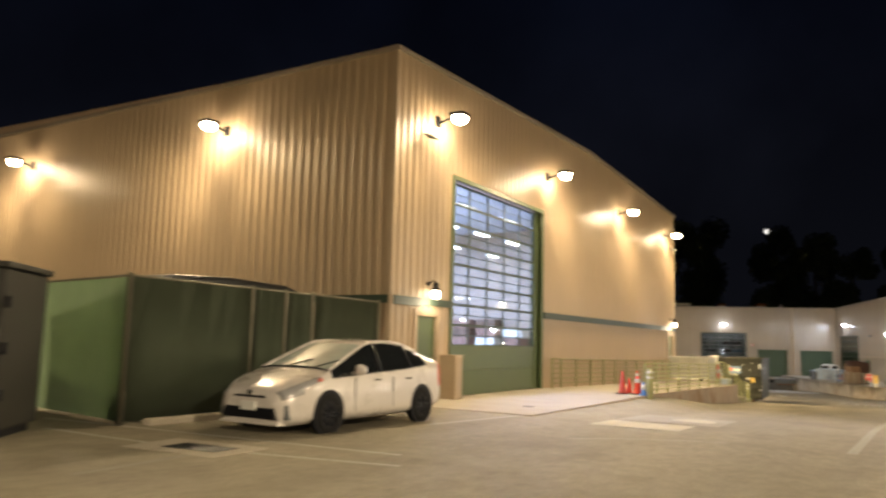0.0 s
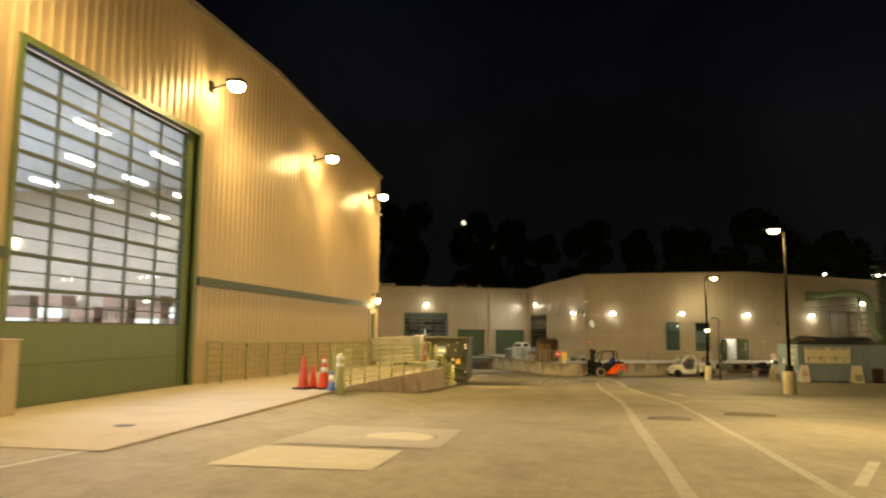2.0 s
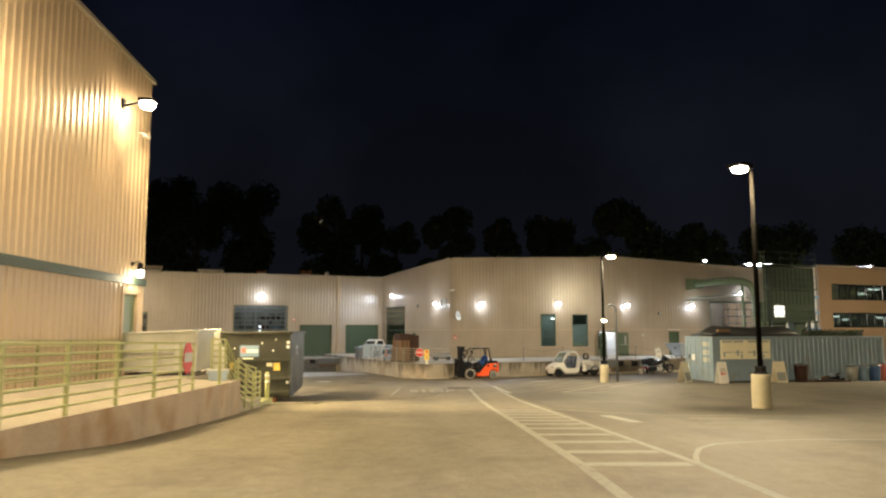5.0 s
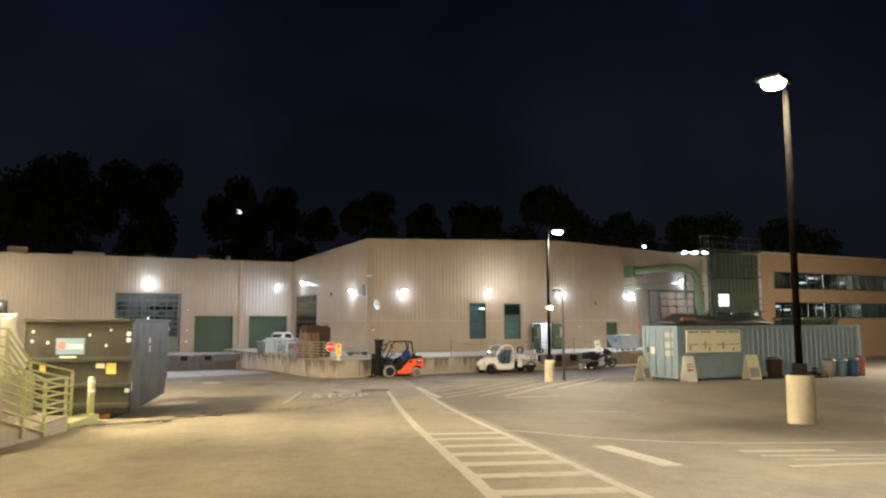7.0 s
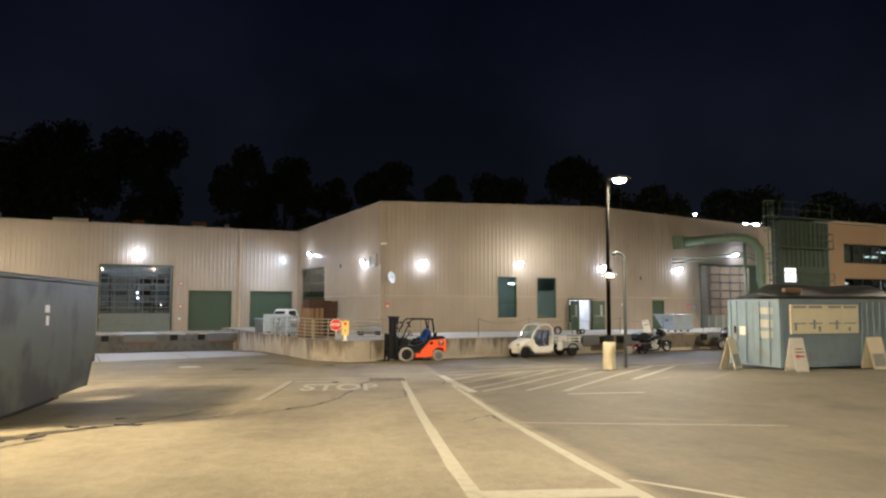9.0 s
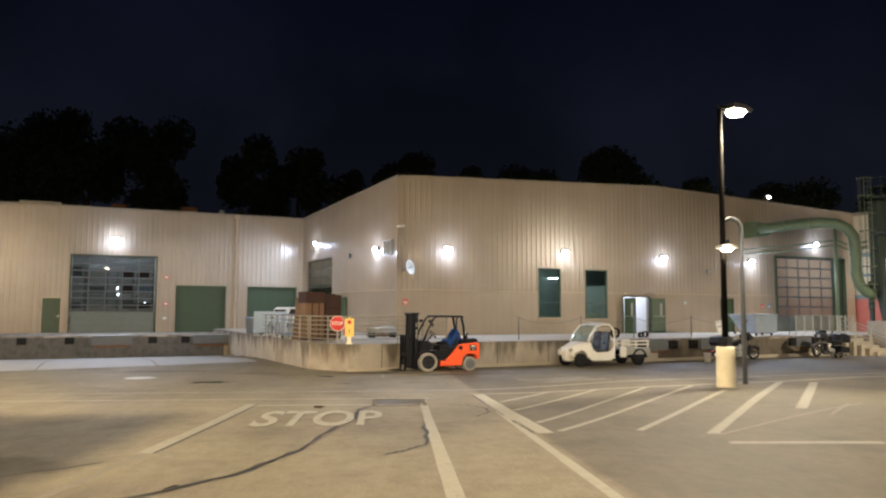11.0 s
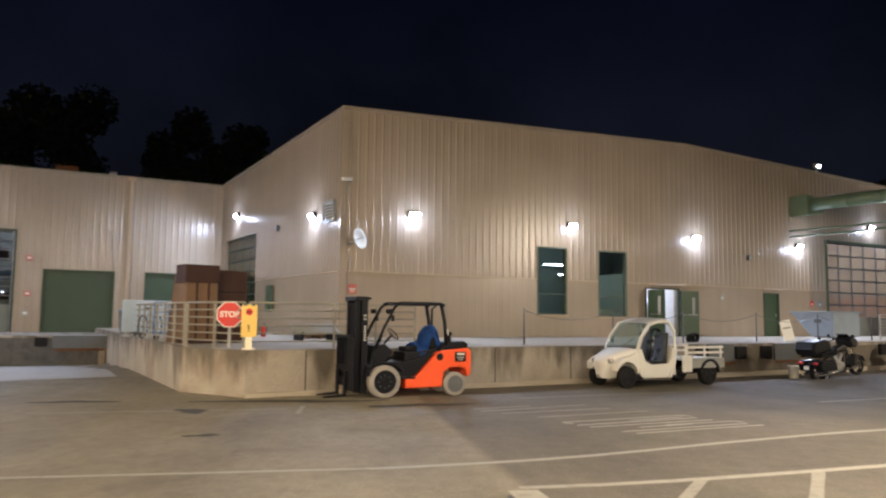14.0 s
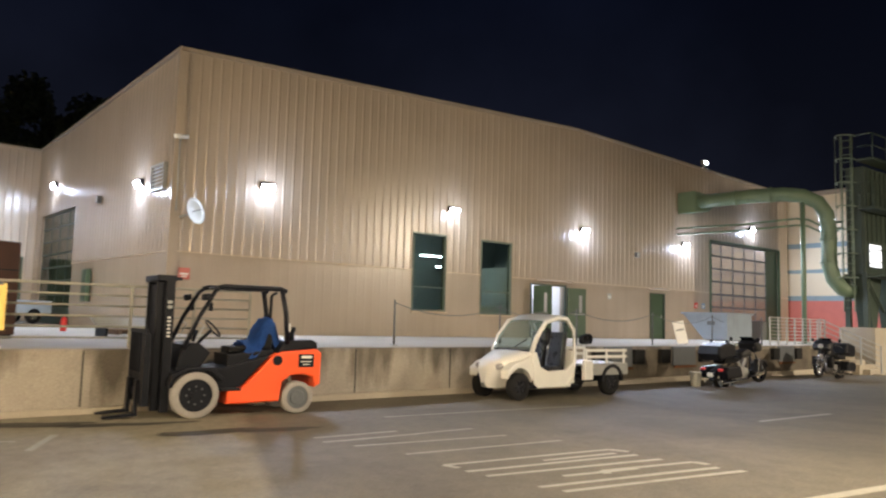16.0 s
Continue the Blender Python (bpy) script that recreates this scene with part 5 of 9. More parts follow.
# two worn words, past reading, as bars
for a, b in (((3.88, 63.60), (5.88, 63.81)), ((3.97, 63.19), (5.94, 63.36)), ((4.07, 62.91), (6.01, 63.02)), ((5.15, 62.70), (6.18, 62.74)), ((4.29, 62.27), (6.20, 62.38)), ((4.40, 62.03), (6.29, 62.14)), ((4.9, 63.45), (5.8, 63.55)), ((4.7, 62.62), (5.5, 62.66))):
    stripe(a, b, 0.085)
for a, b in (((2.93, 65.94), (4.11, 66.33)), ((2.99, 65.55), (4.30, 65.96)), ((3.20, 65.58), (5.18, 66.30)), ((3.29, 65.14), (5.33, 65.43)), ((3.70, 64.38), (5.75, 64.71))):
    stripe(a, b, 0.08, M_MIDLINE)
for p, q in (((5.88, 63.81), (5.98, 63.58)), ((3.88, 63.60), (3.97, 63.40)), ((6.18, 62.74), (6.22, 62.56)), ((5.15, 62.70), (5.12, 62.55))):
    stripe(p, q, 0.085)
stripe((-4.6, 65.75), (-0.46, 66.23), 0.07)
stripe((-0.18, 65.44), (-0.14, 66.78), 0.09, M_MIDLINE)
stripe((9.95, 66.14), (12.46, 67.21), 0.11)
stripe((4.36, 68.11), (8.6, 69.4), 0.07, M_MIDLINE)
stripe((-11.0, 6.65), (-8.5, 6.66), 0.10)
stripe((-7.0, 6.9), (-5.0, 7.35), 0.10)
stripe((-12.4, 7.46), (-5.5, 8.1), 0.10)
stripe((-7.1, 4.6), (-7.4, 6.4), 0.10, M_OLDLINE)
polyline(((-4.6, 11.6), (-4.08, 12.09), (-3.6, 12.46), (-3.05, 12.78), (-2.4, 13.0)), 0.07, M_MIDLINE)
stripe((-7.35, 11.6), (-6.80, 14.7), 0.09)
stripe((-6.62, 14.62), (-6.62, 18.5), 0.06, M_OLDLINE)

# lettering on the road
road_word = tagged(new("road_lettering"), "worn white word STOP painted on the asphalt", "road marking", kind="structure")
road_word.matrix_basis = pose(-1.33, 54.1, ground_z(-1.33, 54.1) + 0.014, math.degrees(math.atan2(ground_z(-1.3, 55.5) - ground_z(-1.3, 53.5), 2.0)), 0, 0)
word = text_on("letters", "STOP", 1.0, pose(0, 0, 0), M_LINE, road_word, 0.002, 0.022)
word.scale = (0.88, 3.1, 1)


def crack(pts, w):
    bm = B()
    prev = None
    path = [Vector((*p, 0)) for p in pts]
    fine = []
    for a, b in zip(path, path[1:]):
        for i in range(8):
            q = a + (b - a) * i / 8
            fine.append(q + Vector((random.uniform(-0.03, 0.03), random.uniform(-0.05, 0.05), 0)))
    for i, p in enumerate(fine):
        ww = w * random.uniform(0.3, 1.2) * (0.3 if i in (0, len(fine) - 1) else 1)
        d = (fine[min(i + 1, len(fine) - 1)] - fine[max(i - 1, 0)]).normalized()
        s = Vector((-d.y, d.x, 0)) * ww
        row = [bm.verts.new((q.x, q.y, ground_z(q.x, q.y) + 0.007)) for q in (p + s, p - s)]
        if prev:
            bm.faces.new((prev[0], prev[1], row[1], row[0]))
        prev = row
    return tagged(mesh("asphalt_crack", bm, M_CRACK), "dark tar-filled crack across the asphalt", "crack", kind="structure")


crack([(-0.38, 56.5), (-0.66, 55.7), (-0.72, 54.6), (-0.93, 53.6), (-1.29, 50.6), (-1.77, 48.96), (-2.64, 47.68), (-3.27, 47.16), (-3.62, 46.72), (-4.28, 45.99), (-4.84, 45.81), (-5.33, 45.37)], 0.045)
crack([(-0.66, 55.7), (-0.72, 54.6), (-0.9, 53.4)], 0.075)
crack([(-5.33, 45.37), (-5.85, 44.43), (-7.0, 43.2), (-9.0, 42.0)], 0.10)
crack([(-4.34, 48.25), (-4.03, 49.06), (-3.22, 49.99)], 0.03)
crack([(-5.15, 44.12), (-5.37, 43.36), (-6.3, 41.9)], 0.06)
crack([(-0.28, 50.18), (0.12, 50.69), (0.30, 51.06), (0.40, 53.77)], 0.03)
crack([(0.92, 45.55), (1.25, 46.24), (1.54, 46.6), (1.48, 45.29)], 0.03)
crack([(1.09, 56.59), (1.52, 56.21), (1.75, 55.71), (1.68, 54.94), (1.33, 54.14)], 0.03)

# dark oil and damp patches on the asphalt
M_STAIN = material("oily_damp_asphalt", (0.06, 0.052, 0.04), 0.75, vary=0.35, scale=4, bump=0.35)
M_SCUFF = material("dark_tyre_scuff", (0.145, 0.125, 0.09), 0.7, vary=0.3, scale=5, bump=0.4)


def stain(x, y, rx, ry, turn, seed, mat=None):
    rng = random.Random(seed)
    k = 26
    ph = [rng.uniform(0, 6.28) for _ in range(4)]
    c, s = math.cos(radians(turn)), math.sin(radians(turn))
    bm = B()
    mid = bm.verts.new((x, y, ground_z(x, y) + 0.005))
    ring = []
    for i in range(k):
        a = 2 * math.pi * i / k
        f = 1 + 0.22 * math.sin(2 * a + ph[0]) + 0.18 * math.sin(3 * a + ph[1]) + 0.14 * math.sin(5 * a + ph[2]) + 0.08 * math.sin(9 * a + ph[3])
        px, py = rx * f * math.cos(a), ry * f * math.sin(a)
        gx, gy = x + px * c - py * s, y + px * s + py * c
        ring.append(bm.verts.new((gx, gy, ground_z(gx, gy) + 0.005)))
    for i in range(k):
        bm.faces.new((mid, ring[i], ring[(i + 1) % k]))
    return tagged(mesh("ground_stain", bm, mat or M_STAIN), "dark oily stain on the asphalt", "stain", kind="structure")


for i, (x, y, rx, ry, turn) in enumerate(((-0.9, 67.8, 1.1, 0.28, 8), (0.5, 67.7, 0.8, 0.22, 14), (-2.0, 65.98, 0.28, 0.35, 10), (-1.3, 62.8, 0.22, 0.14, 0), (-4.5, 67.8, 0.7, 0.25, 10), (2.05, 66.8, 0.9, 0.3, 12), (9.6, 60.9, 0.5, 0.3, 0))):
    stain(x, y, rx, ry, turn, 40 + i)
# damp seam running out from under the dumpster
for p, q, w in (((-7.6, 42.4), (-6.76, 43.22), 0.26), ((-6.76, 43.22), (-6.2, 43.85), 0.20), ((-6.2, 43.85), (-5.5, 44.6), 0.14), ((-5.5, 44.6), (-4.85, 45.6), 0.10), ((-4.85, 45.6), (-3.85, 48.07), 0.07), ((-7.11, 44.44), (-6.5, 45.04), 0.10), ((-6.5, 45.04), (-5.86, 45.65), 0.06)):
    stripe(p, q, w, M_STAIN, "damp_seam", 0.006, "dark damp seam in the asphalt")
for pts, w in ((((-7.39, 44.83), (-7.15, 45.71), (-6.8, 46.3), (-6.2, 46.5), (-5.62, 46.68), (-4.55, 47.23), (-3.45, 47.67)), 0.05), (((-6.45, 42.71), (-6.08, 43.38), (-5.61, 44.2), (-5.08, 45.52)), 0.12)):
    for p, q in zip(pts, pts[1:]):
        stripe(p, q, w, M_STAIN, "damp_seam", 0.007, "dark damp seam in the asphalt")
M_WET = material("wet_asphalt", (0.05, 0.045, 0.036), 0.07, vary=0.1, scale=6, bump=0.02)
for i, (x, y, rx, ry) in enumerate(((-5.36, 45.75, 0.10, 0.16), (-5.06, 45.62, 0.12, 0.12), (-4.58, 46.0, 0.22, 0.20), (-5.04, 47.1, 0.08, 0.10), (-2.2, 48.4, 0.08, 0.08), (-5.42, 44.5, 0.14, 0.3), (-5.15, 63.55, 0.62, 0.28), (-5.7, 44.0, 0.10, 0.2), (-1.5, 56.2, 0.12, 0.2))):
    stain(x, y, rx, ry, 20, 120 + i, M_WET)
for i, (x, y, rx, ry, turn) in enumerate(((-8.0, 68.8, 1.8, 0.4, 5), (-8.9, 10.6, 1.1, 1.7, 5), (14.2, 70.8, 1.3, 0.5, 15), (6.6, 69.9, 1.4, 0.5, 20), (8.5, 49.0, 2.2, 0.5, 40))):
    stain(x, y, rx, ry, turn, 70 + i, M_SCUFF)

# concrete patches, drain and covers
for name, x0, x1, y0, y1 in (("patch_slab_near", -5.27, -3.53, 14.35, 15.85), ("patch_slab_far", -5.27, -3.14, 16.1, 18.3)):
    bm = B()
    k = 6
    for i in range(k):
        a, b = y0 + (y1 - y0) * i / k, y0 + (y1 - y0) * (i + 1) / k
        bm.faces.new([bm.verts.new((x, y, ground_z(x, y) + 0.008)) for x, y in ((x0, a), (x1, a), (x1, b), (x0, b))])
    bmesh.ops.remove_doubles(bm, verts=bm.verts[:], dist=0.001)
    setting("concrete_patch", bm, M_PATCH if "far" in name else M_PALE, "pale concrete patch let into the asphalt", "concrete patch")


M_IRON = material("worn_cast_iron", (0.165, 0.145, 0.108), 0.8, vary=0.25, scale=9, bump=0.4, shine=0.2)


M_COVER = material("worn_dark_iron", (0.185, 0.162, 0.118), 0.95, vary=0.3, scale=6, bump=0.4, shine=0.05)


def cover(x, y, r, label, mat):
    t = thing("manhole_cover", pose(x, y, ground_z(x, y)), label, "manhole cover", "covers in the yard")
    bm = B()
    lathe(bm, ((r, -0.02), (r, 0.012), (r * 0.9, 0.016), (0.02, 0.016)), seg=24)
    part("lid", bm, mat, t)
    bm = B()
    lathe(bm, ((r * 1.02, -0.02), (r * 1.12, -0.02), (r * 1.12, 0.013), (r * 1.02, 0.013)), seg=24)
    part("rim", bm, {M_COVER: M_COVER, M_PALE: M_PATCH, M_DUMPW: M_PATCH}.get(mat, M_BLACK), t)
    return t


cover(-3.85, 17.12, 0.48, "round pale concrete manhole cover in the slab", M_PALE)
cover(0.38, 21.9, 0.36, "round iron manhole cover in the asphalt", M_IRON)
cover(-7.6, 16.6, 0.13, "small round iron cover in the apron", M_BLACK)
cover(2.25, 23.62, 0.46, "wide dark manhole cover in the asphalt", M_COVER)
cover(-7.76, 65.4, 0.46, "round pale manhole cover in the lane", M_DUMPW)
t = thing("drain_grate", pose(0.1, 56.87, ground_z(0.1, 56.87)), "rectangular dark steel storm drain grate", "drain grate")
bm = B()
box(bm, -0.52, 0.52, -0.55, 0.55, -0.02, 0.006)
part("pit", bm, M_BLACK, t)
bm = B()
for s in (-1, 1):
    box(bm, -0.56, 0.56, s * 0.55 - 0.03, s * 0.55 + 0.03, 0.0, 0.02)
    box(bm, s * 0.53 - 0.03, s * 0.53 + 0.03, -0.52, 0.52, 0.0, 0.02)
part("frame", bm, M_COVER, t)
for i in range(17):
    bm = B()
    x = -0.48 + 0.06 * i
    box(bm, x - 0.012, x + 0.012, -0.52, 0.52, 0.007, 0.022)
    part("slat", bm, M_IRON, t)
t = thing("drain_grate", pose(-7.75, 6.78, ground_z(-7.75, 6.78), 0, 0, 5), "small dark drain grate in a pale concrete collar", "drain grate")
bm = B()
box(bm, -0.9, 0.7, -0.5, 0.5, -0.05, 0.010, 0.004)
part("collar", bm, M_CONC, t)
bm = B()
box(bm, -0.45, 0.45, -0.22, 0.22, 0.0, 0.016)
part("grate", bm, M_BLACK, t)

# ---- forklift ----
def forklift(m):
    t = thing("forklift", m @ Matrix.Translation((-2.17, 0, 0)) @ Matrix.Diagonal((0.95, 0.97, 0.93, 1)) @ Matrix.Translation((2.17, 0, 0)), "orange and black forklift truck parked against the dock", "forklift")

    def add(name, mat, fn, label=""):
        bm = B()
        fn(bm)
        return part(name, bm, mat, t, label)

    # drive and steer wheels; x forward, front axle at 0
    for x, y, r, w in ((0, 0.5, 0.375, 0.24), (0, -0.5, 0.375, 0.24), (-1.75, 0.45, 0.28, 0.19), (-1.75, -0.45, 0.28, 0.19)):
        s = 1 if y > 0 else -1
        bm = B()
        lathe(bm, ((r * 0.70, -w / 2), (r * 0.92, -w / 2), (r, -w * 0.38), (r, w * 0.38), (r * 0.92, w / 2), (r * 0.70, w / 2)), (x, y, r), "y", 30, False)
        ty = part("wheel", bm, M_TYREGREY, t, "dusty grey solid tyre")
        bm = B()
        lathe(bm, ((r * 0.70, -w * 0.36), (r * 0.70, w * 0.36)), (x, y, r), "y", 30)
        if x < -1:
            lathe(bm, ((r * 0.46, w * 0.37 * s), (r * 0.42, w * 0.44 * s)), (x, y, r), "y", 24)
        rod(bm, (x, y + s * w * 0.2, r), (x, y + s * w * 0.55, r), r * 0.2, 12)
        rim_ob = part("rim", bm, M_BLACK if x > -1 else M_PLASTIC, ty)
        for k in range(8):
            a = 2 * math.pi * k / 8
            bm = B()
            c = (x + math.cos(a) * r * 0.38, y + s * w * 0.36, r + math.sin(a) * r * 0.38)
            rod(bm, c, (c[0], c[1] + s * 0.02, c[2]), 0.013, 6)
            part("bolt", bm, M_PLASTIC, ty)
    # counterweight and chassis
    add("counterweight", M_ORANGE, lambda bm: slab(bm, [(-0.52, 0.20), (-0.52, 0.45), (-0.78, 0.48), (-1.10, 0.80), (-1.28, 1.0), (-1.45, 1.07), (-2.08, 1.12), (-2.17, 1.05), (-2.17, 0.50), (-2.07, 0.45), (-2.03, 0.62), (-1.85, 0.68), (-1.62, 0.66), (-1.47, 0.55), (-1.42, 0.22)], -0.53, 0.53, "y", 0.035))
    add("chassis", M_BLACK, lambda bm: slab(bm, [(0.30, 0.35), (0.30, 0.80), (0.05, 0.83), (-0.45, 0.80), (-1.25, 0.99), (-1.05, 0.78), (-0.75, 0.46), (-0.40, 0.44), (-0.33, 0.30)], -0.46, 0.46, "y", 0.02))
    add("step", M_BLACK, lambda bm: box(bm, -0.75, -0.42, -0.54, 0.54, 0.42, 0.47, 0.01))
    add("engine_hood", M_BLACK, lambda bm: slab(bm, [(-1.38, 1.05), (-1.50, 1.26), (-2.02, 1.28), (-2.12, 1.22), (-2.12, 1.12)], -0.46, 0.46, "y", 0.03))
    add("seat_base", M_BLACK, lambda bm: slab(bm, [(-0.55, 0.80), (-0.55, 1.02), (-1.35, 1.10), (-1.38, 0.98), (-1.10, 0.80)], -0.36, 0.36, "y", 0.03))
    add("seat", M_RUBBER, lambda bm: slab(bm, [(-0.62, 1.03), (-0.62, 1.14), (-1.14, 1.16), (-1.30, 1.44), (-1.40, 1.44), (-1.36, 1.10)], -0.25, 0.25, "y", 0.05))
    add("dashboard", M_BLACK, lambda bm: slab(bm, [(0.28, 0.80), (0.20, 1.18), (-0.06, 1.22), (-0.26, 1.05), (-0.10, 0.80)], -0.42, 0.42, "y", 0.03))
    for s in (1, -1):
        y = 0.46 * s
        add("front_pillar", M_BLACK, lambda bm: pipe(bm, [(0.20, y, 1.10), (-0.02, y, 1.62), (-0.26, y * 0.98, 2.06), (-0.34, y * 0.95, 2.13)], 0.035, 8))
        add("rear_pillar", M_BLACK, lambda bm: pipe(bm, [(-1.55, y, 1.2), (-1.50, y, 1.75), (-1.42, y * 0.96, 2.14)], 0.045, 8))
        add("guard_rail", M_BLACK, lambda bm: pipe(bm, [(-0.32, y * 0.95, 2.13), (-0.42, y * 0.95, 2.16), (-1.40, y * 0.95, 2.16), (-1.50, y * 0.95, 2.12)], 0.042, 8))
        add("fender", M_BLACK, lambda bm: slab(bm, [(0.42, 0.52), (0.38, 0.72), (0.15, 0.82), (-0.28, 0.82), (-0.46, 0.62), (-0.40, 0.60), (-0.22, 0.76), (0.14, 0.77), (0.33, 0.67), (0.37, 0.50)], min(s * 0.40, s * 0.61), max(s * 0.40, s * 0.61), "y", 0.01))
        add("grab_handle", M_GREYPAINT, lambda bm: pipe(bm, [(-0.02, y + s * 0.02, 1.55), (-0.10, y + s * 0.06, 1.50), (0.04, y + s * 0.06, 1.22), (0.12, y + s * 0.02, 1.25)], 0.012, 6))
        add("work_light", M_BLACK, lambda bm: rod(bm, (-0.16, y + s * 0.07, 1.98), (-0.04, y + s * 0.09, 1.96), 0.055, 12))
        # mast channel, cylinder
        add("mast_channel", M_BLACK, lambda bm: box(bm, 0.36, 0.50, y * 0.78 - 0.06, y * 0.78 + 0.06, 0.10, 2.27, 0.008))
        add("inner_mast_channel", M_BLACK, lambda bm: box(bm, 0.50, 0.62, y * 0.62 - 0.05, y * 0.62 + 0.05, 0.12, 2.24, 0.008))
        add("lift_cylinder", M_CHROME, lambda bm: rod(bm, (0.40, y * 0.42, 0.2), (0.40, y * 0.42, 2.1), 0.03))
        add("tilt_cylinder", M_STEEL, lambda bm: rod(bm, (0.36, y * 0.6, 0.75), (-0.05, y * 0.6, 0.72), 0.03))
        add("fork", M_BLACK, lambda bm: slab(bm, [(0.80, 0.62), (0.80, 0.05), (1.30, 0.03), (1.30, 0.055), (0.86, 0.10), (0.85, 0.62)], min(s * 0.22, s * 0.34), max(s * 0.22, s * 0.34), "y", 0.005))
        add("mirror", M_BLACK, lambda bm: box(bm, -0.20, -0.16, y + s * 0.07 - 0.05, y + s * 0.07 + 0.07, 1.74, 1.88, 0.01))
        add("indicator", M_CONE, lambda bm: box(bm, -2.185, -2.16, y * 0.85 - 0.05, y * 0.85 + 0.05, 0.88, 1.0, 0.005), "amber lamp")
    add("mast_crosshead", M_BLACK, lambda bm: (box(bm, 0.34, 0.64, -0.42, 0.42, 2.20, 2.30, 0.01), box(bm, 0.16, 0.36, -0.05, 0.05, 2.24, 2.29)))
    add("mast_crossbar", M_BLACK, lambda bm: box(bm, 0.37, 0.48, -0.34, 0.34, 0.55, 0.70, 0.01))
    add("mast_panel", M_BLACK, lambda bm: box(bm, 0.42, 0.58, -0.29, 0.29, 0.5, 2.15))
    add("carriage", M_BLACK, lambda bm: (box(bm, 0.70, 0.78, -0.52, 0.52, 0.34, 0.46, 0.005), box(bm, 0.70, 0.78, -0.52, 0.52, 0.60, 0.72, 0.005)))
    for y in (-0.5, -0.3, -0.1, 0.1, 0.3):
        add("backrest_bar", M_BLACK, lambda bm: box(bm, 0.74, 0.79, y - 0.02, y + 0.02, 0.25, 1.36))
    add("backrest_top", M_BLACK, lambda bm: box(bm, 0.735, 0.795, -0.54, 0.54, 1.36, 1.42, 0.005))
    add("backrest_side", M_BLACK, lambda bm: box(bm, 0.70, 0.80, 0.36, 0.54, 0.22, 1.36, 0.01))
    for i in range(6):
        x = -0.42 - 0.18 * i
        add("guard_bar", M_BLACK, lambda bm: rod(bm, (x, -0.44, 2.15), (x, 0.44, 2.15), 0.018, 8))
    add("air_intake", M_BLACK, lambda bm: (rod(bm, (-1.66, 0.36, 1.24), (-1.66, 0.36, 1.42), 0.05, 12), rod(bm, (-1.66, 0.36, 1.42), (-1.66, 0.36, 1.50), 0.075, 12)))
    add("data_label", M_WHITE, lambda bm: box(bm, -1.585, -1.50, 0.478, 0.486, 1.42, 1.56))
    add("exhaust", M_BLACK, lambda bm: pipe(bm, [(-1.56, -0.42, 1.3), (-1.58, -0.44, 2.05), (-1.68, -0.44, 2.12)], 0.03))
    col = add("steering_column", M_BLACK, lambda bm: rod(bm, (-0.12, 0, 1.15), (-0.38, 0, 1.42), 0.03))
    add("steering_wheel", M_BLACK, lambda bm: pipe(bm, [(-0.40 + 0.11 * math.cos(a), 0.17 * math.sin(a), 1.44 + 0.13 * math.cos(a)) for a in [2 * math.pi * k / 18 for k in range(18)]], 0.016, 6, True))
    for k in range(3):
        add("lever", M_BLACK, lambda bm: rod(bm, (-0.12, -0.16 - 0.07 * k, 1.15), (-0.20, -0.16 - 0.07 * k, 1.40), 0.012, 6))
    add("side_plate", M_BLACK, lambda bm: box(bm, -2.02, -1.74, 0.53, 0.545, 0.80, 1.03, 0.004), "black plate with pale bars")
    for z, x0, x1 in ((0.97, -1.98, -1.79), (0.90, -1.97, -1.78), (0.85, -1.94, -1.82)):
        add("plate_bar", M_WHITE, lambda bm: box(bm, x0, x1, 0.545, 0.549, z - 0.015 if z > 0.95 else z - 0.008, z + 0.03 if z > 0.95 else z + 0.006))
    add("filler_cap", M_BLACK, lambda bm: rod(bm, (-1.36, 0.50, 0.92), (-1.36, 0.545, 0.92), 0.085, 18))
    add("maker_bar", M_WHITE, lambda bm: [box(bm, 0.405, 0.455, 0.419, 0.423, z, z + 0.028) for z in (1.30, 1.36, 1.42, 1.48, 1.54, 1.60)], "pale bars of lettering up the mast")
    add("model_bar", M_GREYPAINT, lambda bm: [box(bm, 0.395, 0.465, 0.419, 0.423, z, z + 0.05) for z in (1.76, 1.84)], "pale bars of lettering up the mast")
    # blue cloth thrown over the seat
    bm = B()
    rings = []
    for i in range(9):
        f = i / 8
        x = -0.86 - 0.50 * f
        z = 1.19 + 0.04 * f + 0.38 * smooth(f, 0.30, 0.85)
        row = []
        for j in range(13):
            a = math.pi * j / 12
            w = 0.27 + 0.05 * math.sin(5 * f + j)
            row.append(Vector((x + 0.03 * math.sin(j * 2.1 + i), w * 1.18 * math.cos(a), z + 0.05 - 0.30 * (1 - math.sin(a) ** 0.6) + 0.02 * math.sin(3 * j + 2 * i))))
        rings.append(row)
    rings.append([v + Vector((-0.10, 0, -0.34)) for v in rings[-1]])
    skin(bm, rings)
    bmesh.ops.solidify(bm, geom=bm.faces[:], thickness=0.02)
    part("seat_cloth", bm, M_BLUE, t, "bright blue cloth thrown over the seat")
    return t


forklift(pose(1.22, 68.80, ground_z(1.3, 68.7), 0, 0, 196))

# ---- electric utility cart ----
M_VINYL = material("black_vinyl", (0.018, 0.018, 0.02), 0.28, vary=0.15, scale=6, bump=0.1)


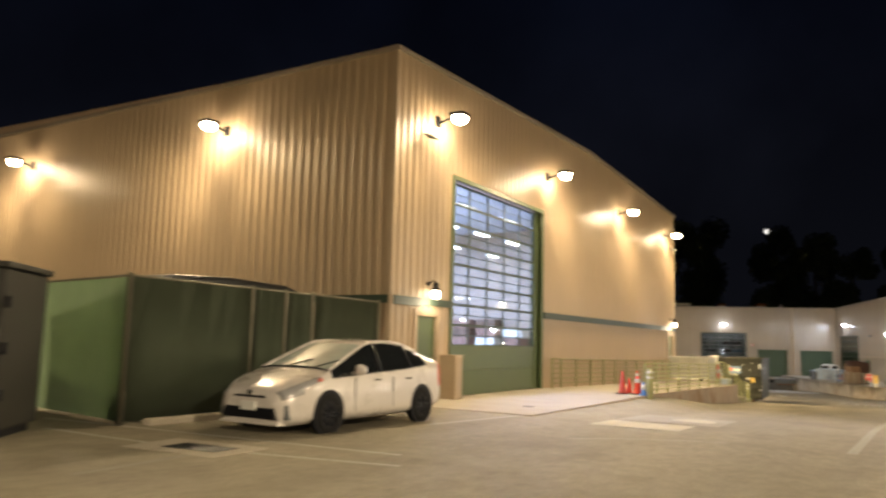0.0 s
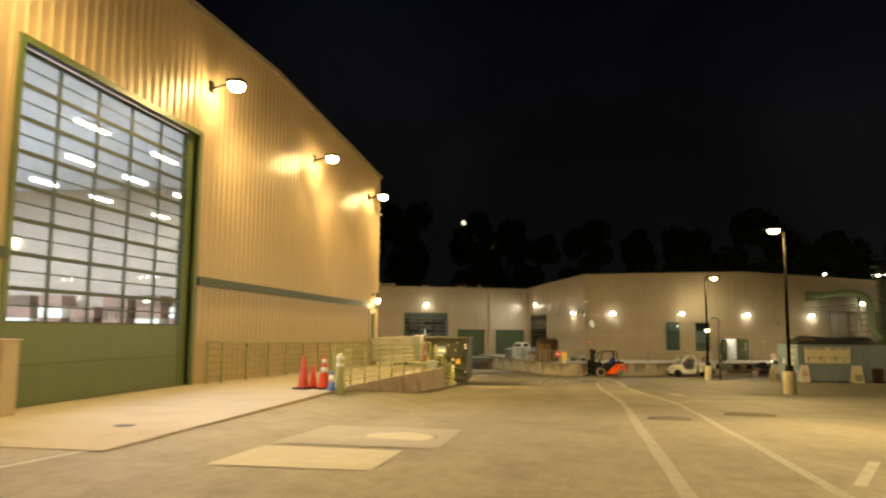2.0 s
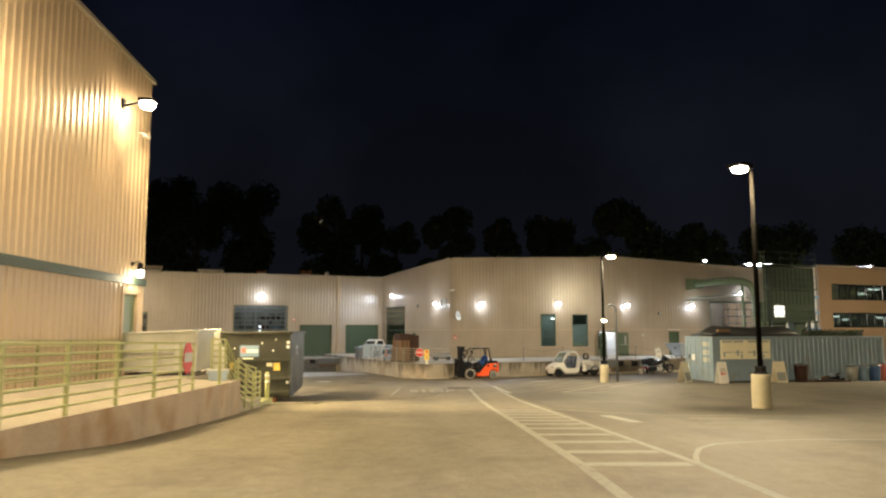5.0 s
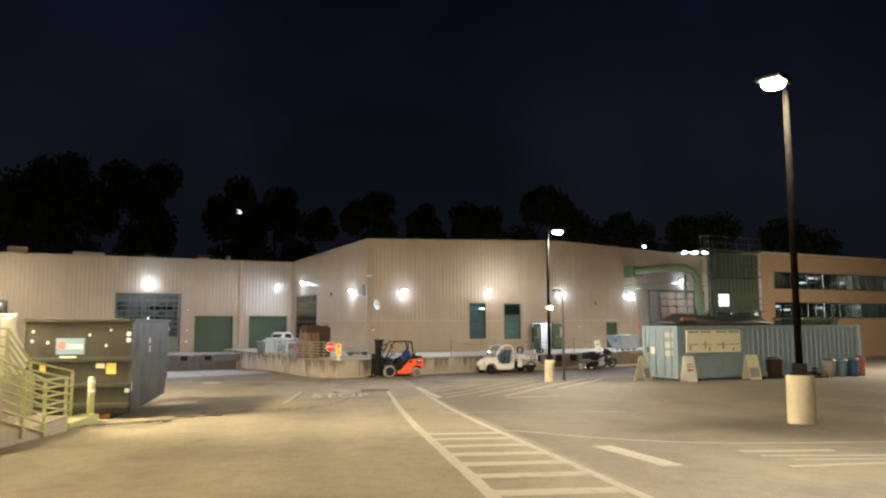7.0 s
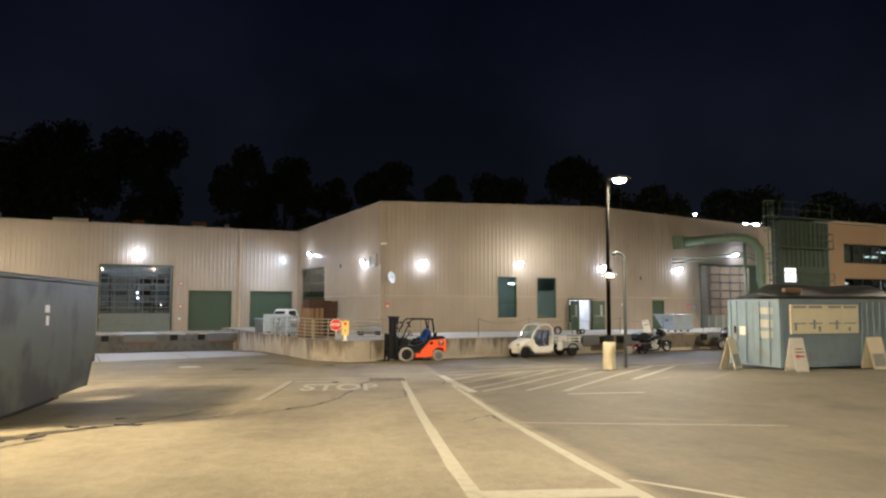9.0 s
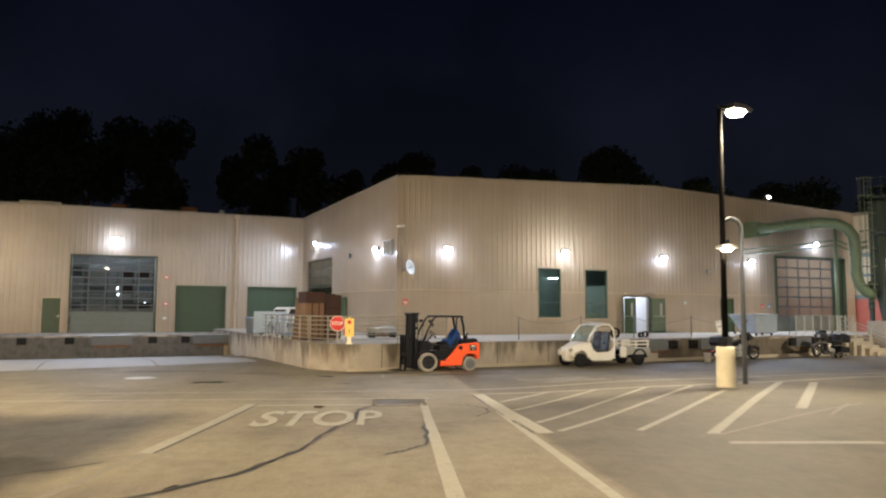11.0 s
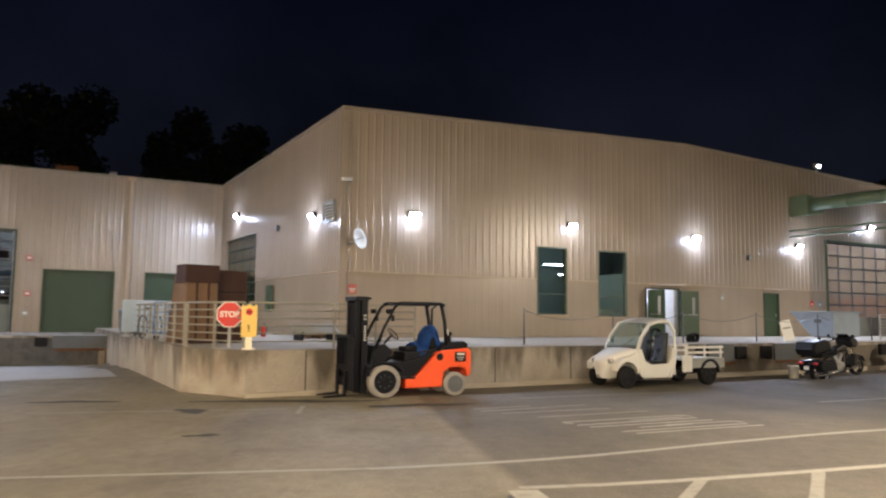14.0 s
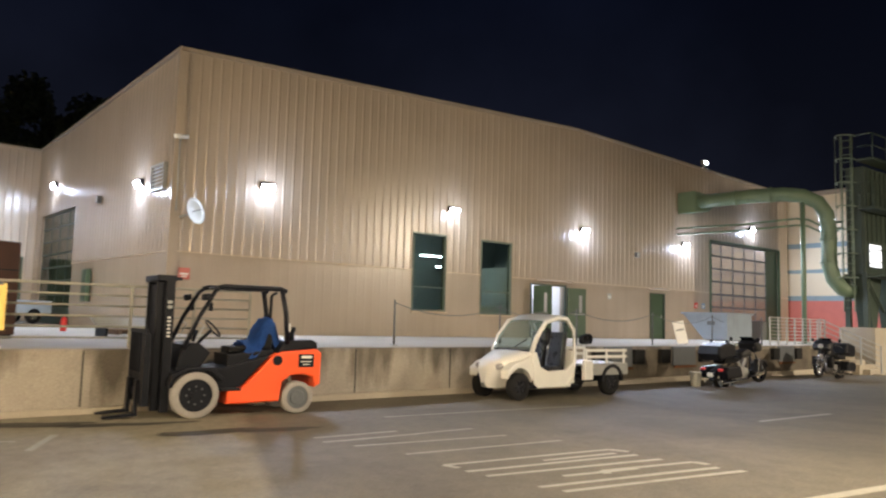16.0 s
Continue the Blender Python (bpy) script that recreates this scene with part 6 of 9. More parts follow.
def utility_cart(m):
    t = thing("utility_cart", m, "white electric utility cart with a flat cargo bed", "utility cart")

    def add(name, mat, fn, label=""):
        bm = B()
        fn(bm)
        return part(name, bm, mat, t, label)

    for x, y in ((0, 0.52), (0, -0.52), (-2.92, 0.52), (-2.92, -0.52)):
        wheel(t, x, y, 0.28 if x == 0 else 0.31, 0.17, 1 if y > 0 else -1, M_RUBBER, M_BLACK, 6, 0.55)
    # nose
    def ring(w, zb, zs, zt, wt):
        return [(w * 0.38, zb), (w * 0.62, (zb + zs) / 2), (w * 0.97, zs), (wt, zt - 0.02), (wt * 0.5, zt), (0, zt)]
    rings = loft([(0.50, 0.10, 0.34, 0.52, 0.66, 0.07), (0.44, 0.24, 0.24, 0.60, 0.76, 0.18), (0.24, 0.36, 0.22, 0.70, 0.84, 0.32), (-0.05, 0.46, 0.24, 0.80, 0.93, 0.44), (-0.34, 0.60, 0.24, 0.90, 1.01, 0.55)], ring)
    bm = B()
    skin(bm, rings)
    mirrored(bm)
    vs = [bm.verts.new(p) for p in rings[0]] + [bm.verts.new((p.x, -p.y, p.z)) for p in rings[0][-2::-1]]
    bm.faces.new(vs)
    bmesh.ops.remove_doubles(bm, verts=bm.verts[:], dist=0.002)
    bmesh.ops.recalc_face_normals(bm, faces=bm.faces[:])
    part("nose", bm, M_WHITE, t)
    for s in (1, -1):
        y = s * 0.52
        add("front_fender", M_WHITE, lambda bm: slab(bm, [(0.36 * math.cos(q) + 0.01, 0.29 + 0.37 * math.sin(q)) for q in [math.pi * (0.14 + 0.80 * k / 12) for k in range(13)]] + [(-0.44, 0.62), (-0.36, 0.94), (-0.12, 0.82), (0.14, 0.76), (0.34, 0.62)], min(s * 0.36, s * 0.60), max(s * 0.36, s * 0.60), "y", 0.015))
        add("headlight", M_LAMPGLASS, lambda bm: rod(bm, (0.26, s * 0.30, 0.69), (0.38, s * 0.30, 0.665), 0.06, 14))
        # door hoop: one bent tube frame each side
        add("roof_hoop", M_WHITE, lambda bm: pipe(bm, [(-0.32, s * 0.59, 0.96), (-0.47, s * 0.58, 1.28), (-0.76, s * 0.56, 1.61), (-1.12, s * 0.55, 1.70), (-1.42, s * 0.56, 1.69), (-1.62, s * 0.58, 1.45), (-1.66, s * 0.60, 0.95), (-1.56, s * 0.61, 0.45), (-1.38, s * 0.61, 0.28)], 0.05, 10))
        add("side_sill", M_WHITE, lambda bm: slab(bm, [(-0.32, 0.98), (-0.40, 0.32), (-0.52, 0.24), (-1.50, 0.24), (-1.72, 0.98), (-1.66, 0.98), (-1.56, 0.74), (-1.36, 0.60), (-0.80, 0.58), (-0.56, 0.68), (-0.44, 0.98)], min(s * 0.57, s * 0.63), max(s * 0.57, s * 0.63), "y", 0.015))
        add("mirror", M_BLACK, lambda bm: (box(bm, -0.62, -0.57, s * 0.72 - 0.07, s * 0.72 + 0.07, 1.12, 1.24, 0.015), rod(bm, (-0.6, s * 0.60, 1.14), (-0.6, s * 0.70, 1.17), 0.012, 6)))
        add("bed_rail_board", M_WHITE, lambda bm: (box(bm, -3.45, -1.98, s * 0.62 - 0.015, s * 0.62 + 0.015, 0.98, 1.04, 0.005), box(bm, -3.45, -1.98, s * 0.62 - 0.015, s * 0.62 + 0.015, 0.84, 0.90, 0.005)))
        for x in (-2.05, -2.75, -3.38):
            add("stake", M_WHITE, lambda bm: box(bm, x - 0.03, x + 0.03, s * 0.595 - 0.012, s * 0.595 + 0.012, 0.70, 1.05))
        add("rear_fender", M_BLACK, lambda bm: slab(bm, [(-2.92 + 0.38 * math.cos(a), 0.32 + 0.38 * math.sin(a)) for a in [math.pi * k / 14 for k in range(15)]] + [(-2.92 + 0.31 * math.cos(a), 0.32 + 0.31 * math.sin(a)) for a in [math.pi * (14 - k) / 14 for k in range(15)]], min(s * 0.40, s * 0.655), max(s * 0.40, s * 0.655), "y", 0.0))
        # seats
        add("seat_back", M_VINYL, lambda bm: slab(bm, [(-1.30, 0.62), (-1.44, 1.40), (-1.55, 1.40), (-1.44, 0.62)], min(s * 0.06, s * 0.50), max(s * 0.06, s * 0.50), "y", 0.05))
        add("seat_cushion", M_VINYL, lambda bm: box(bm, -1.45, -0.95, min(s * 0.06, s * 0.50), max(s * 0.06, s * 0.50), 0.52, 0.66, 0.04))
    # roof shell
    bm = B()
    rr = []
    for x, z, w in ((-0.76, 1.61, 0.50), (-0.92, 1.69, 0.53), (-1.12, 1.74, 0.55), (-1.42, 1.73, 0.55), (-1.60, 1.58, 0.55)):
        rr.append([Vector((x, w * math.cos(a), z + 0.05 * math.sin(a))) for a in [math.pi * k / 10 for k in range(11)]])
    skin(bm, rr)
    bmesh.ops.solidify(bm, geom=bm.faces[:], thickness=0.03)
    part("roof", bm, M_WHITE, t)
    bm = B()
    rr = [[Vector((x, w * math.cos(a), z + 0.03 * math.sin(a))) for a in [math.pi * k / 10 for k in range(11)]] for x, z, w in ((-0.30, 1.01, 0.56), (-0.44, 1.29, 0.55), (-0.76, 1.62, 0.51))]
    skin(bm, rr)
    part("windscreen", bm, M_SCREENGLASS, t, "curved clear windscreen")
    add("wiper", M_BLACK, lambda bm: rod(bm, (-0.31, 0.1, 1.07), (-0.43, 0.34, 1.24), 0.012, 6))
    add("cowl", M_BLACK, lambda bm: box(bm, -0.40, -0.30, -0.54, 0.54, 0.985, 1.02, 0.01))
    add("dashboard", M_BLACK, lambda bm: slab(bm, [(-0.40, 0.60), (-0.42, 0.90), (-0.62, 0.94), (-0.66, 0.75), (-0.58, 0.60)], -0.5, 0.5, "y", 0.02))
    add("steering_wheel", M_BLACK, lambda bm: pipe(bm, [(-0.80 + 0.09 * math.cos(a), 0.28 + 0.17 * math.sin(a), 1.0 + 0.13 * math.cos(a)) for a in [2 * math.pi * k / 16 for k in range(16)]], 0.014, 6, True))
    add("floor_pan", M_BLACK, lambda bm: box(bm, -1.85, -0.30, -0.56, 0.56, 0.22, 0.28, 0.01))
    add("rear_panel", M_WHITE, lambda bm: slab(bm, [(-1.58, 0.3), (-1.60, 1.0), (-1.72, 1.0), (-1.72, 0.3)], -0.55, 0.55, "y", 0.02))
    add("chassis", M_BLACK, lambda bm: box(bm, -3.40, -1.80, -0.38, 0.38, 0.30, 0.42, 0.02))
    add("cargo_bed", M_GREYPAINT, lambda bm: (box(bm, -3.5, -1.95, -0.62, 0.62, 0.66, 0.72, 0.01), box(bm, -3.5, -1.95, 0.585, 0.62, 0.46, 0.66), box(bm, -3.5, -1.95, -0.62, -0.585, 0.46, 0.66)))
    add("side_box", M_WHITE, lambda bm: box(bm, -2.22, -1.93, 0.56, 0.66, 0.36, 0.80, 0.02))
    add("badge_bar", M_RED, lambda bm: box(bm, -0.372, -0.362, 0.16, 0.22, 0.80, 0.825))
    return t


M_SCREENGLASS = glass("cart_windscreen_glass", (0.55, 0.68, 0.66), 0.05, 0.85, 0.15)
utility_cart(pose(7.55, 71.0, ground_z(7.6, 71), 0, 0, 201))

# ---- motorcycles ----
M_GLOSS = material("gloss_black_paint", (0.010, 0.010, 0.012), 0.35, vary=0.05, bump=0, coat=0.1)


def motorcycle(m, label):
    t = thing("motorcycle", m, label, "motorcycle", "motorcycles")

    def add(name, mat, fn, lab=""):
        bm = B()
        fn(bm)
        return part(name, bm, mat, t, lab)

    for x, r in ((0.82, 0.31), (-0.80, 0.30)):
        bm = B()
        lathe(bm, ((r * 0.72, -0.06), (r * 0.95, -0.055), (r, -0.02), (r, 0.02), (r * 0.95, 0.055), (r * 0.72, 0.06)), (x, 0, r), "y", 26, False)
        ty = part("wheel", bm, M_RUBBER, t)
        bm = B()
        lathe(bm, ((r * 0.72, -0.04), (r * 0.72, 0.04)), (x, 0, r), "y", 26, False)
        for k in range(9):
            a = 2 * math.pi * k / 9
            rod(bm, (x, 0, r), (x + math.cos(a) * r * 0.72, 0, r + math.sin(a) * r * 0.72), 0.012, 6)
        rod(bm, (x, -0.07, r), (x, 0.07, r), 0.05, 10)
        part("rim", bm, M_CHROME, ty)
    add("front_fender", M_GLOSS, lambda bm: slab(bm, [(1.18, 0.40), (1.10, 0.58), (0.84, 0.67), (0.56, 0.58), (0.48, 0.38), (0.54, 0.40), (0.62, 0.53), (0.84, 0.62), (1.05, 0.54), (1.13, 0.40)], -0.085, 0.085, "y", 0.02))
    add("rear_fender", M_BLACK, lambda bm: slab(bm, [(-0.45, 0.60), (-0.80, 0.70), (-1.12, 0.58), (-1.22, 0.36), (-1.14, 0.36), (-1.05, 0.52), (-0.80, 0.63), (-0.5, 0.55)], -0.10, 0.10, "y", 0.02))
    for s in (1, -1):
        add("fork_leg", M_CHROME, lambda bm: rod(bm, (0.82, 0.10 * s, 0.31), (0.50, 0.10 * s, 1.02), 0.028))
        add("saddlebag", M_BLACK, lambda bm: slab(bm, [(-0.42, 0.36), (-0.48, 0.66), (-1.02, 0.68), (-1.12, 0.56), (-1.06, 0.36)], min(s * 0.16, s * 0.44), max(s * 0.16, s * 0.44), "y", 0.04))
        add("exhaust", M_CHROME, lambda bm: pipe(bm, [(0.25, 0.16 * s, 0.40), (0.05, 0.22 * s, 0.22), (-0.4, 0.25 * s, 0.24), (-1.15, 0.27 * s, 0.27)], 0.042, 10))
        add("handlebar", M_CHROME, lambda bm: pipe(bm, [(0.46, 0.06 * s, 1.06), (0.40, 0.22 * s, 1.16), (0.22, 0.40 * s, 1.10), (0.10, 0.44 * s, 1.07)], 0.016, 8))
        add("mirror", M_BLACK, lambda bm: (rod(bm, (0.30, 0.36 * s, 1.12), (0.32, 0.42 * s, 1.26), 0.008, 6), lathe(bm, ((0.01, -0.01), (0.06, 0.0), (0.01, 0.015)), (0.32, 0.44 * s, 1.28), "x", 12)))
        add("lower_fairing", M_GLOSS, lambda bm: slab(bm, [(0.52, 0.35), (0.60, 0.70), (0.46, 0.72), (0.38, 0.36)], min(s * 0.14, s * 0.34), max(s * 0.14, s * 0.34), "y", 0.03))
        add("tail_light", M_RED, lambda bm: box(bm, -1.20, -1.10, s * 0.28 - 0.06, s * 0.28 + 0.06, 0.60, 0.66, 0.015), "red tail light")
        add("footboard", M_BLACK, lambda bm: box(bm, 0.05, 0.40, min(s * 0.22, s * 0.34), max(s * 0.22, s * 0.34), 0.28, 0.31, 0.01))
    add("engine", M_STEEL, lambda bm: (rod(bm, (0.05, -0.14, 0.36), (0.05, 0.14, 0.36), 0.17, 18), slab(bm, [(0.05, 0.42), (0.26, 0.72), (0.16, 0.78), (-0.02, 0.50)], -0.08, 0.08, "y", 0.02), slab(bm, [(0.0, 0.42), (-0.20, 0.74), (-0.10, 0.78), (0.08, 0.48)], -0.08, 0.08, "y", 0.02), box(bm, -0.42, -0.12, -0.11, 0.11, 0.26, 0.52, 0.04)))
    add("frame", M_BLACK, lambda bm: (pipe(bm, [(0.52, 0, 0.98), (0.42, 0, 0.40), (0.30, 0, 0.20), (-0.4, 0, 0.20), (-0.55, 0, 0.5)], 0.025), pipe(bm, [(0.52, 0, 0.98), (0.0, 0, 0.80), (-0.55, 0, 0.62)], 0.025)))
    add("fuel_tank", M_GLOSS, lambda bm: slab(bm, [(0.42, 0.80), (0.40, 0.96), (0.22, 1.04), (-0.08, 0.94), (-0.14, 0.80)], -0.17, 0.17, "y", 0.07))
    add("seat", M_RUBBER, lambda bm: slab(bm, [(-0.10, 0.78), (-0.10, 0.88), (-0.38, 0.80), (-0.55, 0.92), (-0.80, 0.94), (-0.82, 0.74), (-0.4, 0.70)], -0.22, 0.22, "y", 0.05))
    add("trunk", M_BLACK, lambda bm: slab(bm, [(-0.48, 0.94), (-0.52, 1.24), (-0.70, 1.31), (-1.18, 1.27), (-1.27, 1.06), (-1.20, 0.88)], -0.36, 0.36, "y", 0.06))
    add("fairing", M_GLOSS, lambda bm: slab(bm, [(0.42, 0.92), (0.36, 1.16), (0.52, 1.26), (0.70, 1.12), (0.72, 0.98), (0.62, 0.90)], -0.30, 0.30, "y", 0.07))
    add("windscreen", M_DGLASS, lambda bm: slab(bm, [(0.50, 1.22), (0.40, 1.34), (0.38, 1.33), (0.47, 1.21)], -0.20, 0.20, "y"))
    add("headlight", M_LAMPGLASS, lambda bm: lathe(bm, ((0.09, 0.0), (0.085, 0.05), (0.02, 0.07)), (0.68, 0, 1.04), "x", 16))
    add("number_plate", M_WHITE, lambda bm: box(bm, -1.245, -1.235, -0.09, 0.09, 0.44, 0.55))
    add("side_stand", M_BLACK, lambda bm: rod(bm, (-0.05, 0.10, 0.28), (-0.02, 0.30, 0.0), 0.014, 6))
    return t


motorcycle(pose(15.95, 73.72, ground_z(16, 73.7), 0, -7, 13), "black touring motorcycle with chrome and a rear trunk")
motorcycle(pose(21.9, 76.5, ground_z(21.9, 76.5), 0, -6, 202), "black touring motorcycle parked by the dock stairs")
t = thing("bucket", pose(14.47, 73.74, ground_z(14.4, 73.7)), "white plastic bucket on the asphalt", "bucket")
bm = B()
lathe(bm, ((0.13, 0.0), (0.15, 0.36), (0.16, 0.36), (0.16, 0.39), (0.145, 0.39), (0.125, 0.02)), seg=22)
part("body", bm, M_WHITE, t)
bm = B()
pipe(bm, [(0.155 * math.cos(a), 0.02, 0.33 - 0.14 * math.sin(a)) for a in [math.pi * k / 10 for k in range(11)]], 0.004, 5)
part("handle", bm, M_STEEL, t)

# ---- shipping container with its roof load and boards ----
CONT = pose(12.75, 55.9, -1.58, 0, 0, 12)     # x along its long side, y along its door end
CL, CW, CH = 10.4, 2.44, 2.28
t = thing("shipping_container", CONT, "pale blue-grey steel shipping container with closed doors", "shipping container")


def cpart(name, mat, fn, label="", under=None):
    bm = B()
    fn(bm)
    return part(name, bm, mat, under or t, label)


cpart("corner_post", M_CONT, lambda bm: box(bm, 0, 0.14, 0, 0.14, 0.05, CH))
cpart("corner_post", M_CONT, lambda bm: box(bm, 0, 0.14, CW - 0.14, CW, 0.05, CH))
cpart("corner_post", M_CONT, lambda bm: box(bm, CL - 0.14, CL, 0, 0.14, 0.05, CH))
cpart("corner_post", M_CONT, lambda bm: box(bm, CL - 0.14, CL, CW - 0.14, CW, 0.05, CH))
cpart("bottom_rail", M_CONT, lambda bm: box(bm, 0.14, CL - 0.14, 0.02, 0.12, 0.05, 0.2))
cpart("top_rail", M_CONT, lambda bm: box(bm, 0.14, CL - 0.14, 0.02, 0.10, CH - 0.1, CH))
for z0, z1 in ((CH - 0.12, CH), (0.05, 0.18)):
    cpart("end_rail", M_CONT, lambda bm: box(bm, 0.02, 0.12, 0.14, CW - 0.14, z0, z1))


def cont_side(bm):
    corrugated(bm, 3.55, CL - 0.14, 0.2, CH - 0.1, 0.278, 0.036, y=0.075)
    corrugated(bm, 0.14, 3.55, 0.2, 1.13, 0.278, 0.006, y=0.065)
    box(bm, 0.14, CL - 0.14, 0.08, 0.12, 0.2, CH - 0.1)
    box(bm, 3.5, 3.6, 0.02, 0.08, 0.2, CH - 0.1)


cpart("side_wall", M_CONT, cont_side)
cpart("side_wall", M_CONT, lambda bm: box(bm, 0.14, CL - 0.14, CW - 0.1, CW - 0.05, 0.1, CH - 0.05))
cpart("end_wall", M_CONT, lambda bm: box(bm, CL - 0.1, CL - 0.05, 0.14, CW - 0.14, 0.1, CH - 0.05))
cpart("roof", M_CONT, lambda bm: box(bm, 0.06, CL - 0.06, 0.06, CW - 0.06, CH - 0.06, CH - 0.02))
for y0, y1 in ((0.15, CW / 2 - 0.01), (CW / 2 + 0.01, CW - 0.15)):
    dr = cpart("door", M_CONT, lambda bm: (box(bm, 0.05, 0.09, y0, y1, 0.18, CH - 0.12), [box(bm, 0.04, 0.05, y0 + 0.06, y1 - 0.06, z, z + 0.40) for z in (0.28, 0.76, 1.24, 1.70)]))
    for k in (0.28, 0.72):
        y = y0 + (y1 - y0) * k
        cpart("lock_rod", M_CONT, lambda bm: (rod(bm, (0.0, y, 0.12), (0.0, y, CH - 0.08), 0.018, 8), box(bm, -0.03, 0.02, y - 0.05, y + 0.05, 0.95, 1.02)), "", dr)
cpart("notice", M_WHITE, lambda bm: box(bm, 0.015, 0.024, CW - 0.85, CW - 0.55, 1.05, 1.35), "white paper notice")
for z0, z1 in ((0.98, 1.22), (1.34, 1.60), (1.78, 2.00)):
    cpart("pale_patch", M_DUMPW, lambda bm: box(bm, 0.028, 0.036, 0.34, 0.92, z0, z1), "pale faded patch of paint")
cpart("notice", M_BLACK, lambda bm: box(bm, 0.015, 0.024, CW - 0.45, CW - 0.28, 1.10, 1.35), "dark paper notice")
hatch = cpart("display_board", M_CREAM, lambda bm: box(bm, 0.48, 3.35, -0.005, 0.06, 1.14, 2.10, 0.01), "cream boards with small pictures fixed to the container side")
for x0 in (0.56, 1.22, 2.04, 2.70):
    for z0, z1 in ((1.98, 2.06), (1.46, 1.50)):
        cpart("strip", M_GREYPAINT, lambda bm: box(bm, x0, x0 + 0.55, -0.012, -0.006, z0, z1), "", hatch)
for x, z, h in ((0.62, 1.25, 0.22), (1.40, 1.30, 0.30), (1.62, 1.20, 0.18), (2.35, 1.28, 0.30), (2.9, 1.22, 0.12)):
    cpart("picture", M_BLUEB, lambda bm: box(bm, x, x + 0.08, -0.012, -0.006, z, z + h), "", hatch)

t = thing("tarpaulin_load", CONT @ pose(0, 0, CH - 0.02), "dark tarpaulin over a long load on the container roof", "tarpaulin")
bm = B()
rings = []
for i in range(22):
    f = i / 21
    x = 0.15 + 5.4 * f
    h = (0.16 + 0.34 * smooth(f, 0, 0.16)) * (1 - 0.65 * smooth(f, 0.86, 1)) + 0.05 * math.sin(9 * f)
    rings.append([Vector((x, 1.2 + 0.95 * math.cos(a) * (1 + 0.06 * math.sin(7 * f + a * 3)), max(0.0, h * math.sin(a) ** 0.7 + 0.025 * math.sin(11 * f + 5 * a)))) for a in [math.pi * k / 12 for k in range(13)]])
skin(bm, rings)
bmesh.ops.holes_fill(bm, edges=bm.edges[:], sides=0)
part("sheet", bm, M_TARP, t)
bm = B()
box(bm, 0.5, 1.25, 0.25, 0.42, 0.22, 0.40, 0.05)
part("wood_end", bm, M_WOOD, t)
t = thing("hedge_screen", CONT @ pose(5.9, 0.25, CH - 0.02), "strip of artificial green hedge on the container roof", "artificial hedge")
bm = B()
for i in range(700):
    x, y, z = random.uniform(0, 3.6), random.uniform(0, 0.6), random.uniform(0.0, 0.36)
    q = Euler((random.uniform(0, 6), random.uniform(0, 6), random.uniform(0, 6))).to_matrix()
    c = Vector((x, y, z))
    bm.faces.new([bm.verts.new(c + q @ Vector(v)) for v in ((-0.05, 0, 0), (0, 0.035, 0.01), (0.06, 0, 0), (0, -0.035, 0.01))])
box(bm, 0.1, 3.5, 0.1, 0.5, 0, 0.28)
part("leaves", bm, M_LEAF, t)


def a_board(x, y, rz, label, arrow=False, h=1.05):
    z = ground_z(x, y)
    t = thing("sign_board", pose(x, y, z, 0, 0, rz), label, "sandwich board", "sandwich boards")
    for s in (1, -1):
        tilt = Matrix.Translation((0, s * 0.26, 0)) @ pose(0, 0, 0, s * 14)
        bm = B()
        box(bm, -0.31 + 0.07 * arrow, 0.31 - 0.07 * arrow, -0.012, 0.012, 0.0, h + 0.02, 0.004, tilt)
        pn = part("panel", bm, M_WHITE if arrow else M_BOARD, t)
        f = -1 if s < 0 else 1
        bm = B()
        for z0, z1, w in ((0.10, 0.52, 0.24),) if not arrow else ((0.60, 0.64, 0.16), (0.70, 0.74, 0.13)):
            box(bm, -w, w, f * 0.0125 if f > 0 else -0.015, 0.015 if f > 0 else -0.0125, z0, z1, 0, tilt)
        part("print", bm, M_GREYPAINT if not arrow else M_OLDLINE, pn, "faded print")
        if arrow:
            bm = B()
            box(bm, -0.10, 0.16, f * 0.0125 if f > 0 else -0.015, 0.015 if f > 0 else -0.0125, 0.46, 0.51, 0, tilt)
            vs = [bm.verts.new(tilt @ Vector(c)) for c in ((-0.06, f * 0.015, 0.40), (-0.18, f * 0.015, 0.485), (-0.06, f * 0.015, 0.57))]
            bm.faces.new(vs)
            part("arrow", bm, M_RED, pn, "red arrow")
    bm = B()
    rod(bm, (-0.2, 0, h), (0.2, 0, h), 0.015, 6)
    part("hinge", bm, M_GREYPAINT, t)
    return t


M_BOARD = material("cream_sign_board", (0.72, 0.66, 0.50), 0.5, vary=0.06, bump=0.03)
a_board(11.75, 57.2, 40, "cream sandwich board standing beside the container")
a_board(12.9, 55.25, 8, "white sandwich board with a red arrow", True)
a_board(16.15, 56.05, 10, "cream sandwich board leaning at the container side")

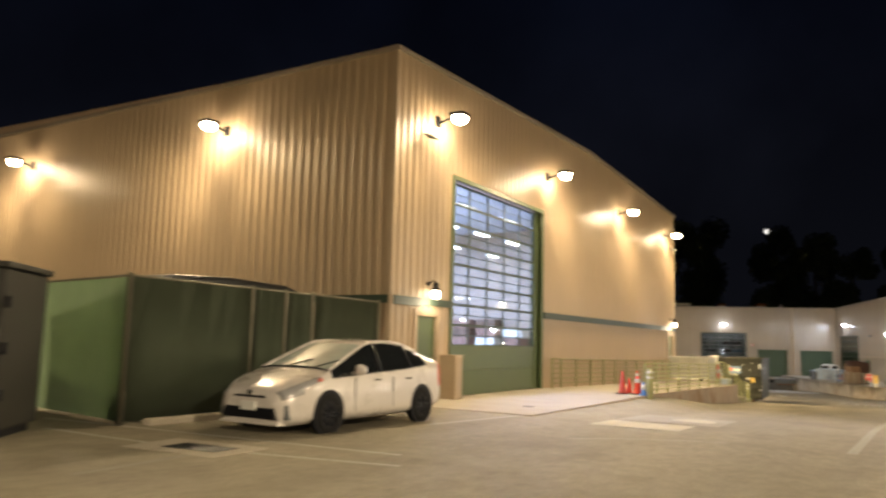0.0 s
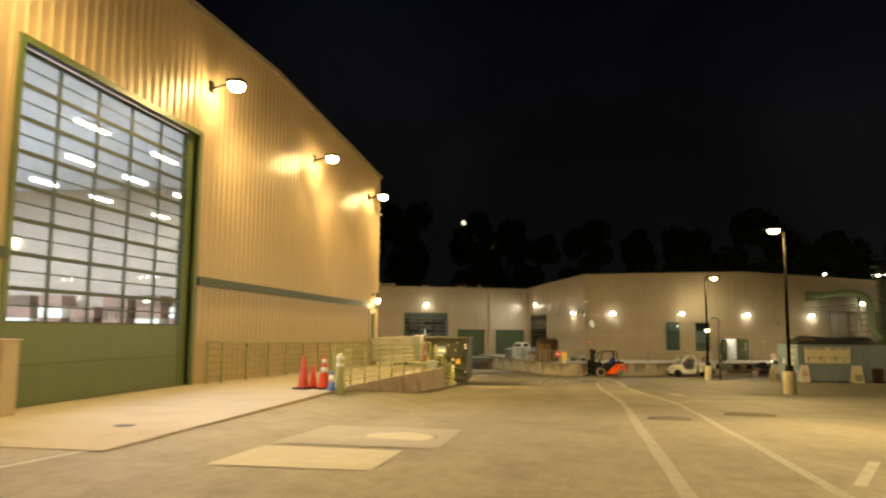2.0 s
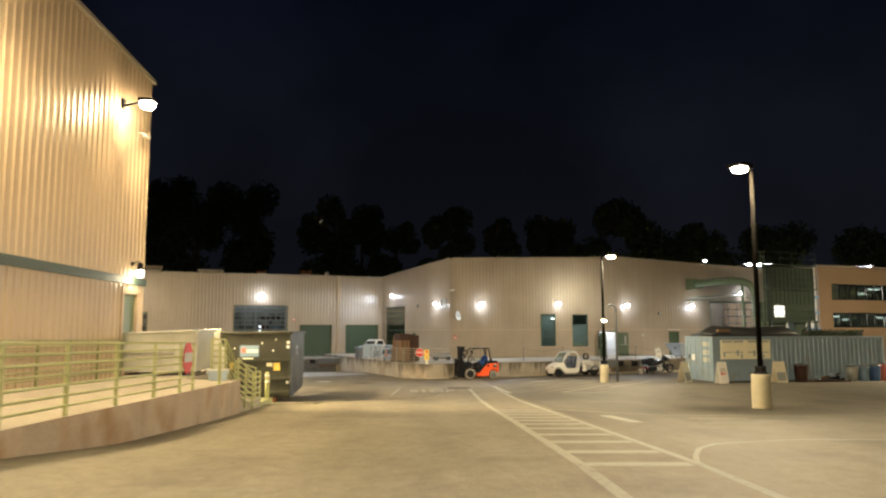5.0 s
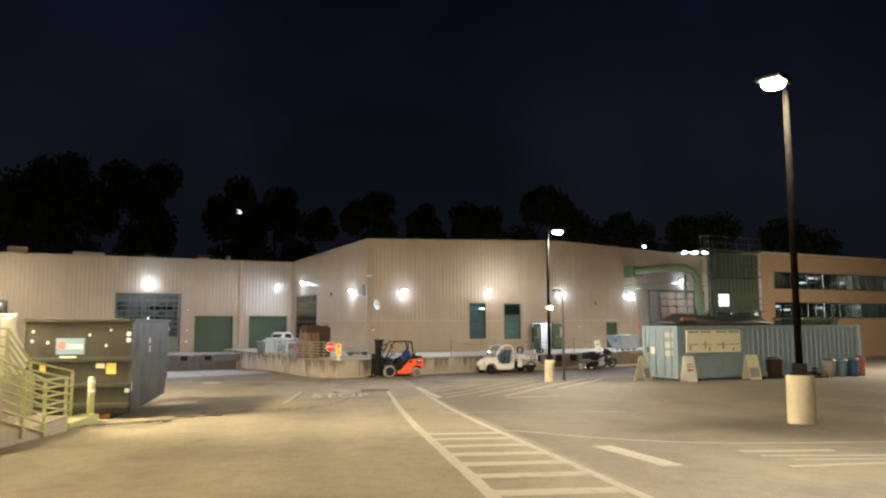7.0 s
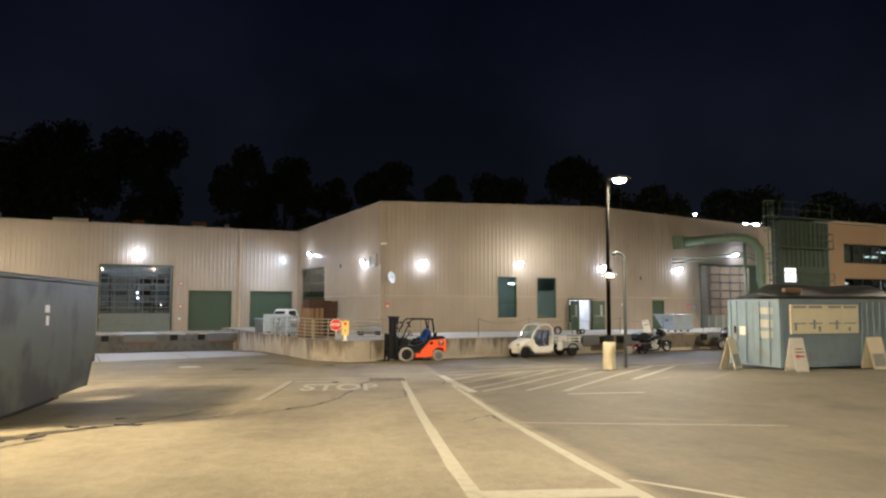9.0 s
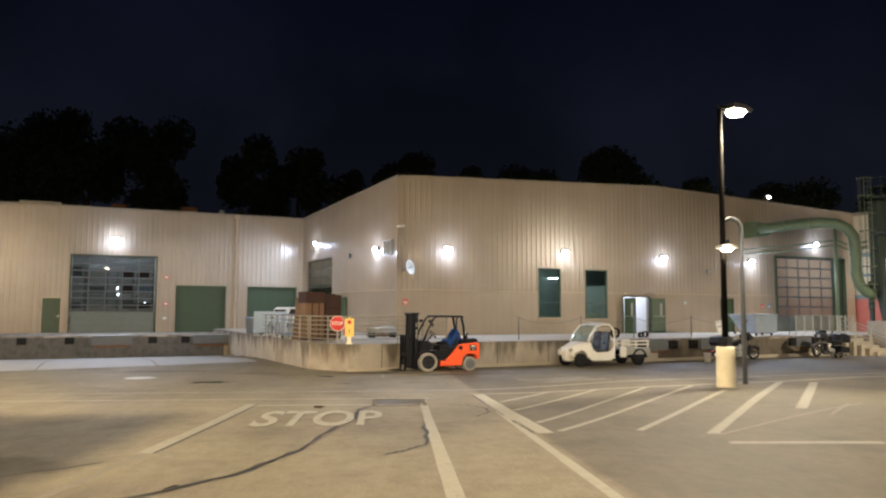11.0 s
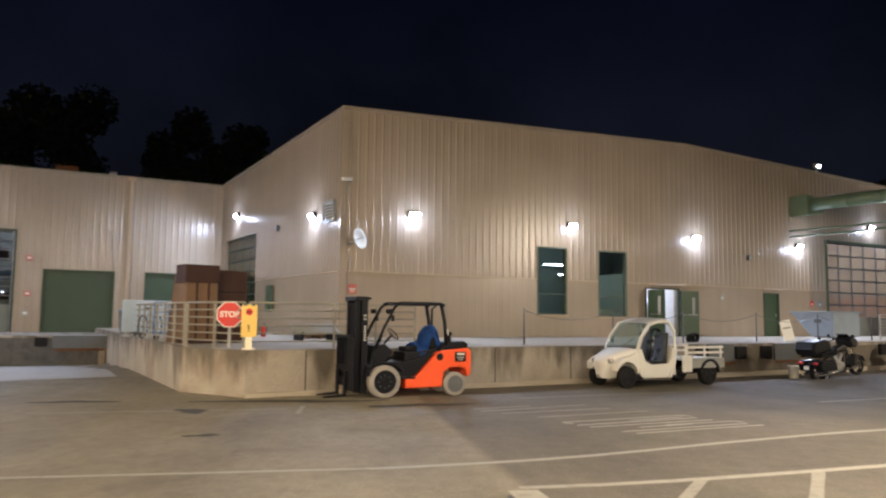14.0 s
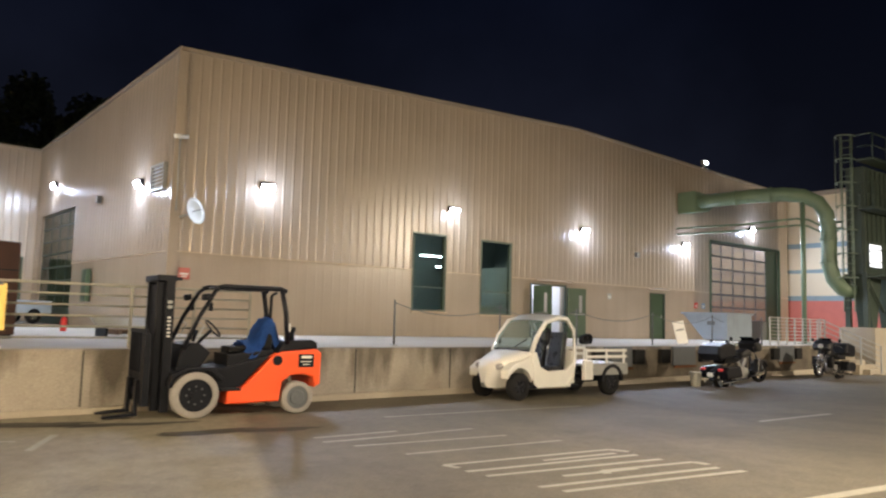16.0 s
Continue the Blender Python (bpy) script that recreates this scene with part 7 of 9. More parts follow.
# bins, barrels and clutter beyond the boards
def tub(x, y, r, h, mat, label, category="bin"):
    t = thing("bin", pose(x, y, ground_z(x, y), 0, 0, random.uniform(0, 90)), label, category, "bins by the container")
    bm = B()
    lathe(bm, ((r * 0.86, 0.0), (r * 0.95, h * 0.5), (r, h * 0.92), (r * 1.06, h * 0.93), (r * 1.06, h), (r * 0.94, h), (r * 0.8, 0.04)), seg=18)
    part("body", bm, mat, t)
    bm = B()
    lathe(bm, ((r * 1.07, h), (r * 0.9, h + 0.05), (0.02, h + 0.08)), seg=18)
    part("lid", bm, M_PLASTIC, t)
    return t


tub(17.55, 56.55, 0.33, 0.85, M_DWOOD, "dark rusty brown barrel beside the container", "barrel")
tub(20.6, 57.2, 0.28, 0.75, M_GREYPAINT, "grey lidded bin by the container")
tub(21.25, 57.3, 0.28, 0.75, M_BLUEP, "blue-grey lidded bin by the container")
tub(21.9, 57.4, 0.28, 0.78, material("bin_blue", (0.05, 0.11, 0.26), 0.5, bump=0.05), "blue lidded recycling bin by the container")
tub(22.55, 57.7, 0.2, 0.85, M_PINK, "red lidded bin by the container")
t = thing("junk_pile", pose(19.0, 56.7, ground_z(19, 56.7), 0, 0, 12), "low pile of wood, hoses and scrap by the container", "scrap pile")
for i in range(16):
    bm = B()
    x, y, z = random.uniform(-1.0, 1.1), random.uniform(-0.3, 0.3), random.uniform(0.05, 0.40)
    box(bm, -0.25, 0.25, -0.08, 0.08, -0.05, 0.05, 0.015, pose(x, y, z, random.uniform(-20, 20), random.uniform(-25, 25), random.uniform(0, 180)))
    part("scrap", bm, random.choice((M_DWOOD, M_BLACK, M_WOOD, M_CONT, M_PLASTIC)), t)
bm = B()
box(bm, -1.1, 1.1, -0.35, 0.35, 0.0, 0.10, 0.01)
part("pallet", bm, M_DWOOD, t)

# second post beside the far pole lamp
t = thing("steel_post", pose(8.85, 59.35, ground_z(8.85, 59.35)), "galvanised steel post with a bent crook at the top", "post")
bm = B()
pipe(bm, [(0, 0, -0.1), (0, 0, 3.0), (0, 0, 3.95), (-0.1, -0.02, 4.12), (-0.3, -0.05, 4.18), (-0.48, -0.08, 4.10)], 0.06, 10)
part("tube", bm, M_PLASTIC, t)
t = thing("post_lamp", pose(8.05, 58.4, ground_z(8.05, 58.4)), "small flat lamp clamped to the pole, lit", "lamp")
bm = B()
lathe(bm, ((0.26, 3.28), (0.24, 3.33), (0.06, 3.38)), (-0.15, -0.2, 0), seg=20)
part("shade", bm, M_GREYPAINT, t)
bm = B()
lathe(bm, ((0.10, 3.22), (0.12, 3.27), (0.02, 3.275)), (-0.15, -0.2, 0), seg=14)
part("globe", bm, G_FLOOD, t)
bm = B()
box(bm, -0.1, -0.06, -0.15, 0.02, 3.3, 3.5)
part("bracket", bm, M_BLACK, t)

# ---- dumpsters by the walkway ----
M_BAG = material("white_woven_plastic", (0.72, 0.70, 0.60), 0.7, vary=0.1, scale=5, bump=0.3)
t = thing("dumpster", pose(-7.90, 48.3, ground_z(-7.8, 48.3) + 0.05, 0, 0, 4), "large dark green roll-off dumpster with worn stickers", "dumpster")
DW, DL, DH = 1.22, 2.9, 2.47


def dpart(name, mat, fn, label=""):
    bm = B()
    fn(bm)
    return part(name, bm, mat, t, label)


dpart("front_panel", M_DUMP, lambda bm: slab(bm, [(-DW, 0.25), (-DW, DH), (DW, DH), (DW, 0.25)], -DL, -DL + 0.06, "y", 0.01))
dpart("rear_panel", M_DUMP, lambda bm: slab(bm, [(-DW, 0.7), (-DW, DH), (DW, DH), (DW, 0.7)], DL - 0.06, DL, "y", 0.01))
for s in (1, -1):
    dpart("side_panel", M_DUMPS, lambda bm: slab(bm, [(-DL, 0.22), (-DL, DH), (DL, DH), (DL, 1.0), (DL - 0.55, 0.22)], min(s * DW, s * (DW - 0.06)), max(s * DW, s * (DW - 0.06)), "x", 0.008))
    dpart("top_rail", M_DUMP, lambda bm: box(bm, s * DW - 0.06, s * DW + 0.06, -DL - 0.04, DL + 0.04, DH - 0.03, DH + 0.06, 0.015))
    dpart("skid", M_BLACK, lambda bm: box(bm, s * 0.6 - 0.08, s * 0.6 + 0.08, -DL + 0.1, DL - 0.7, -0.05, 0.24))
    for y in (-DL + 0.15, DL - 1.2):
        dpart("roller", M_RUST, lambda bm: rod(bm, (s * 0.6 - 0.16, y, 0.12), (s * 0.6 + 0.16, y, 0.12), 0.13, 14))
for y in (-DL - 0.02, DL + 0.02):
    dpart("end_rail", M_DUMP, lambda bm: box(bm, -DW + 0.07, DW - 0.07, y - 0.06, y + 0.06, DH - 0.03, DH + 0.06, 0.015))
for z in (0.42, 1.53, 0.9):
    dpart("front_rib", M_DUMP, lambda bm: box(bm, -DW + 0.02, DW - 0.02, -DL - 0.07, -DL + 0.005, z - 0.05, z + 0.05, 0.01))
dpart("floor", M_DUMP, lambda bm: box(bm, -DW + 0.05, DW - 0.05, -DL + 0.05, DL - 0.6, 0.24, 0.30))
dpart("company_plate", M_BLUEP, lambda bm: box(bm, -0.52, 0.12, -DL - 0.016, -DL - 0.004, 1.66, 2.05), "blue plate with plain pale bars")
dpart("plate_bar", M_CREAM, lambda bm: (box(bm, -0.29, 0.08, -DL - 0.02, -DL - 0.017, 1.80, 1.90), box(bm, -0.42, -0.06, -DL - 0.02, -DL - 0.017, 1.52, 1.62)))
dpart("plate_mark", M_PINK, lambda bm: rod(bm, (-0.39, -DL - 0.02, 1.88), (-0.39, -DL - 0.016, 1.88), 0.10, 16))
dpart("sticker", M_YELLOW, lambda bm: box(bm, 0.64, 0.86, -DL - 0.012, -DL - 0.003, 1.18, 1.44), "yellow sticker")
for x, z in ((-1.04, 2.22), (-1.06, 1.99), (-0.71, 1.95), (0.71, 2.25), (0.61, 1.87), (0.23, 2.13)):
    dpart("scrap", M_WHITE, lambda bm: slab(bm, [(x - 0.025, z - 0.03), (x + 0.02, z - 0.035), (x + 0.03, z + 0.02), (x - 0.015, z + 0.035)], -DL - 0.008, -DL - 0.003, "y"), "torn scrap of a white sticker")
dpart("sticker", M_YELLOW, lambda bm: box(bm, -0.86, -0.73, -DL - 0.012, -DL - 0.003, 1.24, 1.46), "yellow sticker")
dpart("sticker", M_CREAM, lambda bm: box(bm, 0.40, 0.60, -DL - 0.012, -DL - 0.003, 1.32, 1.44), "pale sticker")
for z, y in ((0.72, -DL), (2.1, -DL), (1.95, -DL)):
    dpart("reflector", M_WHITE, lambda bm: box(bm, DW - 0.14, DW - 0.04, y - 0.012, y - 0.003, z, z + 0.10), "white reflector")
dpart("reflector_strip", M_CREAM, lambda bm: box(bm, DW + 0.001, DW + 0.008, -DL + 0.03, -DL + 0.09, 0.75, 1.0), "pale reflector strip")
dpart("side_notice", M_WHITE, lambda bm: (box(bm, DW + 0.002, DW + 0.010, -0.55, -0.40, 1.62, 1.80), box(bm, DW + 0.002, DW + 0.010, -0.62, -0.38, 1.86, 2.0)), "torn white notices")

t = thing("dumpster", pose(-9.95, 41.9, -0.25, 0, 0, 2), "pale grey front-load dumpster with a closed lid", "dumpster")
dpart("body", M_DUMPW, lambda bm: slab(bm, [(-1.5, 0.12), (-1.5, 1.15), (1.5, 1.25), (1.5, 0.12)], -1.05, 1.05, "y", 0.02))
dpart("lid", M_DUMPW, lambda bm: slab(bm, [(-1.57, 1.155), (-1.57, 1.215), (1.57, 1.32), (1.57, 1.26)], -1.1, 1.1, "y", 0.01))
for s in (1, -1):
    dpart("fork_pocket", M_DUMPW, lambda bm: box(bm, -0.9, 0.9, min(s * 1.05, s * 1.17), max(s * 1.05, s * 1.17), 0.65, 0.8, 0.01))
    for x in (-1.1, 1.1):
        dpart("caster", M_BLACK, lambda bm: lathe(bm, ((0.03, -0.04), (0.10, -0.035), (0.10, 0.035), (0.03, 0.04)), (x, s * 0.85, 0.10), "y", 14))
# pale blue tote on the walkway end
t = thing("storage_tote", pose(-7.12, 38.35, deck_z(38.35), 0, 0, 24), "pale blue plastic tote with a white lid on the raised walkway", "tote")
dpart("body", M_BLUEW, lambda bm: slab(bm, [(-0.20, 0.0), (-0.25, 0.26), (0.25, 0.26), (0.20, 0.0)], -0.17, 0.17, "y", 0.02))
dpart("lid", M_WHITE, lambda bm: box(bm, -0.27, 0.27, -0.19, 0.19, 0.26, 0.29, 0.012))
for e in (-1, 1):
    dpart("handle", M_WHITE, lambda bm: box(bm, e * 0.26 - 0.02, e * 0.26 + 0.02, -0.07, 0.07, 0.20, 0.235, 0.006))
# white bulk bag on the landing
t = thing("bulk_bag", pose(-8.72, 43.65, -0.25, 0, 0, 20), "tall white woven bulk bag slumped beside the dumpsters", "bulk bag")
bm = B()
rings = []
for k, (z, w) in enumerate(((0.0, 0.30), (0.05, 0.38), (0.3, 0.42), (0.6, 0.40), (0.85, 0.35), (1.1, 0.31), (1.25, 0.27), (1.32, 0.16), (1.33, 0.02))):
    rings.append([Vector((w * math.cos(a) * (1 + 0.10 * math.sin(3 * a + k)) + 0.05 * math.sin(k), w * math.sin(a) * (1 + 0.08 * math.sin(5 * a + 2 * k)), z + 0.03 * math.sin(2 * a + k))) for a in [2 * math.pi * q / 20 for q in range(21)]])
skin(bm, rings)
bmesh.ops.remove_doubles(bm, verts=bm.verts[:], dist=0.002)
part("bag", bm, M_BAG, t)
for e in (-1, 1):
    dpart("lifting_loop", M_BAG, lambda bm: pipe(bm, [(e * 0.2, -0.1, 1.22), (e * 0.24, -0.05, 1.36), (e * 0.24, 0.05, 1.36), (e * 0.2, 0.1, 1.22)], 0.018, 6))
# small red stop plate on the rail
t = thing("warning_sign", pose(-6.73, 34.34, 0.50, 0, 0, 90), "red octagonal sign plate with a pale bar on the walkway railing", "sign")
dpart("plate", M_RED, lambda bm: slab(bm, [(0.31 * math.cos(math.pi * (k + 0.5) / 4), 0.33 * math.sin(math.pi * (k + 0.5) / 4)) for k in range(8)], -0.075, -0.055, "y", 0.002))
dpart("bar", M_DUMPW, lambda bm: box(bm, -0.26, 0.26, -0.080, -0.077, -0.08, 0.11))
dpart("bracket", M_RAIL, lambda bm: box(bm, -0.36, 0.36, -0.055, -0.02, -0.03, 0.03))


# ---- workshop doors and windows ----
M_WFRAME = material("weathered_green_frame", (0.10, 0.13, 0.10), 0.5, vary=0.15, bump=0.05)


def window(name, m, a0, a1, z0, z1, label):
    w = tagged(new(name), label, "window", kind="structure")
    w.matrix_basis = m
    bm = B()
    f = 0.06
    box(bm, a0, a0 + f, -0.05, 0.12, z0, z1), box(bm, a1 - f, a1, -0.05, 0.12, z0, z1)
    box(bm, a0 + f, a1 - f, -0.05, 0.12, z1 - f, z1), box(bm, a0 + f, a1 - f, -0.05, 0.12, z0, z0 + f)
    part("window_frame", bm, M_WFRAME, w)
    zm = z0 + (z1 - z0) * 0.30
    for lo, hi in ((z0 + f, zm), (zm + 0.04, z1 - f)):
        bm = B()
        box(bm, a0 + f, a1 - f, 0.03, 0.038, lo, hi)
        p = part("pane", bm, M_WGLASS, w)
        p.visible_shadow = False
    bm = B()
    box(bm, a0 + f, a1 - f, 0.0, 0.06, zm, zm + 0.04)
    part("glazing_bar", bm, M_WFRAME, w)
    bm = B()
    box(bm, a0 - 0.04, a1 + 0.04, -0.12, 0.0, z0 - 0.05, z0)
    part("window_sill", bm, M_TRIM, w)
    return w


M_WGLASS = glass("green_tinted_glass", (0.62, 0.74, 0.68), 0.02, 0.85)
window("window_1", LOC, 8.1, 9.55, -0.35, 2.35, "tall dark green-framed workshop window")
window("window_2", LOC, 11.15, 12.7, -0.40, 2.34, "tall dark green-framed workshop window with a lit room behind")
flush_door("door_4", LOC, 21.15, 22.25, -1.22, 0.83, "green steel workshop door, closed", M_GREEN, M_DGREEN)


def leaf(name, m, w, h, label):
    d = tagged(new(name), label, "door", kind="structure")
    d.matrix_basis = m
    bm = B()
    box(bm, 0, w, -0.025, 0.025, 0.01, h, 0.004)
    lf = part("door_leaf", bm, M_GREEN, d)
    # Pale panel colour stands for the light seen in this glass.
    bm = B()
    box(bm, w * 0.62, w * 0.78, -0.032, 0.032, h * 0.50, h * 0.86)
    part("vision_panel", bm, M_LAMPGLASS, lf, "narrow glass vision panel")
    bm = B()
    rod(bm, (w * 0.15, -0.06, h * 0.48), (w * 0.9, -0.06, h * 0.48), 0.018, 8)
    part("push_bar", bm, M_STEEL, lf)
    return d


leaf("door_5", LOC @ pose(13.80, -0.12, -1.22, 0, 0, -88), 0.93, 2.0, "green steel door leaf with a narrow window, swung half open")
leaf("door_6", LOC @ pose(15.66, -0.15, -1.22, 0, 0, -6), 0.98, 2.0, "green steel door leaf with a narrow window, swung wide open")
bm = B()
frame_round(bm, 13.75, 15.62, -1.22, 0.83, 0.05, -0.085, 0.1)
setting("trim_11", bm, M_DGREEN, "dark green steel frame of the double door", "trim", LOC)
# lit corridor behind the open door
bm = B()
box(bm, 13.4, 13.5, 0.3, 4.0, -1.21, 1.4), box(bm, 16.0, 16.1, 0.3, 4.0, -1.21, 1.4), box(bm, 13.5, 16.0, 3.9, 4.0, -1.21, 1.4), box(bm, 13.4, 16.1, 0.3, 4.0, 1.4, 1.5)
setting("wall_11", bm, M_INT, "white walls of the lit corridor inside the workshop", "wall", LOC)
bulb("corridor_light", LOC @ Vector((14.8, 2.0, 1.2)), 20, (0.85, 0.92, 1.0), 0.2)
t = thing("vending_machine", LOC @ pose(15.2, 2.4, -1.21), "tall white and dark vending machine in the corridor", "vending machine")
dpart("body", M_WHITE, lambda bm: box(bm, -0.35, 0.45, -0.3, 0.3, 0, 1.8, 0.03))
dpart("front", M_BLACK, lambda bm: box(bm, -0.28, 0.2, -0.32, -0.30, 0.5, 1.7, 0.01))

M_GREYDOOR = material("grey_green_door", (0.16, 0.19, 0.18), 0.5, vary=0.1, bump=0.04)
M_MILKY = glass("milky_glass", (0.9, 0.85, 0.8), 0.1, 0.9)
sectional_door("door_7", LOC, 26.0, 31.3, -1.22, 3.52, 5, 6, 0.95, "tall glazed sectional workshop door, closed", M_GREYDOOR, M_MILKY, False, M_PLASTIC)
bm = B()
box(bm, 31.3, 32.4, 0.06, 0.14, -1.22, 3.55)
frame_round(bm, 25.95, 32.4, -1.22, 3.55, 0.09, -0.09, 0.05)
setting("trim_12", bm, M_GREEN, "green steel frame and side panel of the glazed door", "trim", LOC)
sectional_door("door_8", WING, 45.98, 50.62, -1.42, 3.18, 5, 8, 1.25, "wide glazed sectional door in the workshop wing, closed", M_GREYDOOR, M_GLASS, False, M_PLASTIC)
sectional_door("door_9", WING, 33.5, 38.5, -1.42, 2.5, 5, 5, 1.2, "wide glazed sectional door further along the wing, closed", M_GREYDOOR, M_GLASS, False, M_PLASTIC)
sectional_door("door_10", LEFT, 0.95, 5.85, -1.22, 3.15, 4, 7, 0.6, "tall dark green sectional door in the side wall, closed", M_DGREEN, M_WGLASS)
bm = B()
frame_round(bm, 45.95, 50.67, -1.42, 3.22, 0.08, -0.09, 0.06)
frame_round(bm, 33.5, 38.5, -1.42, 2.55, 0.08, -0.09, 0.06)
setting("trim_13", bm, M_DGREEN, "dark steel frames of the glazed wing doors", "trim", WING)


def curtain_door(name, a0, a1, z0, z1, label):
    d = tagged(new(name), label, "roller door", kind="structure")
    d.matrix_basis = WING
    k = round((z1 - z0) / 0.16)
    bm = B()
    h = (z1 - z0) / k
    box(bm, 0, a1 - a0, 0.0, 0.02, 0.006, h - 0.006, 0.004)
    base = part("slat", bm, M_GREEN, d)
    for i in range(k):
        o = base if i == 0 else base.copy()
        if i:
            scene.collection.objects.link(o)
        o.location = (a0, 0.13, z0 + i * h)
    bm = B()
    box(bm, a0, a1, 0.145, 0.16, z0, z1)
    part("backing", bm, M_DGREEN, d)
    bm = B()
    frame_round(bm, a0, a1, z0, z1, 0.06, -0.08, 0.12)
    part("door_frame", bm, M_GREEN, d)
    return d


curtain_door("door_11", 51.95, 54.9, -1.42, 1.46, "green roller shutter in the workshop wing, closed")
curtain_door("door_12", 56.37, 59.5, -1.42, 1.46, "green roller shutter in the workshop wing, closed behind a truck")
flush_door("door_13", WING, 44.42, 45.5, -1.42, 0.70, "green steel door in the workshop wing, closed", M_GREEN, M_TRIM)

# rooms behind the glass: rear partition, racks and tubes
bm = B()
box(bm, -61, -1.2, 22.0, 22.1, -1.43, 5.9)
box(bm, -61, -1.2, 15.6, 22.0, 5.9, 6.0)
box(bm, 0.3, 33.0, 6.0, 6.1, -1.21, 5.9)
box(bm, 24.5, 24.6, 0.3, 6.0, -1.21, 5.9)
box(bm, 17.2, 17.3, 0.3, 6.0, -1.21, 5.9)
box(bm, 0.3, 33.0, 0.3, 6.0, 5.9, 6.0)
setting("wall_12", bm, M_GREYPAINT, "dim inner partitions of the workshop", "wall", LOC)
for i, (u, v) in enumerate(((-13.6, 18.0), (-11.8, 18.4), (-10.9, 17.4), (-14.9, 17.2), (-24.5, 18.0), (-22.5, 18.5))):
    t = thing("storage_rack", LOC @ pose(u, v, -1.43, 0, 0, 0), "steel storage rack with boxes inside the wing", "storage rack", "racks inside")
    for x in (-0.6, 0.6):
        for y in (-0.3, 0.3):
            dpart("upright", M_PLASTIC, lambda bm: box(bm, x - 0.03, x + 0.03, y - 0.03, y + 0.03, 0, 4.0))
    for z in (0.4, 1.4, 2.4, 3.4):
        dpart("shelf", M_STEEL, lambda bm: box(bm, -0.62, 0.62, -0.33, 0.33, z, z + 0.06))
        dpart("carton", random.choice((M_DWOOD, M_PLASTIC, M_BLUEP, M_GREYPAINT)), lambda bm: box(bm, -0.5 + 0.2 * random.random(), 0.3 + 0.2 * random.random(), -0.25, 0.25, z + 0.06, z + 0.4 + 0.3 * random.random(), 0.01))
for u, v, z in ((-23.5, 17.6, 2.4), (9.0, 4.0, 1.7), (12.0, 3.0, 1.45), (12.2, 4.4, 2.0), (28.0, 3.6, 4.2)):
    t = thing("ceiling_light", LOC @ pose(u, v, z), "slim white tube light hanging inside the workshop, lit", "ceiling light", "workshop tube lights")
    dpart("housing", M_WHITE, lambda bm: box(bm, -0.6, 0.6, -0.06, 0.06, 0.05, 0.10, 0.01))
    dpart("hanger", M_STEEL, lambda bm: rod(bm, (0, 0, 0.10), (0, 0, 5.9 - z), 0.008, 5))
    dpart("tube", G_TUBE, lambda bm: rod(bm, (-0.58, 0, 0.025), (0.58, 0, 0.025), 0.025, 8), "glowing white tube")
for u, v, z, mat in ((-14.2, 17.2, 1.95, M_RED), (-12.4, 17.6, 1.35, None), (-12.35, 17.8, 0.95, None), (-10.75, 17.5, 0.4, None)):
    t = thing("pendant_lamp", LOC @ pose(u, v, z), "small round pendant lamp inside the workshop wing", "pendant lamp", "wing pendant lamps")
    dpart("globe", mat or G_PEND, lambda bm: lathe(bm, ((0.02, -0.09), (0.05, -0.07), (0.06, 0.0), (0.04, 0.06), (0.02, 0.08)), seg=14), "glowing white globe" if mat is None else "red glass globe")
    dpart("hanger", M_STEEL, lambda bm: rod(bm, (0, 0, 0.12), (0, 0, 5.9 - z), 0.008, 5))
for u, v, w, h, mat in ((-14.5, 16.6, 1.3, 0.95, M_WHITE), (-12.0, 16.9, 1.6, 0.9, M_CREAM), (-10.6, 16.5, 0.8, 1.2, M_GREYPAINT)):
    t = thing("work_bench", LOC @ pose(u, v, -1.43), "work bench behind the glass of the wing", "work bench", "benches inside")
    dpart("top", mat, lambda bm: box(bm, -w / 2, w / 2, -0.35, 0.35, h, h + 0.3, 0.02))
    for x in (-w / 2 + 0.06, w / 2 - 0.06):
        dpart("leg", M_STEEL, lambda bm: box(bm, x - 0.03, x + 0.03, -0.3, 0.3, 0, h))
for name, where, watts in (("wing_room_light", (-12, 18.0, 5.2), 80), ("wing_room_light", (-24, 18.0, 5.2), 45), ("front_room_light", (28.5, 3.5, 4.5), 110), ("front_room_light", (11, 3.6, 4.0), 16)):
    bulb(name, LOC @ Vector(where), watts, (0.95, 0.97, 1.0), 0.3)

# ---- on the loading dock ----
def D(u, v, rz=0, z=0.0):
    return LOC @ pose(u, v, DOCK_Z + 0.006 + z, 0, 0, rz)


def dock_rail(pts, every=1.35):
    """Grey pipe rail on the dock."""
    w = [LOC @ Vector((u, v, DOCK_Z)) for u, v in pts]
    return rail_run("dock_railing", w, 1.02, 6, "grey steel pipe railing on the loading dock edge", every, M_DRAIL, "dock railings", 0.026)


dock_rail([(-4.95, -7.85), (-3.0, -7.74), (-0.9, -7.63)])
dock_rail([(-5.05, -7.75), (-5.95, -6.1)], 1.0)
dock_rail([(-5.98, -5.9), (-6.15, -2.4), (-6.35, 3.0)], 1.2)

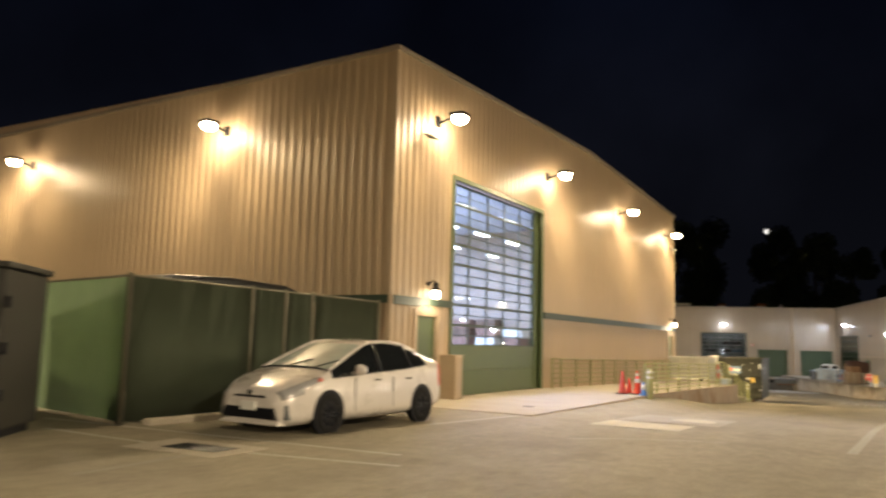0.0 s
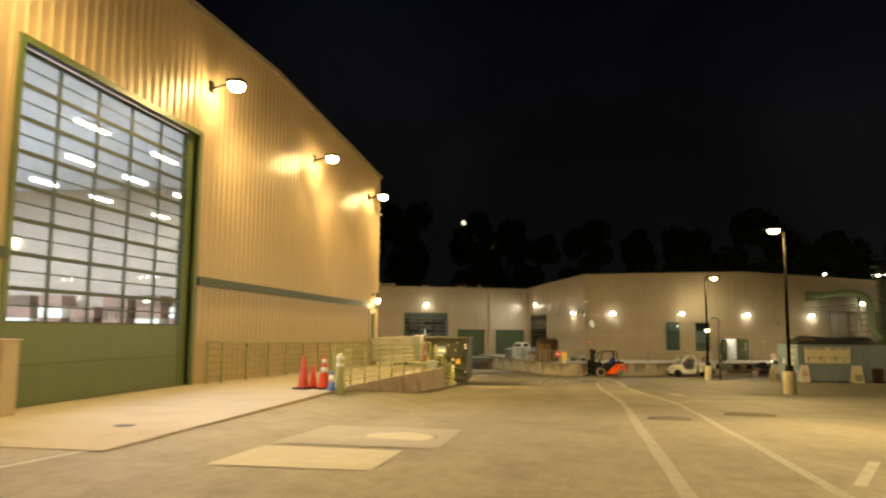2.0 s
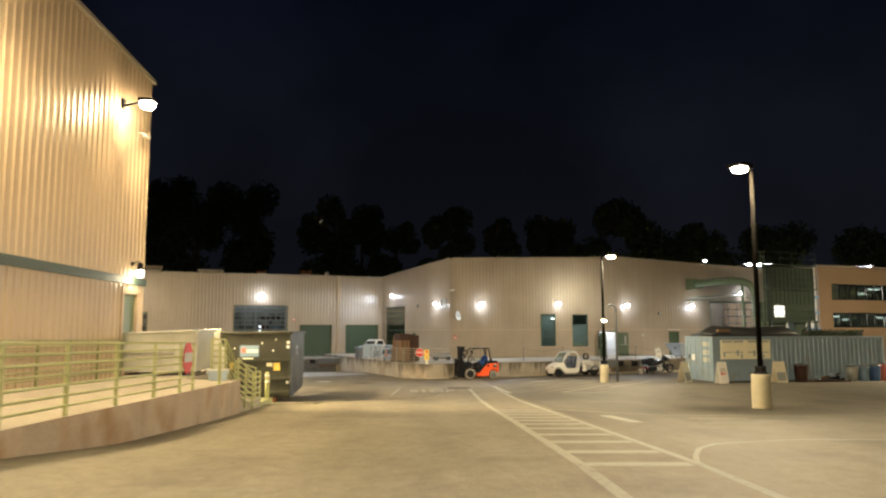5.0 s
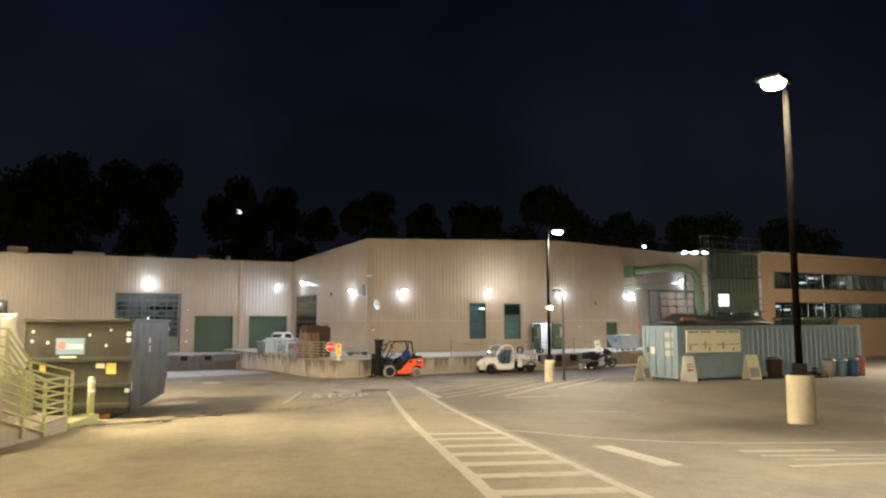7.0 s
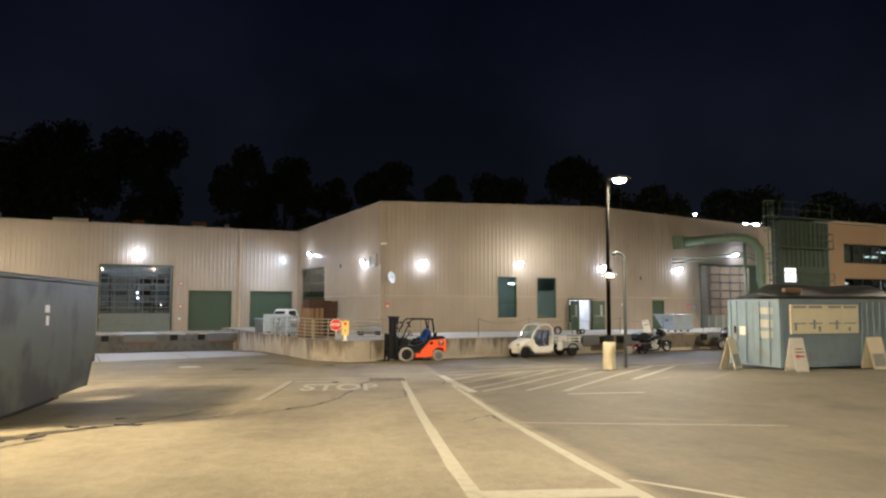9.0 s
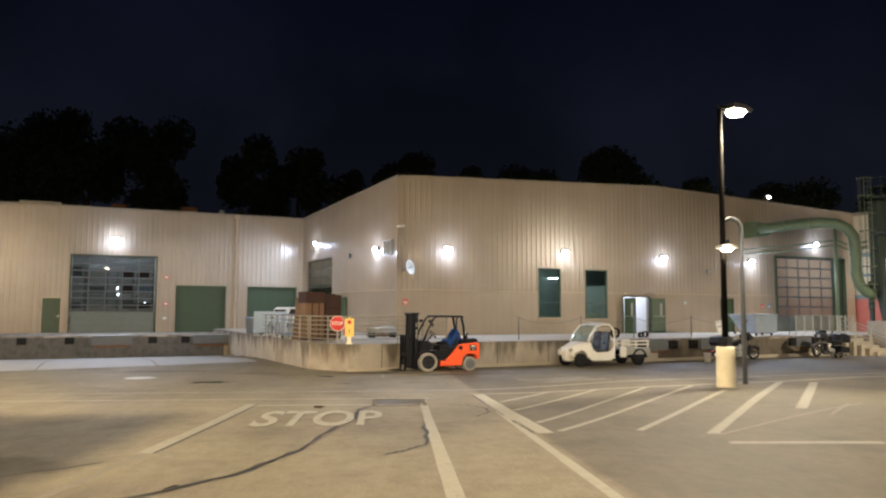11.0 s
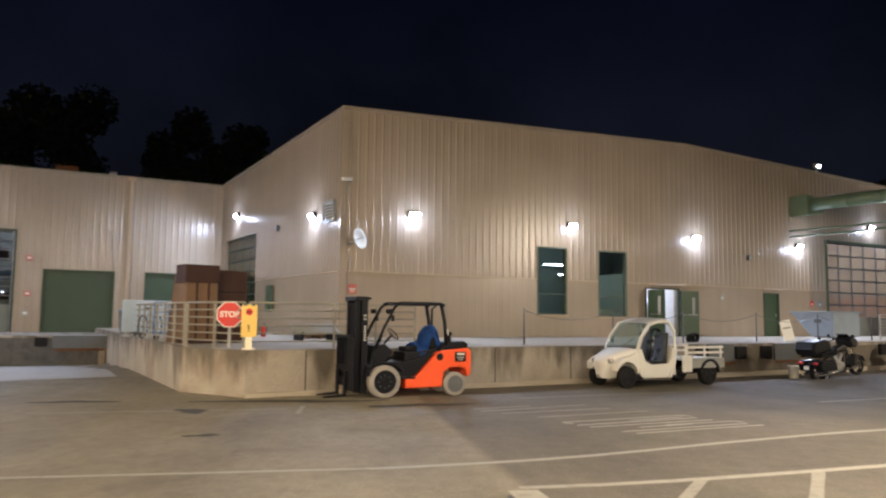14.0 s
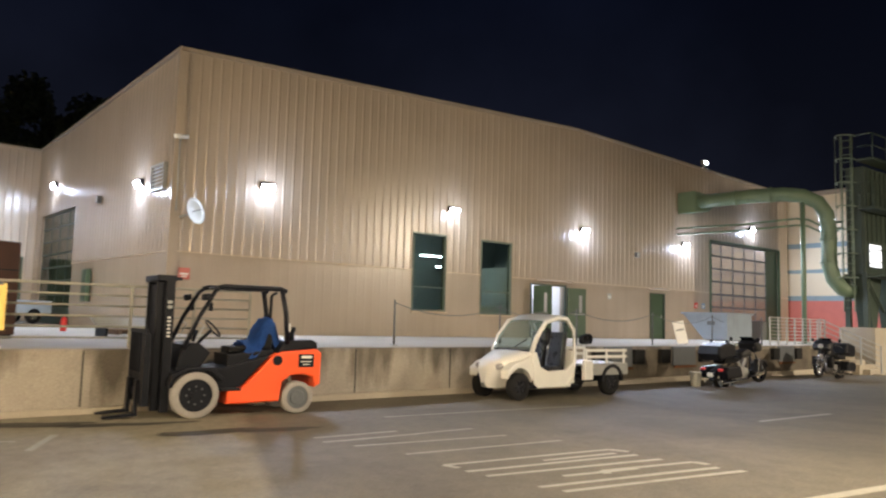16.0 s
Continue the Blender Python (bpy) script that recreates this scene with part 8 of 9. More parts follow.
# rope posts
posts = [(3.0, -6.6), (6.3, -6.5), (9.4, -6.3), (13.0, -6.2), (16.6, -6.0), (20.2, -5.8)]
for i, (u, v) in enumerate(posts):
    t = thing("rope_post", D(u, v), "slim grey steel post with a slack chain", "post", "chain posts")
    dpart("post", M_PLASTIC, lambda bm: rod(bm, (0, 0, 0), (0, 0, 1.02), 0.022, 8))
    dpart("foot", M_GREYPAINT, lambda bm: lathe(bm, ((0.09, 0), (0.09, 0.012), (0.03, 0.02)), seg=14))
    if i < len(posts) - 1:
        du, dv = posts[i + 1][0] - u, posts[i + 1][1] - v
        dpart("chain", M_PLASTIC, lambda bm: pipe(bm, [(du * f, dv * f, 0.70 + 0.26 * ((2 * f - 1) ** 2)) for f in [k / 12 for k in range(13)]], 0.011, 5))

# stop sign and yellow notice
t = thing("stop_sign", D(-5.28, -7.46, -24, 0.74), "red octagonal stop sign fixed to the dock railing", "stop sign")
dpart("rim", M_WHITE, lambda bm: slab(bm, [(0.30 * math.cos(math.pi * (k + 0.5) / 4), 0.30 * math.sin(math.pi * (k + 0.5) / 4)) for k in range(8)], -0.062, -0.05, "y"))
dpart("plate", M_RED, lambda bm: slab(bm, [(0.277 * math.cos(math.pi * (k + 0.5) / 4), 0.277 * math.sin(math.pi * (k + 0.5) / 4)) for k in range(8)], -0.066, -0.062, "y"))
text_on("letters", "STOP", 0.172, pose(0, -0.068, 0, 90), M_WHITE, t, 0.001, 0.006)
dpart("bracket", M_GREYPAINT, lambda bm: box(bm, -0.03, 0.03, -0.05, 0.02, -0.70, 0.25))
t = thing("floor_sign", D(-4.97, -7.94, -24), "yellow plastic warning sign with a red disc", "warning sign")
dpart("board", M_YELLOW, lambda bm: slab(bm, [(-0.165, 0.27), (-0.165, 0.93), (-0.14, 0.96), (0.14, 0.96), (0.165, 0.93), (0.165, 0.27)], -0.08, -0.05, "y", 0.006))
dpart("stand", M_CREAM, lambda bm: (box(bm, -0.07, 0.07, -0.075, -0.05, 0.04, 0.27, 0.005), box(bm, -0.12, 0.12, -0.12, 0.04, 0.0, 0.04, 0.01)), "cream plastic stand")
dpart("clip", M_PLASTIC, lambda bm: (box(bm, -0.13, -0.04, -0.086, -0.045, 0.93, 0.97, 0.004), box(bm, 0.04, 0.13, -0.086, -0.045, 0.93, 0.97, 0.004)))
dpart("disc", M_RED, lambda bm: rod(bm, (0, -0.086, 0.80), (0, -0.081, 0.80), 0.075, 18), "red disc")
dpart("bar", M_DWOOD, lambda bm: box(bm, -0.05, 0.05, -0.090, -0.086, 0.785, 0.815))
dpart("bar", M_DWOOD, lambda bm: (box(bm, -0.014, 0.014, -0.085, -0.081, 0.43, 0.53), box(bm, -0.014, 0.014, -0.085, -0.081, 0.385, 0.41)))


# fire extinguisher and a low pile by the side wall
t = thing("fire_extinguisher", D(-2.3, 1.2) @ Matrix.Scale(0.7, 4), "small red fire extinguisher standing on the dock", "fire extinguisher")
dpart("cylinder", M_RED, lambda bm: lathe(bm, ((0.10, 0.0), (0.11, 0.02), (0.11, 0.42), (0.08, 0.50), (0.035, 0.54), (0.035, 0.58)), seg=18))
dpart("valve", M_BLACK, lambda bm: (box(bm, -0.03, 0.03, -0.10, 0.03, 0.58, 0.61, 0.005), box(bm, -0.02, 0.02, -0.12, 0.0, 0.63, 0.65, 0.005)))
dpart("hose", M_RUBBER, lambda bm: pipe(bm, [(0, -0.05, 0.60), (0.10, -0.08, 0.52), (0.14, -0.06, 0.35), (0.13, -0.05, 0.18)], 0.014, 6))
t = thing("wooden_pallet", D(-1.15, -0.75, 14), "weathered wooden pallet lying on the dock", "pallet")
for k in range(5):
    dpart("top_board", M_WOOD, lambda bm: box(bm, -0.5, 0.5, -0.42 + 0.19 * k, -0.30 + 0.19 * k, 0.10, 0.122, 0.003))
for x in (-0.45, 0.0, 0.45):
    dpart("bearer", M_WOOD, lambda bm: box(bm, x - 0.04, x + 0.04, -0.42, 0.46, 0.0, 0.10, 0.003))
t = thing("hose_coil", D(-1.28, -0.70, 0, 0.122), "coil of olive rubber hose lying on a pallet", "hose")
dpart("coil", M_GOLIVE, lambda bm: pipe(bm, [(0.25 * math.cos(a) * (1 + 0.04 * math.sin(5 * a)), 0.25 * math.sin(a), 0.03 + 0.055 * a / 6.28) for a in [2 * math.pi * q / 18 for q in range(73)]], 0.028, 7))
t = thing("carton", D(-0.86, -0.66, 20, 0.122), "small brown carton on a pallet", "box")
dpart("body", M_CARTON, lambda bm: box(bm, -0.16, 0.16, -0.14, 0.14, 0.0, 0.30, 0.006))
dpart("tape", M_CREAM, lambda bm: box(bm, -0.16, 0.16, -0.025, 0.025, 0.3005, 0.302))

# tall crates
t = thing("wooden_cabinet", D(-5.35, -4.2, 10), "tall plywood crate with a dark wooden top section", "crate", "crates on the dock")
dpart("body", M_WOOD, lambda bm: box(bm, -0.48, 0.32, -0.35, 0.35, 0.10, 1.52, 0.01))
dpart("top_section", M_DWOOD, lambda bm: box(bm, -0.52, 0.34, -0.38, 0.38, 1.52, 1.98, 0.01))
for x in (-0.22, 0.08):
    dpart("batten", M_DWOOD, lambda bm: box(bm, x - 0.025, x + 0.025, -0.37, -0.35, 0.12, 1.52))
dpart("plinth", M_DWOOD, lambda bm: box(bm, -0.46, 0.30, -0.33, 0.33, 0, 0.10))
t = thing("wooden_cabinet", D(-4.58, -3.9, 4), "tall dark brown wooden cabinet", "crate", "crates on the dock")
dpart("body", M_DWOOD, lambda bm: box(bm, -0.34, 0.38, -0.35, 0.35, 0.08, 1.86, 0.01))
dpart("back_board", M_DWOOD, lambda bm: box(bm, -0.36, 0.40, 0.35, 0.38, 0.08, 1.92))
for z in (0.7, 1.3):
    dpart("shelf_edge", M_BLACK, lambda bm: box(bm, -0.34, 0.38, -0.36, -0.35, z, z + 0.03))
dpart("plinth", M_BLACK, lambda bm: box(bm, -0.30, 0.34, -0.30, 0.30, 0, 0.08))
t = thing("mirror_board", D(-5.95, -3.7, 20), "narrow wooden board leaning beside the crates", "board")
dpart("board", M_WOOD, lambda bm: box(bm, -0.04, 0.04, -0.2, 0.2, 0.0, 1.75, 0.005, pose(0, 0, 0, 0, 6)))


def stock_cart(m, mat, label):
    t = thing("platform_cart", m, label, "cart", "carts on the dock")
    def add(name, mat2, fn):
        bm = B()
        fn(bm)
        return part(name, bm, mat2, t)
    add("deck", mat, lambda bm: box(bm, -0.6, 0.6, -0.38, 0.38, 0.18, 0.24, 0.01))
    for x in (-0.5, 0.5):
        for y in (-0.3, 0.3):
            add("caster", M_BLACK, lambda bm: lathe(bm, ((0.02, -0.025), (0.08, -0.02), (0.08, 0.02), (0.02, 0.025)), (x, y, 0.08), "y", 12))
            add("stake", mat, lambda bm: rod(bm, (x * 1.15, y, 0.2), (x * 1.15, y, 1.05), 0.018, 8))
    for z in (0.5, 0.78, 1.04):
        add("bar", mat, lambda bm: (rod(bm, (-0.575, -0.3, z), (-0.575, 0.3, z), 0.015, 8), rod(bm, (0.575, -0.3, z), (0.575, 0.3, z), 0.015, 8), rod(bm, (-0.575, 0.3, z), (0.575, 0.3, z), 0.015, 8)))
    return t


stock_cart(D(-5.55, -2.2, 30), material("cart_blue", (0.10, 0.18, 0.34), 0.5, vary=0.12, bump=0.05), "blue steel platform cart with stake sides")
stock_cart(D(-5.2, -0.6, 80), material("cart_blue_worn", (0.16, 0.22, 0.32), 0.5, vary=0.12, bump=0.05), "worn blue platform cart")
t = thing("display_panel", D(-5.9, 1.6, 15), "pale blue panel standing behind the railing", "panel")
dpart("panel", M_BLUEW, lambda bm: box(bm, -0.85, 0.85, -0.03, 0.03, 0.15, 1.15, 0.01))
for x in (-0.7, 0.7):
    dpart("leg", M_GREYPAINT, lambda bm: (box(bm, x - 0.03, x + 0.03, -0.3, 0.3, 0.0, 0.05), box(bm, x - 0.03, x + 0.03, -0.03, 0.03, 0.05, 0.15)))
t = thing("plastic_tote", D(-6.1, 4.3, 10), "dark plastic bin on the dock", "bin")
dpart("body", M_PLASTIC, lambda bm: slab(bm, [(-0.36, 0), (-0.42, 0.8), (0.42, 0.8), (0.36, 0)], -0.35, 0.35, "y", 0.03))
dpart("lid", M_BLUEP, lambda bm: box(bm, -0.45, 0.45, -0.38, 0.38, 0.8, 0.86, 0.02))


def bicycle(m, label):
    t = thing("bicycle", m, label, "bicycle", "bicycles")
    def add(name, mat2, fn):
        bm = B()
        fn(bm)
        return part(name, bm, mat2, t)
    for x in (-0.52, 0.52):
        add("wheel", M_RUBBER, lambda bm: (pipe(bm, [(x + 0.33 * math.cos(a), 0, 0.34 + 0.33 * math.sin(a)) for a in [2 * math.pi * k / 24 for k in range(24)]], 0.017, 6, True), [rod(bm, (x, 0, 0.34), (x + 0.32 * math.cos(a), 0, 0.34 + 0.32 * math.sin(a)), 0.003, 4) for a in [2 * math.pi * k / 12 for k in range(12)]]))
    add("frame", M_BLUEP, lambda bm: (pipe(bm, [(-0.52, 0, 0.34), (-0.05, 0, 0.30), (0.36, 0, 0.78), (-0.16, 0, 0.72), (-0.05, 0, 0.30)], 0.016, 6), pipe(bm, [(-0.52, 0, 0.34), (-0.16, 0, 0.72), (-0.20, 0, 0.86)], 0.012, 6), pipe(bm, [(0.52, 0, 0.34), (0.36, 0, 0.78), (0.32, 0, 0.95)], 0.014, 6)))
    add("handlebar", M_CHROME, lambda bm: pipe(bm, [(0.14, -0.28, 0.98), (0.30, -0.14, 1.0), (0.32, 0, 0.96), (0.30, 0.14, 1.0), (0.14, 0.28, 0.98)], 0.012, 6))
    add("saddle", M_BLACK, lambda bm: slab(bm, [(-0.34, -0.08), (-0.34, 0.08), (-0.08, 0.025), (-0.08, -0.025)], 0.86, 0.91, "z", 0.015))
    return t


bicycle(D(-6.0, 0.3, 60), "blue city bicycle leaning at the dock railing")
bicycle(D(-6.1, 2.6, 75), "dark city bicycle leaning at the dock railing")

# old pickup on the dock
t = thing("pickup_truck", D(-3.1, 10.4, 205) @ Matrix.Scale(0.86, 4), "white vintage pickup truck parked on the dock", "truck")
dpart("cab", M_WHITE, lambda bm: slab(bm, [(-0.75, 0.55), (-0.72, 1.05), (-0.50, 1.52), (-0.3, 1.62), (0.35, 1.62), (0.55, 1.50), (0.72, 1.05), (0.75, 0.55)], -0.78, 0.78, "y", 0.08))
dpart("bonnet", M_BLUEW, lambda bm: slab(bm, [(0.72, 0.45), (0.72, 1.03), (1.7, 0.95), (1.85, 0.8), (1.85, 0.45)], -0.72, 0.72, "y", 0.10))
dpart("bed", M_BLUEW, lambda bm: slab(bm, [(-0.78, 0.45), (-0.78, 1.0), (-2.4, 1.0), (-2.4, 0.45)], -0.78, 0.78, "y", 0.04))
for s in (1, -1):
    dpart("side_window", M_CARGLASS, lambda bm: slab(bm, [(-0.42, 1.08), (-0.36, 1.48), (0.32, 1.48), (0.50, 1.08)], min(s * 0.78, s * 0.79), max(s * 0.78, s * 0.79), "y"))
dpart("windscreen", M_CARGLASS, lambda bm: box(bm, -0.01, 0.01, -0.62, 0.62, -0.18, 0.20, 0, pose(0.655, 0, 1.27, 0, -22)))
for x, y, s in ((1.25, 0.70, 1), (1.25, -0.70, -1), (-1.6, 0.70, 1), (-1.6, -0.70, -1)):
    wheel(t, x, y, 0.33, 0.2, s, M_RUBBER, M_CHROME, 6, 0.5)

# tilt hopper, board, mats on the front dock
t = thing("tilt_hopper", D(17.4, -5.25), "blue-grey steel tilt hopper on casters", "hopper")
dpart("body", M_HOPPER, lambda bm: slab(bm, [(-0.84, 0.16), (-0.84, 1.06), (0.95, 1.06), (0.10, 0.16)], 0.0, 1.6, "x", 0.02))
dpart("rim", M_HOPPER, lambda bm: slab(bm, [(-0.90, 1.06), (-0.90, 1.12), (1.02, 1.12), (1.02, 1.06)], -0.06, 1.66, "x", 0.015))
dpart("base", M_BLACK, lambda bm: box(bm, 0.1, 1.5, -0.75, 0.05, 0.13, 0.158, 0.01))
dpart("label_plate", M_PLASTIC, lambda bm: box(bm, -0.012, -0.001, -0.35, -0.05, 0.68, 0.82))
for x in (0.25, 1.35):
    for y in (-0.65, -0.05):
        dpart("caster", M_BLACK, lambda bm: lathe(bm, ((0.02, -0.03), (0.065, -0.025), (0.065, 0.025), (0.02, 0.03)), (x, y, 0.065), "y", 12))
t = thing("leaning_board", D(16.0, -5.25, -20), "white printed board leaning on the dock", "board")
dpart("board", M_WHITE, lambda bm: box(bm, -0.22, 0.22, -0.015, 0.015, 0.0, 0.78, 0.004, pose(0, 0, 0, -8, -10)))
dpart("print", M_GREYPAINT, lambda bm: box(bm, -0.16, 0.16, -0.020, -0.016, 0.45, 0.52, 0, pose(0, 0, 0, -8, -10)))
for u, v, r in ((8.9, -5.6, 0.22), (10.2, -5.9, 0.12), (10.6, -5.7, 0.14)):
    t = thing("coiled_hose", D(u, v), "dark coiled hose lying on the dock", "hose", "hoses")
    dpart("coil", M_RUBBER, lambda bm: [pipe(bm, [(r * math.cos(a), 0.05 * k, r + r * math.sin(a)) for a in [2 * math.pi * q / 18 for q in range(18)]], 0.03, 6, True) for k in range(3)])
t = thing("fire_cone", D(-3.1, 7.0), "small orange cone by the side door", "traffic cone")
dpart("body", M_CONE, lambda bm: lathe(bm, ((0.16, 0), (0.16, 0.03), (0.11, 0.04), (0.03, 0.5)), seg=16))
t = thing("handrail_stack", D(-1.6, -2.6, 10), "low rack of pipes lying by the side wall", "rack")
for k in range(5):
    dpart("pipe", M_GREYPAINT, lambda bm: rod(bm, (-0.8, 0.1 * k, 0.25 + 0.05 * k), (0.7, 0.1 * k, 0.25 + 0.05 * k), 0.03, 8))
for x in (-0.6, 0.5):
    dpart("stand", M_BLACK, lambda bm: box(bm, x, x + 0.05, -0.05, 0.5, 0, 0.25))

# dock bumpers and levellers below the wing doors
for a in (46.2, 50.3, 52.0, 54.75, 36.0, 34.0, 56.5, 44.0):
    t = thing("dock_bumper", WING @ pose(a, -5.6, -1.46), "black rubber dock bumper bolted to the dock face", "dock bumper", "dock bumpers")
    dpart("pad", M_RUBBER, lambda bm: box(bm, -0.22, 0.22, -0.14, 0.0, -0.38, -0.02, 0.02))
for a in (48.25, 53.4, 36.0, 41.0):
    t = thing("dock_leveller", WING @ pose(a, -5.6, -1.42), "grey steel dock leveller lip in the dock edge", "dock leveller", "dock levellers")
    dpart("plate", M_GREYPAINT, lambda bm: box(bm, -1.0, 1.0, -0.05, 0.8, -0.02, 0.014))
    dpart("lip", M_PLASTIC, lambda bm: box(bm, -1.0, 1.0, -0.10, -0.05, -0.50, 0.0, 0.01))
    dpart("bar", M_RUST, lambda bm: box(bm, -0.9, 0.9, -0.14, -0.10, -0.60, -0.52))

# foot ledge, joints and pads along the front dock wall
DF0, DF1 = Vector((-5.1, -8.15)), Vector((25.6, -6.5))
DFM = LOC @ pose(DF0.x, DF0.y, 0, 0, 0, math.degrees(math.atan2(DF1.y - DF0.y, DF1.x - DF0.x)))
bm = B()
box(bm, 0.0, 30.5, -0.13, -0.003, -2.5, -2.10, 0.02)
setting("dock_ledge", bm, M_CONC, "pale concrete ledge along the foot of the dock wall", "ledge", DFM)
for a in (1.35, 3.9, 6.4, 8.9, 11.4, 13.9, 16.4, 18.9, 21.4, 23.9, 26.4, 28.9):
    bm = B()
    box(bm, a - 0.014, a + 0.014, -0.004, 0.02, -2.10, DOCK_Z - 0.02)
    setting("wall_joint", bm, M_CRACK, "dark upright joint in the concrete dock wall", "joint", DFM)
for a in (14.1, 15.9, 17.2, 19.4, 24.2, 26.0):
    t = thing("dock_bumper", DFM @ pose(a, 0, DOCK_Z - 0.05), "black rubber dock bumper bolted to the dock face", "dock bumper", "dock bumpers")
    dpart("pad", M_RUBBER, lambda bm: box(bm, -0.24, 0.24, -0.14, -0.002, -0.42, -0.02, 0.02))
for a in (15.0, 18.3, 25.1):
    t = thing("dock_leveller", DFM @ pose(a, 0, DOCK_Z), "dark steel dock leveller lip in the front dock wall", "dock leveller", "dock levellers")
    dpart("lip", M_PLASTIC, lambda bm: box(bm, -0.62, 0.62, -0.07, -0.002, -0.55, 0.0, 0.01))
    dpart("bar", M_RUST, lambda bm: box(bm, -0.6, 0.6, -0.11, -0.07, -0.62, -0.56))

# wall fittings of the workshop
t = thing("satellite_dish", LOC @ pose(0.30, -0.12, 2.10), "pale round satellite dish at the workshop corner", "satellite dish")
dpart("bracket", M_GREYPAINT, lambda bm: pipe(bm, [(-0.15, 0.1, -0.1), (-0.12, -0.3, -0.1), (0.0, -0.45, 0.0)], 0.03))
bm = B()
lathe(bm, ((0.02, 0.0), (0.15, 0.015), (0.29, 0.07), (0.37, 0.13), (0.375, 0.14), (0.29, 0.09), (0.12, 0.03)), seg=26)
dish = part("dish", bm, M_DUMPW, t)
dish.matrix_basis = pose(0.0, -0.45, 0.0, 78, 0, 35)
bm = B()
rod(bm, (0, 0, 0.02), (0, 0, 0.36), 0.012, 6)
lnb = part("feed_arm", bm, M_GREYPAINT, t)
lnb.matrix_basis = dish.matrix_basis
t = thing("security_camera", LOC @ pose(0.02, -0.13, 4.15), "white security camera at the workshop corner", "camera", "security cameras")
dpart("arm", M_WHITE, lambda bm: pipe(bm, [(0, 0, 0), (0, -0.2, 0.05), (-0.05, -0.35, 0.02)], 0.025))
dpart("housing", M_WHITE, lambda bm: rod(bm, (0.1, -0.33, 0.02), (-0.28, -0.42, -0.03), 0.06))
dpart("conduit", M_GREYPAINT, lambda bm: rod(bm, (0.0, -0.01, 0.0), (0.0, -0.01, -2.0), 0.025, 8))
t = thing("wall_vent", LEFT @ pose(15.33 - 1.0, 0, 3.2), "grey louvred air vent on the side wall", "vent")
dpart("frame", M_GREYPAINT, lambda bm: (box(bm, -0.5, -0.44, -0.16, -0.05, -0.38, 0.38), box(bm, 0.44, 0.5, -0.16, -0.05, -0.38, 0.38), box(bm, -0.44, 0.44, -0.16, -0.05, 0.32, 0.38), box(bm, -0.44, 0.44, -0.16, -0.05, -0.38, -0.32)))
for k in range(6):
    z = -0.27 + 0.108 * k
    dpart("slat", M_DUMPW, lambda bm: box(bm, -0.44, 0.44, -0.15, -0.06, -0.01, 0.01, 0, pose(0, 0, z) @ pose(0, -0.105, 0, 35) @ pose(0, 0.105, 0)))
for u, z, w, mat, lab in ((0.36, 0.44, 0.16, M_PINK, "small red notice plate at the workshop corner"), (24.6, 0.38, 0.13, M_RED, "small red notice beside the glazed door"), (25.2, 0.38, 0.13, M_BLUEP, "small blue notice beside the glazed door"), (18.3, 0.55, 0.12, M_GREYPAINT, "small grey label plate on the wall")):
    t = thing("wall_notice", LOC @ pose(u, -0.10, z), lab, "notice", "wall notices")
    dpart("plate", mat, lambda bm: box(bm, -w, w, -0.012, 0.0, -w, w, 0.003))
    dpart("print", M_WHITE, lambda bm: (box(bm, -w * 0.7, w * 0.7, -0.015, -0.012, -w * 0.2, w * 0.1), box(bm, -w * 0.5, w * 0.5, -0.015, -0.012, -w * 0.6, -w * 0.4)))
for a, z, mat, lab in ((51.3, 2.0, M_PINK, "red alarm bell on the wing wall"), (51.3, 0.35, M_PINK, "red notice on the wing wall"), (51.25, -0.55, M_GREYPAINT, "grey switch box on the wing wall")):
    t = thing("wall_box", WING @ pose(a, -0.08, z), lab, "wall box", "wing wall boxes")
    dpart("case", mat, lambda bm: box(bm, -0.14, 0.14, -0.10, 0.0, -0.12, 0.12, 0.015))
    dpart("face", M_WHITE, lambda bm: box(bm, -0.08, 0.08, -0.104, -0.10, -0.04, 0.05))
for m, lab in ((LOC @ pose(20.1, -0.08, 2.45), "grey junction box on the front wall"), (LEFT @ pose(9.0, -0.08, 3.1), "grey junction box on the side wall"), (LEFT @ pose(8.2, -0.08, 0.2), "green electrical cabinet on the side wall")):
    t = thing("junction_box", m, lab, "junction box", "junction boxes")
    big = "green" in lab
    dpart("case", M_GREEN if big else M_PLASTIC, lambda bm: box(bm, -0.28 if big else -0.10, 0.28 if big else 0.10, -0.14, 0.0, -0.55 if big else -0.12, 0.55 if big else 0.12, 0.01))
    dpart("cover", M_GREEN if big else M_GREYPAINT, lambda bm: box(bm, -0.24 if big else -0.08, 0.24 if big else 0.08, -0.15, -0.14, -0.5 if big else -0.1, 0.5 if big else 0.1, 0.004))
# little hoods above doors
for a0, a1 in ((13.9, 16.0), (21.0, 22.4)):
    t = thing("door_hood", LOC @ pose(0, -0.08, 1.0), "narrow steel drip hood above a door", "door hood", "door hoods")
    dpart("hood", M_TRIM, lambda bm: slab(bm, [(0.0, -0.02), (0.0, 0.06), (-0.16, 0.0), (-0.16, -0.02)], a0, a1, "x"))

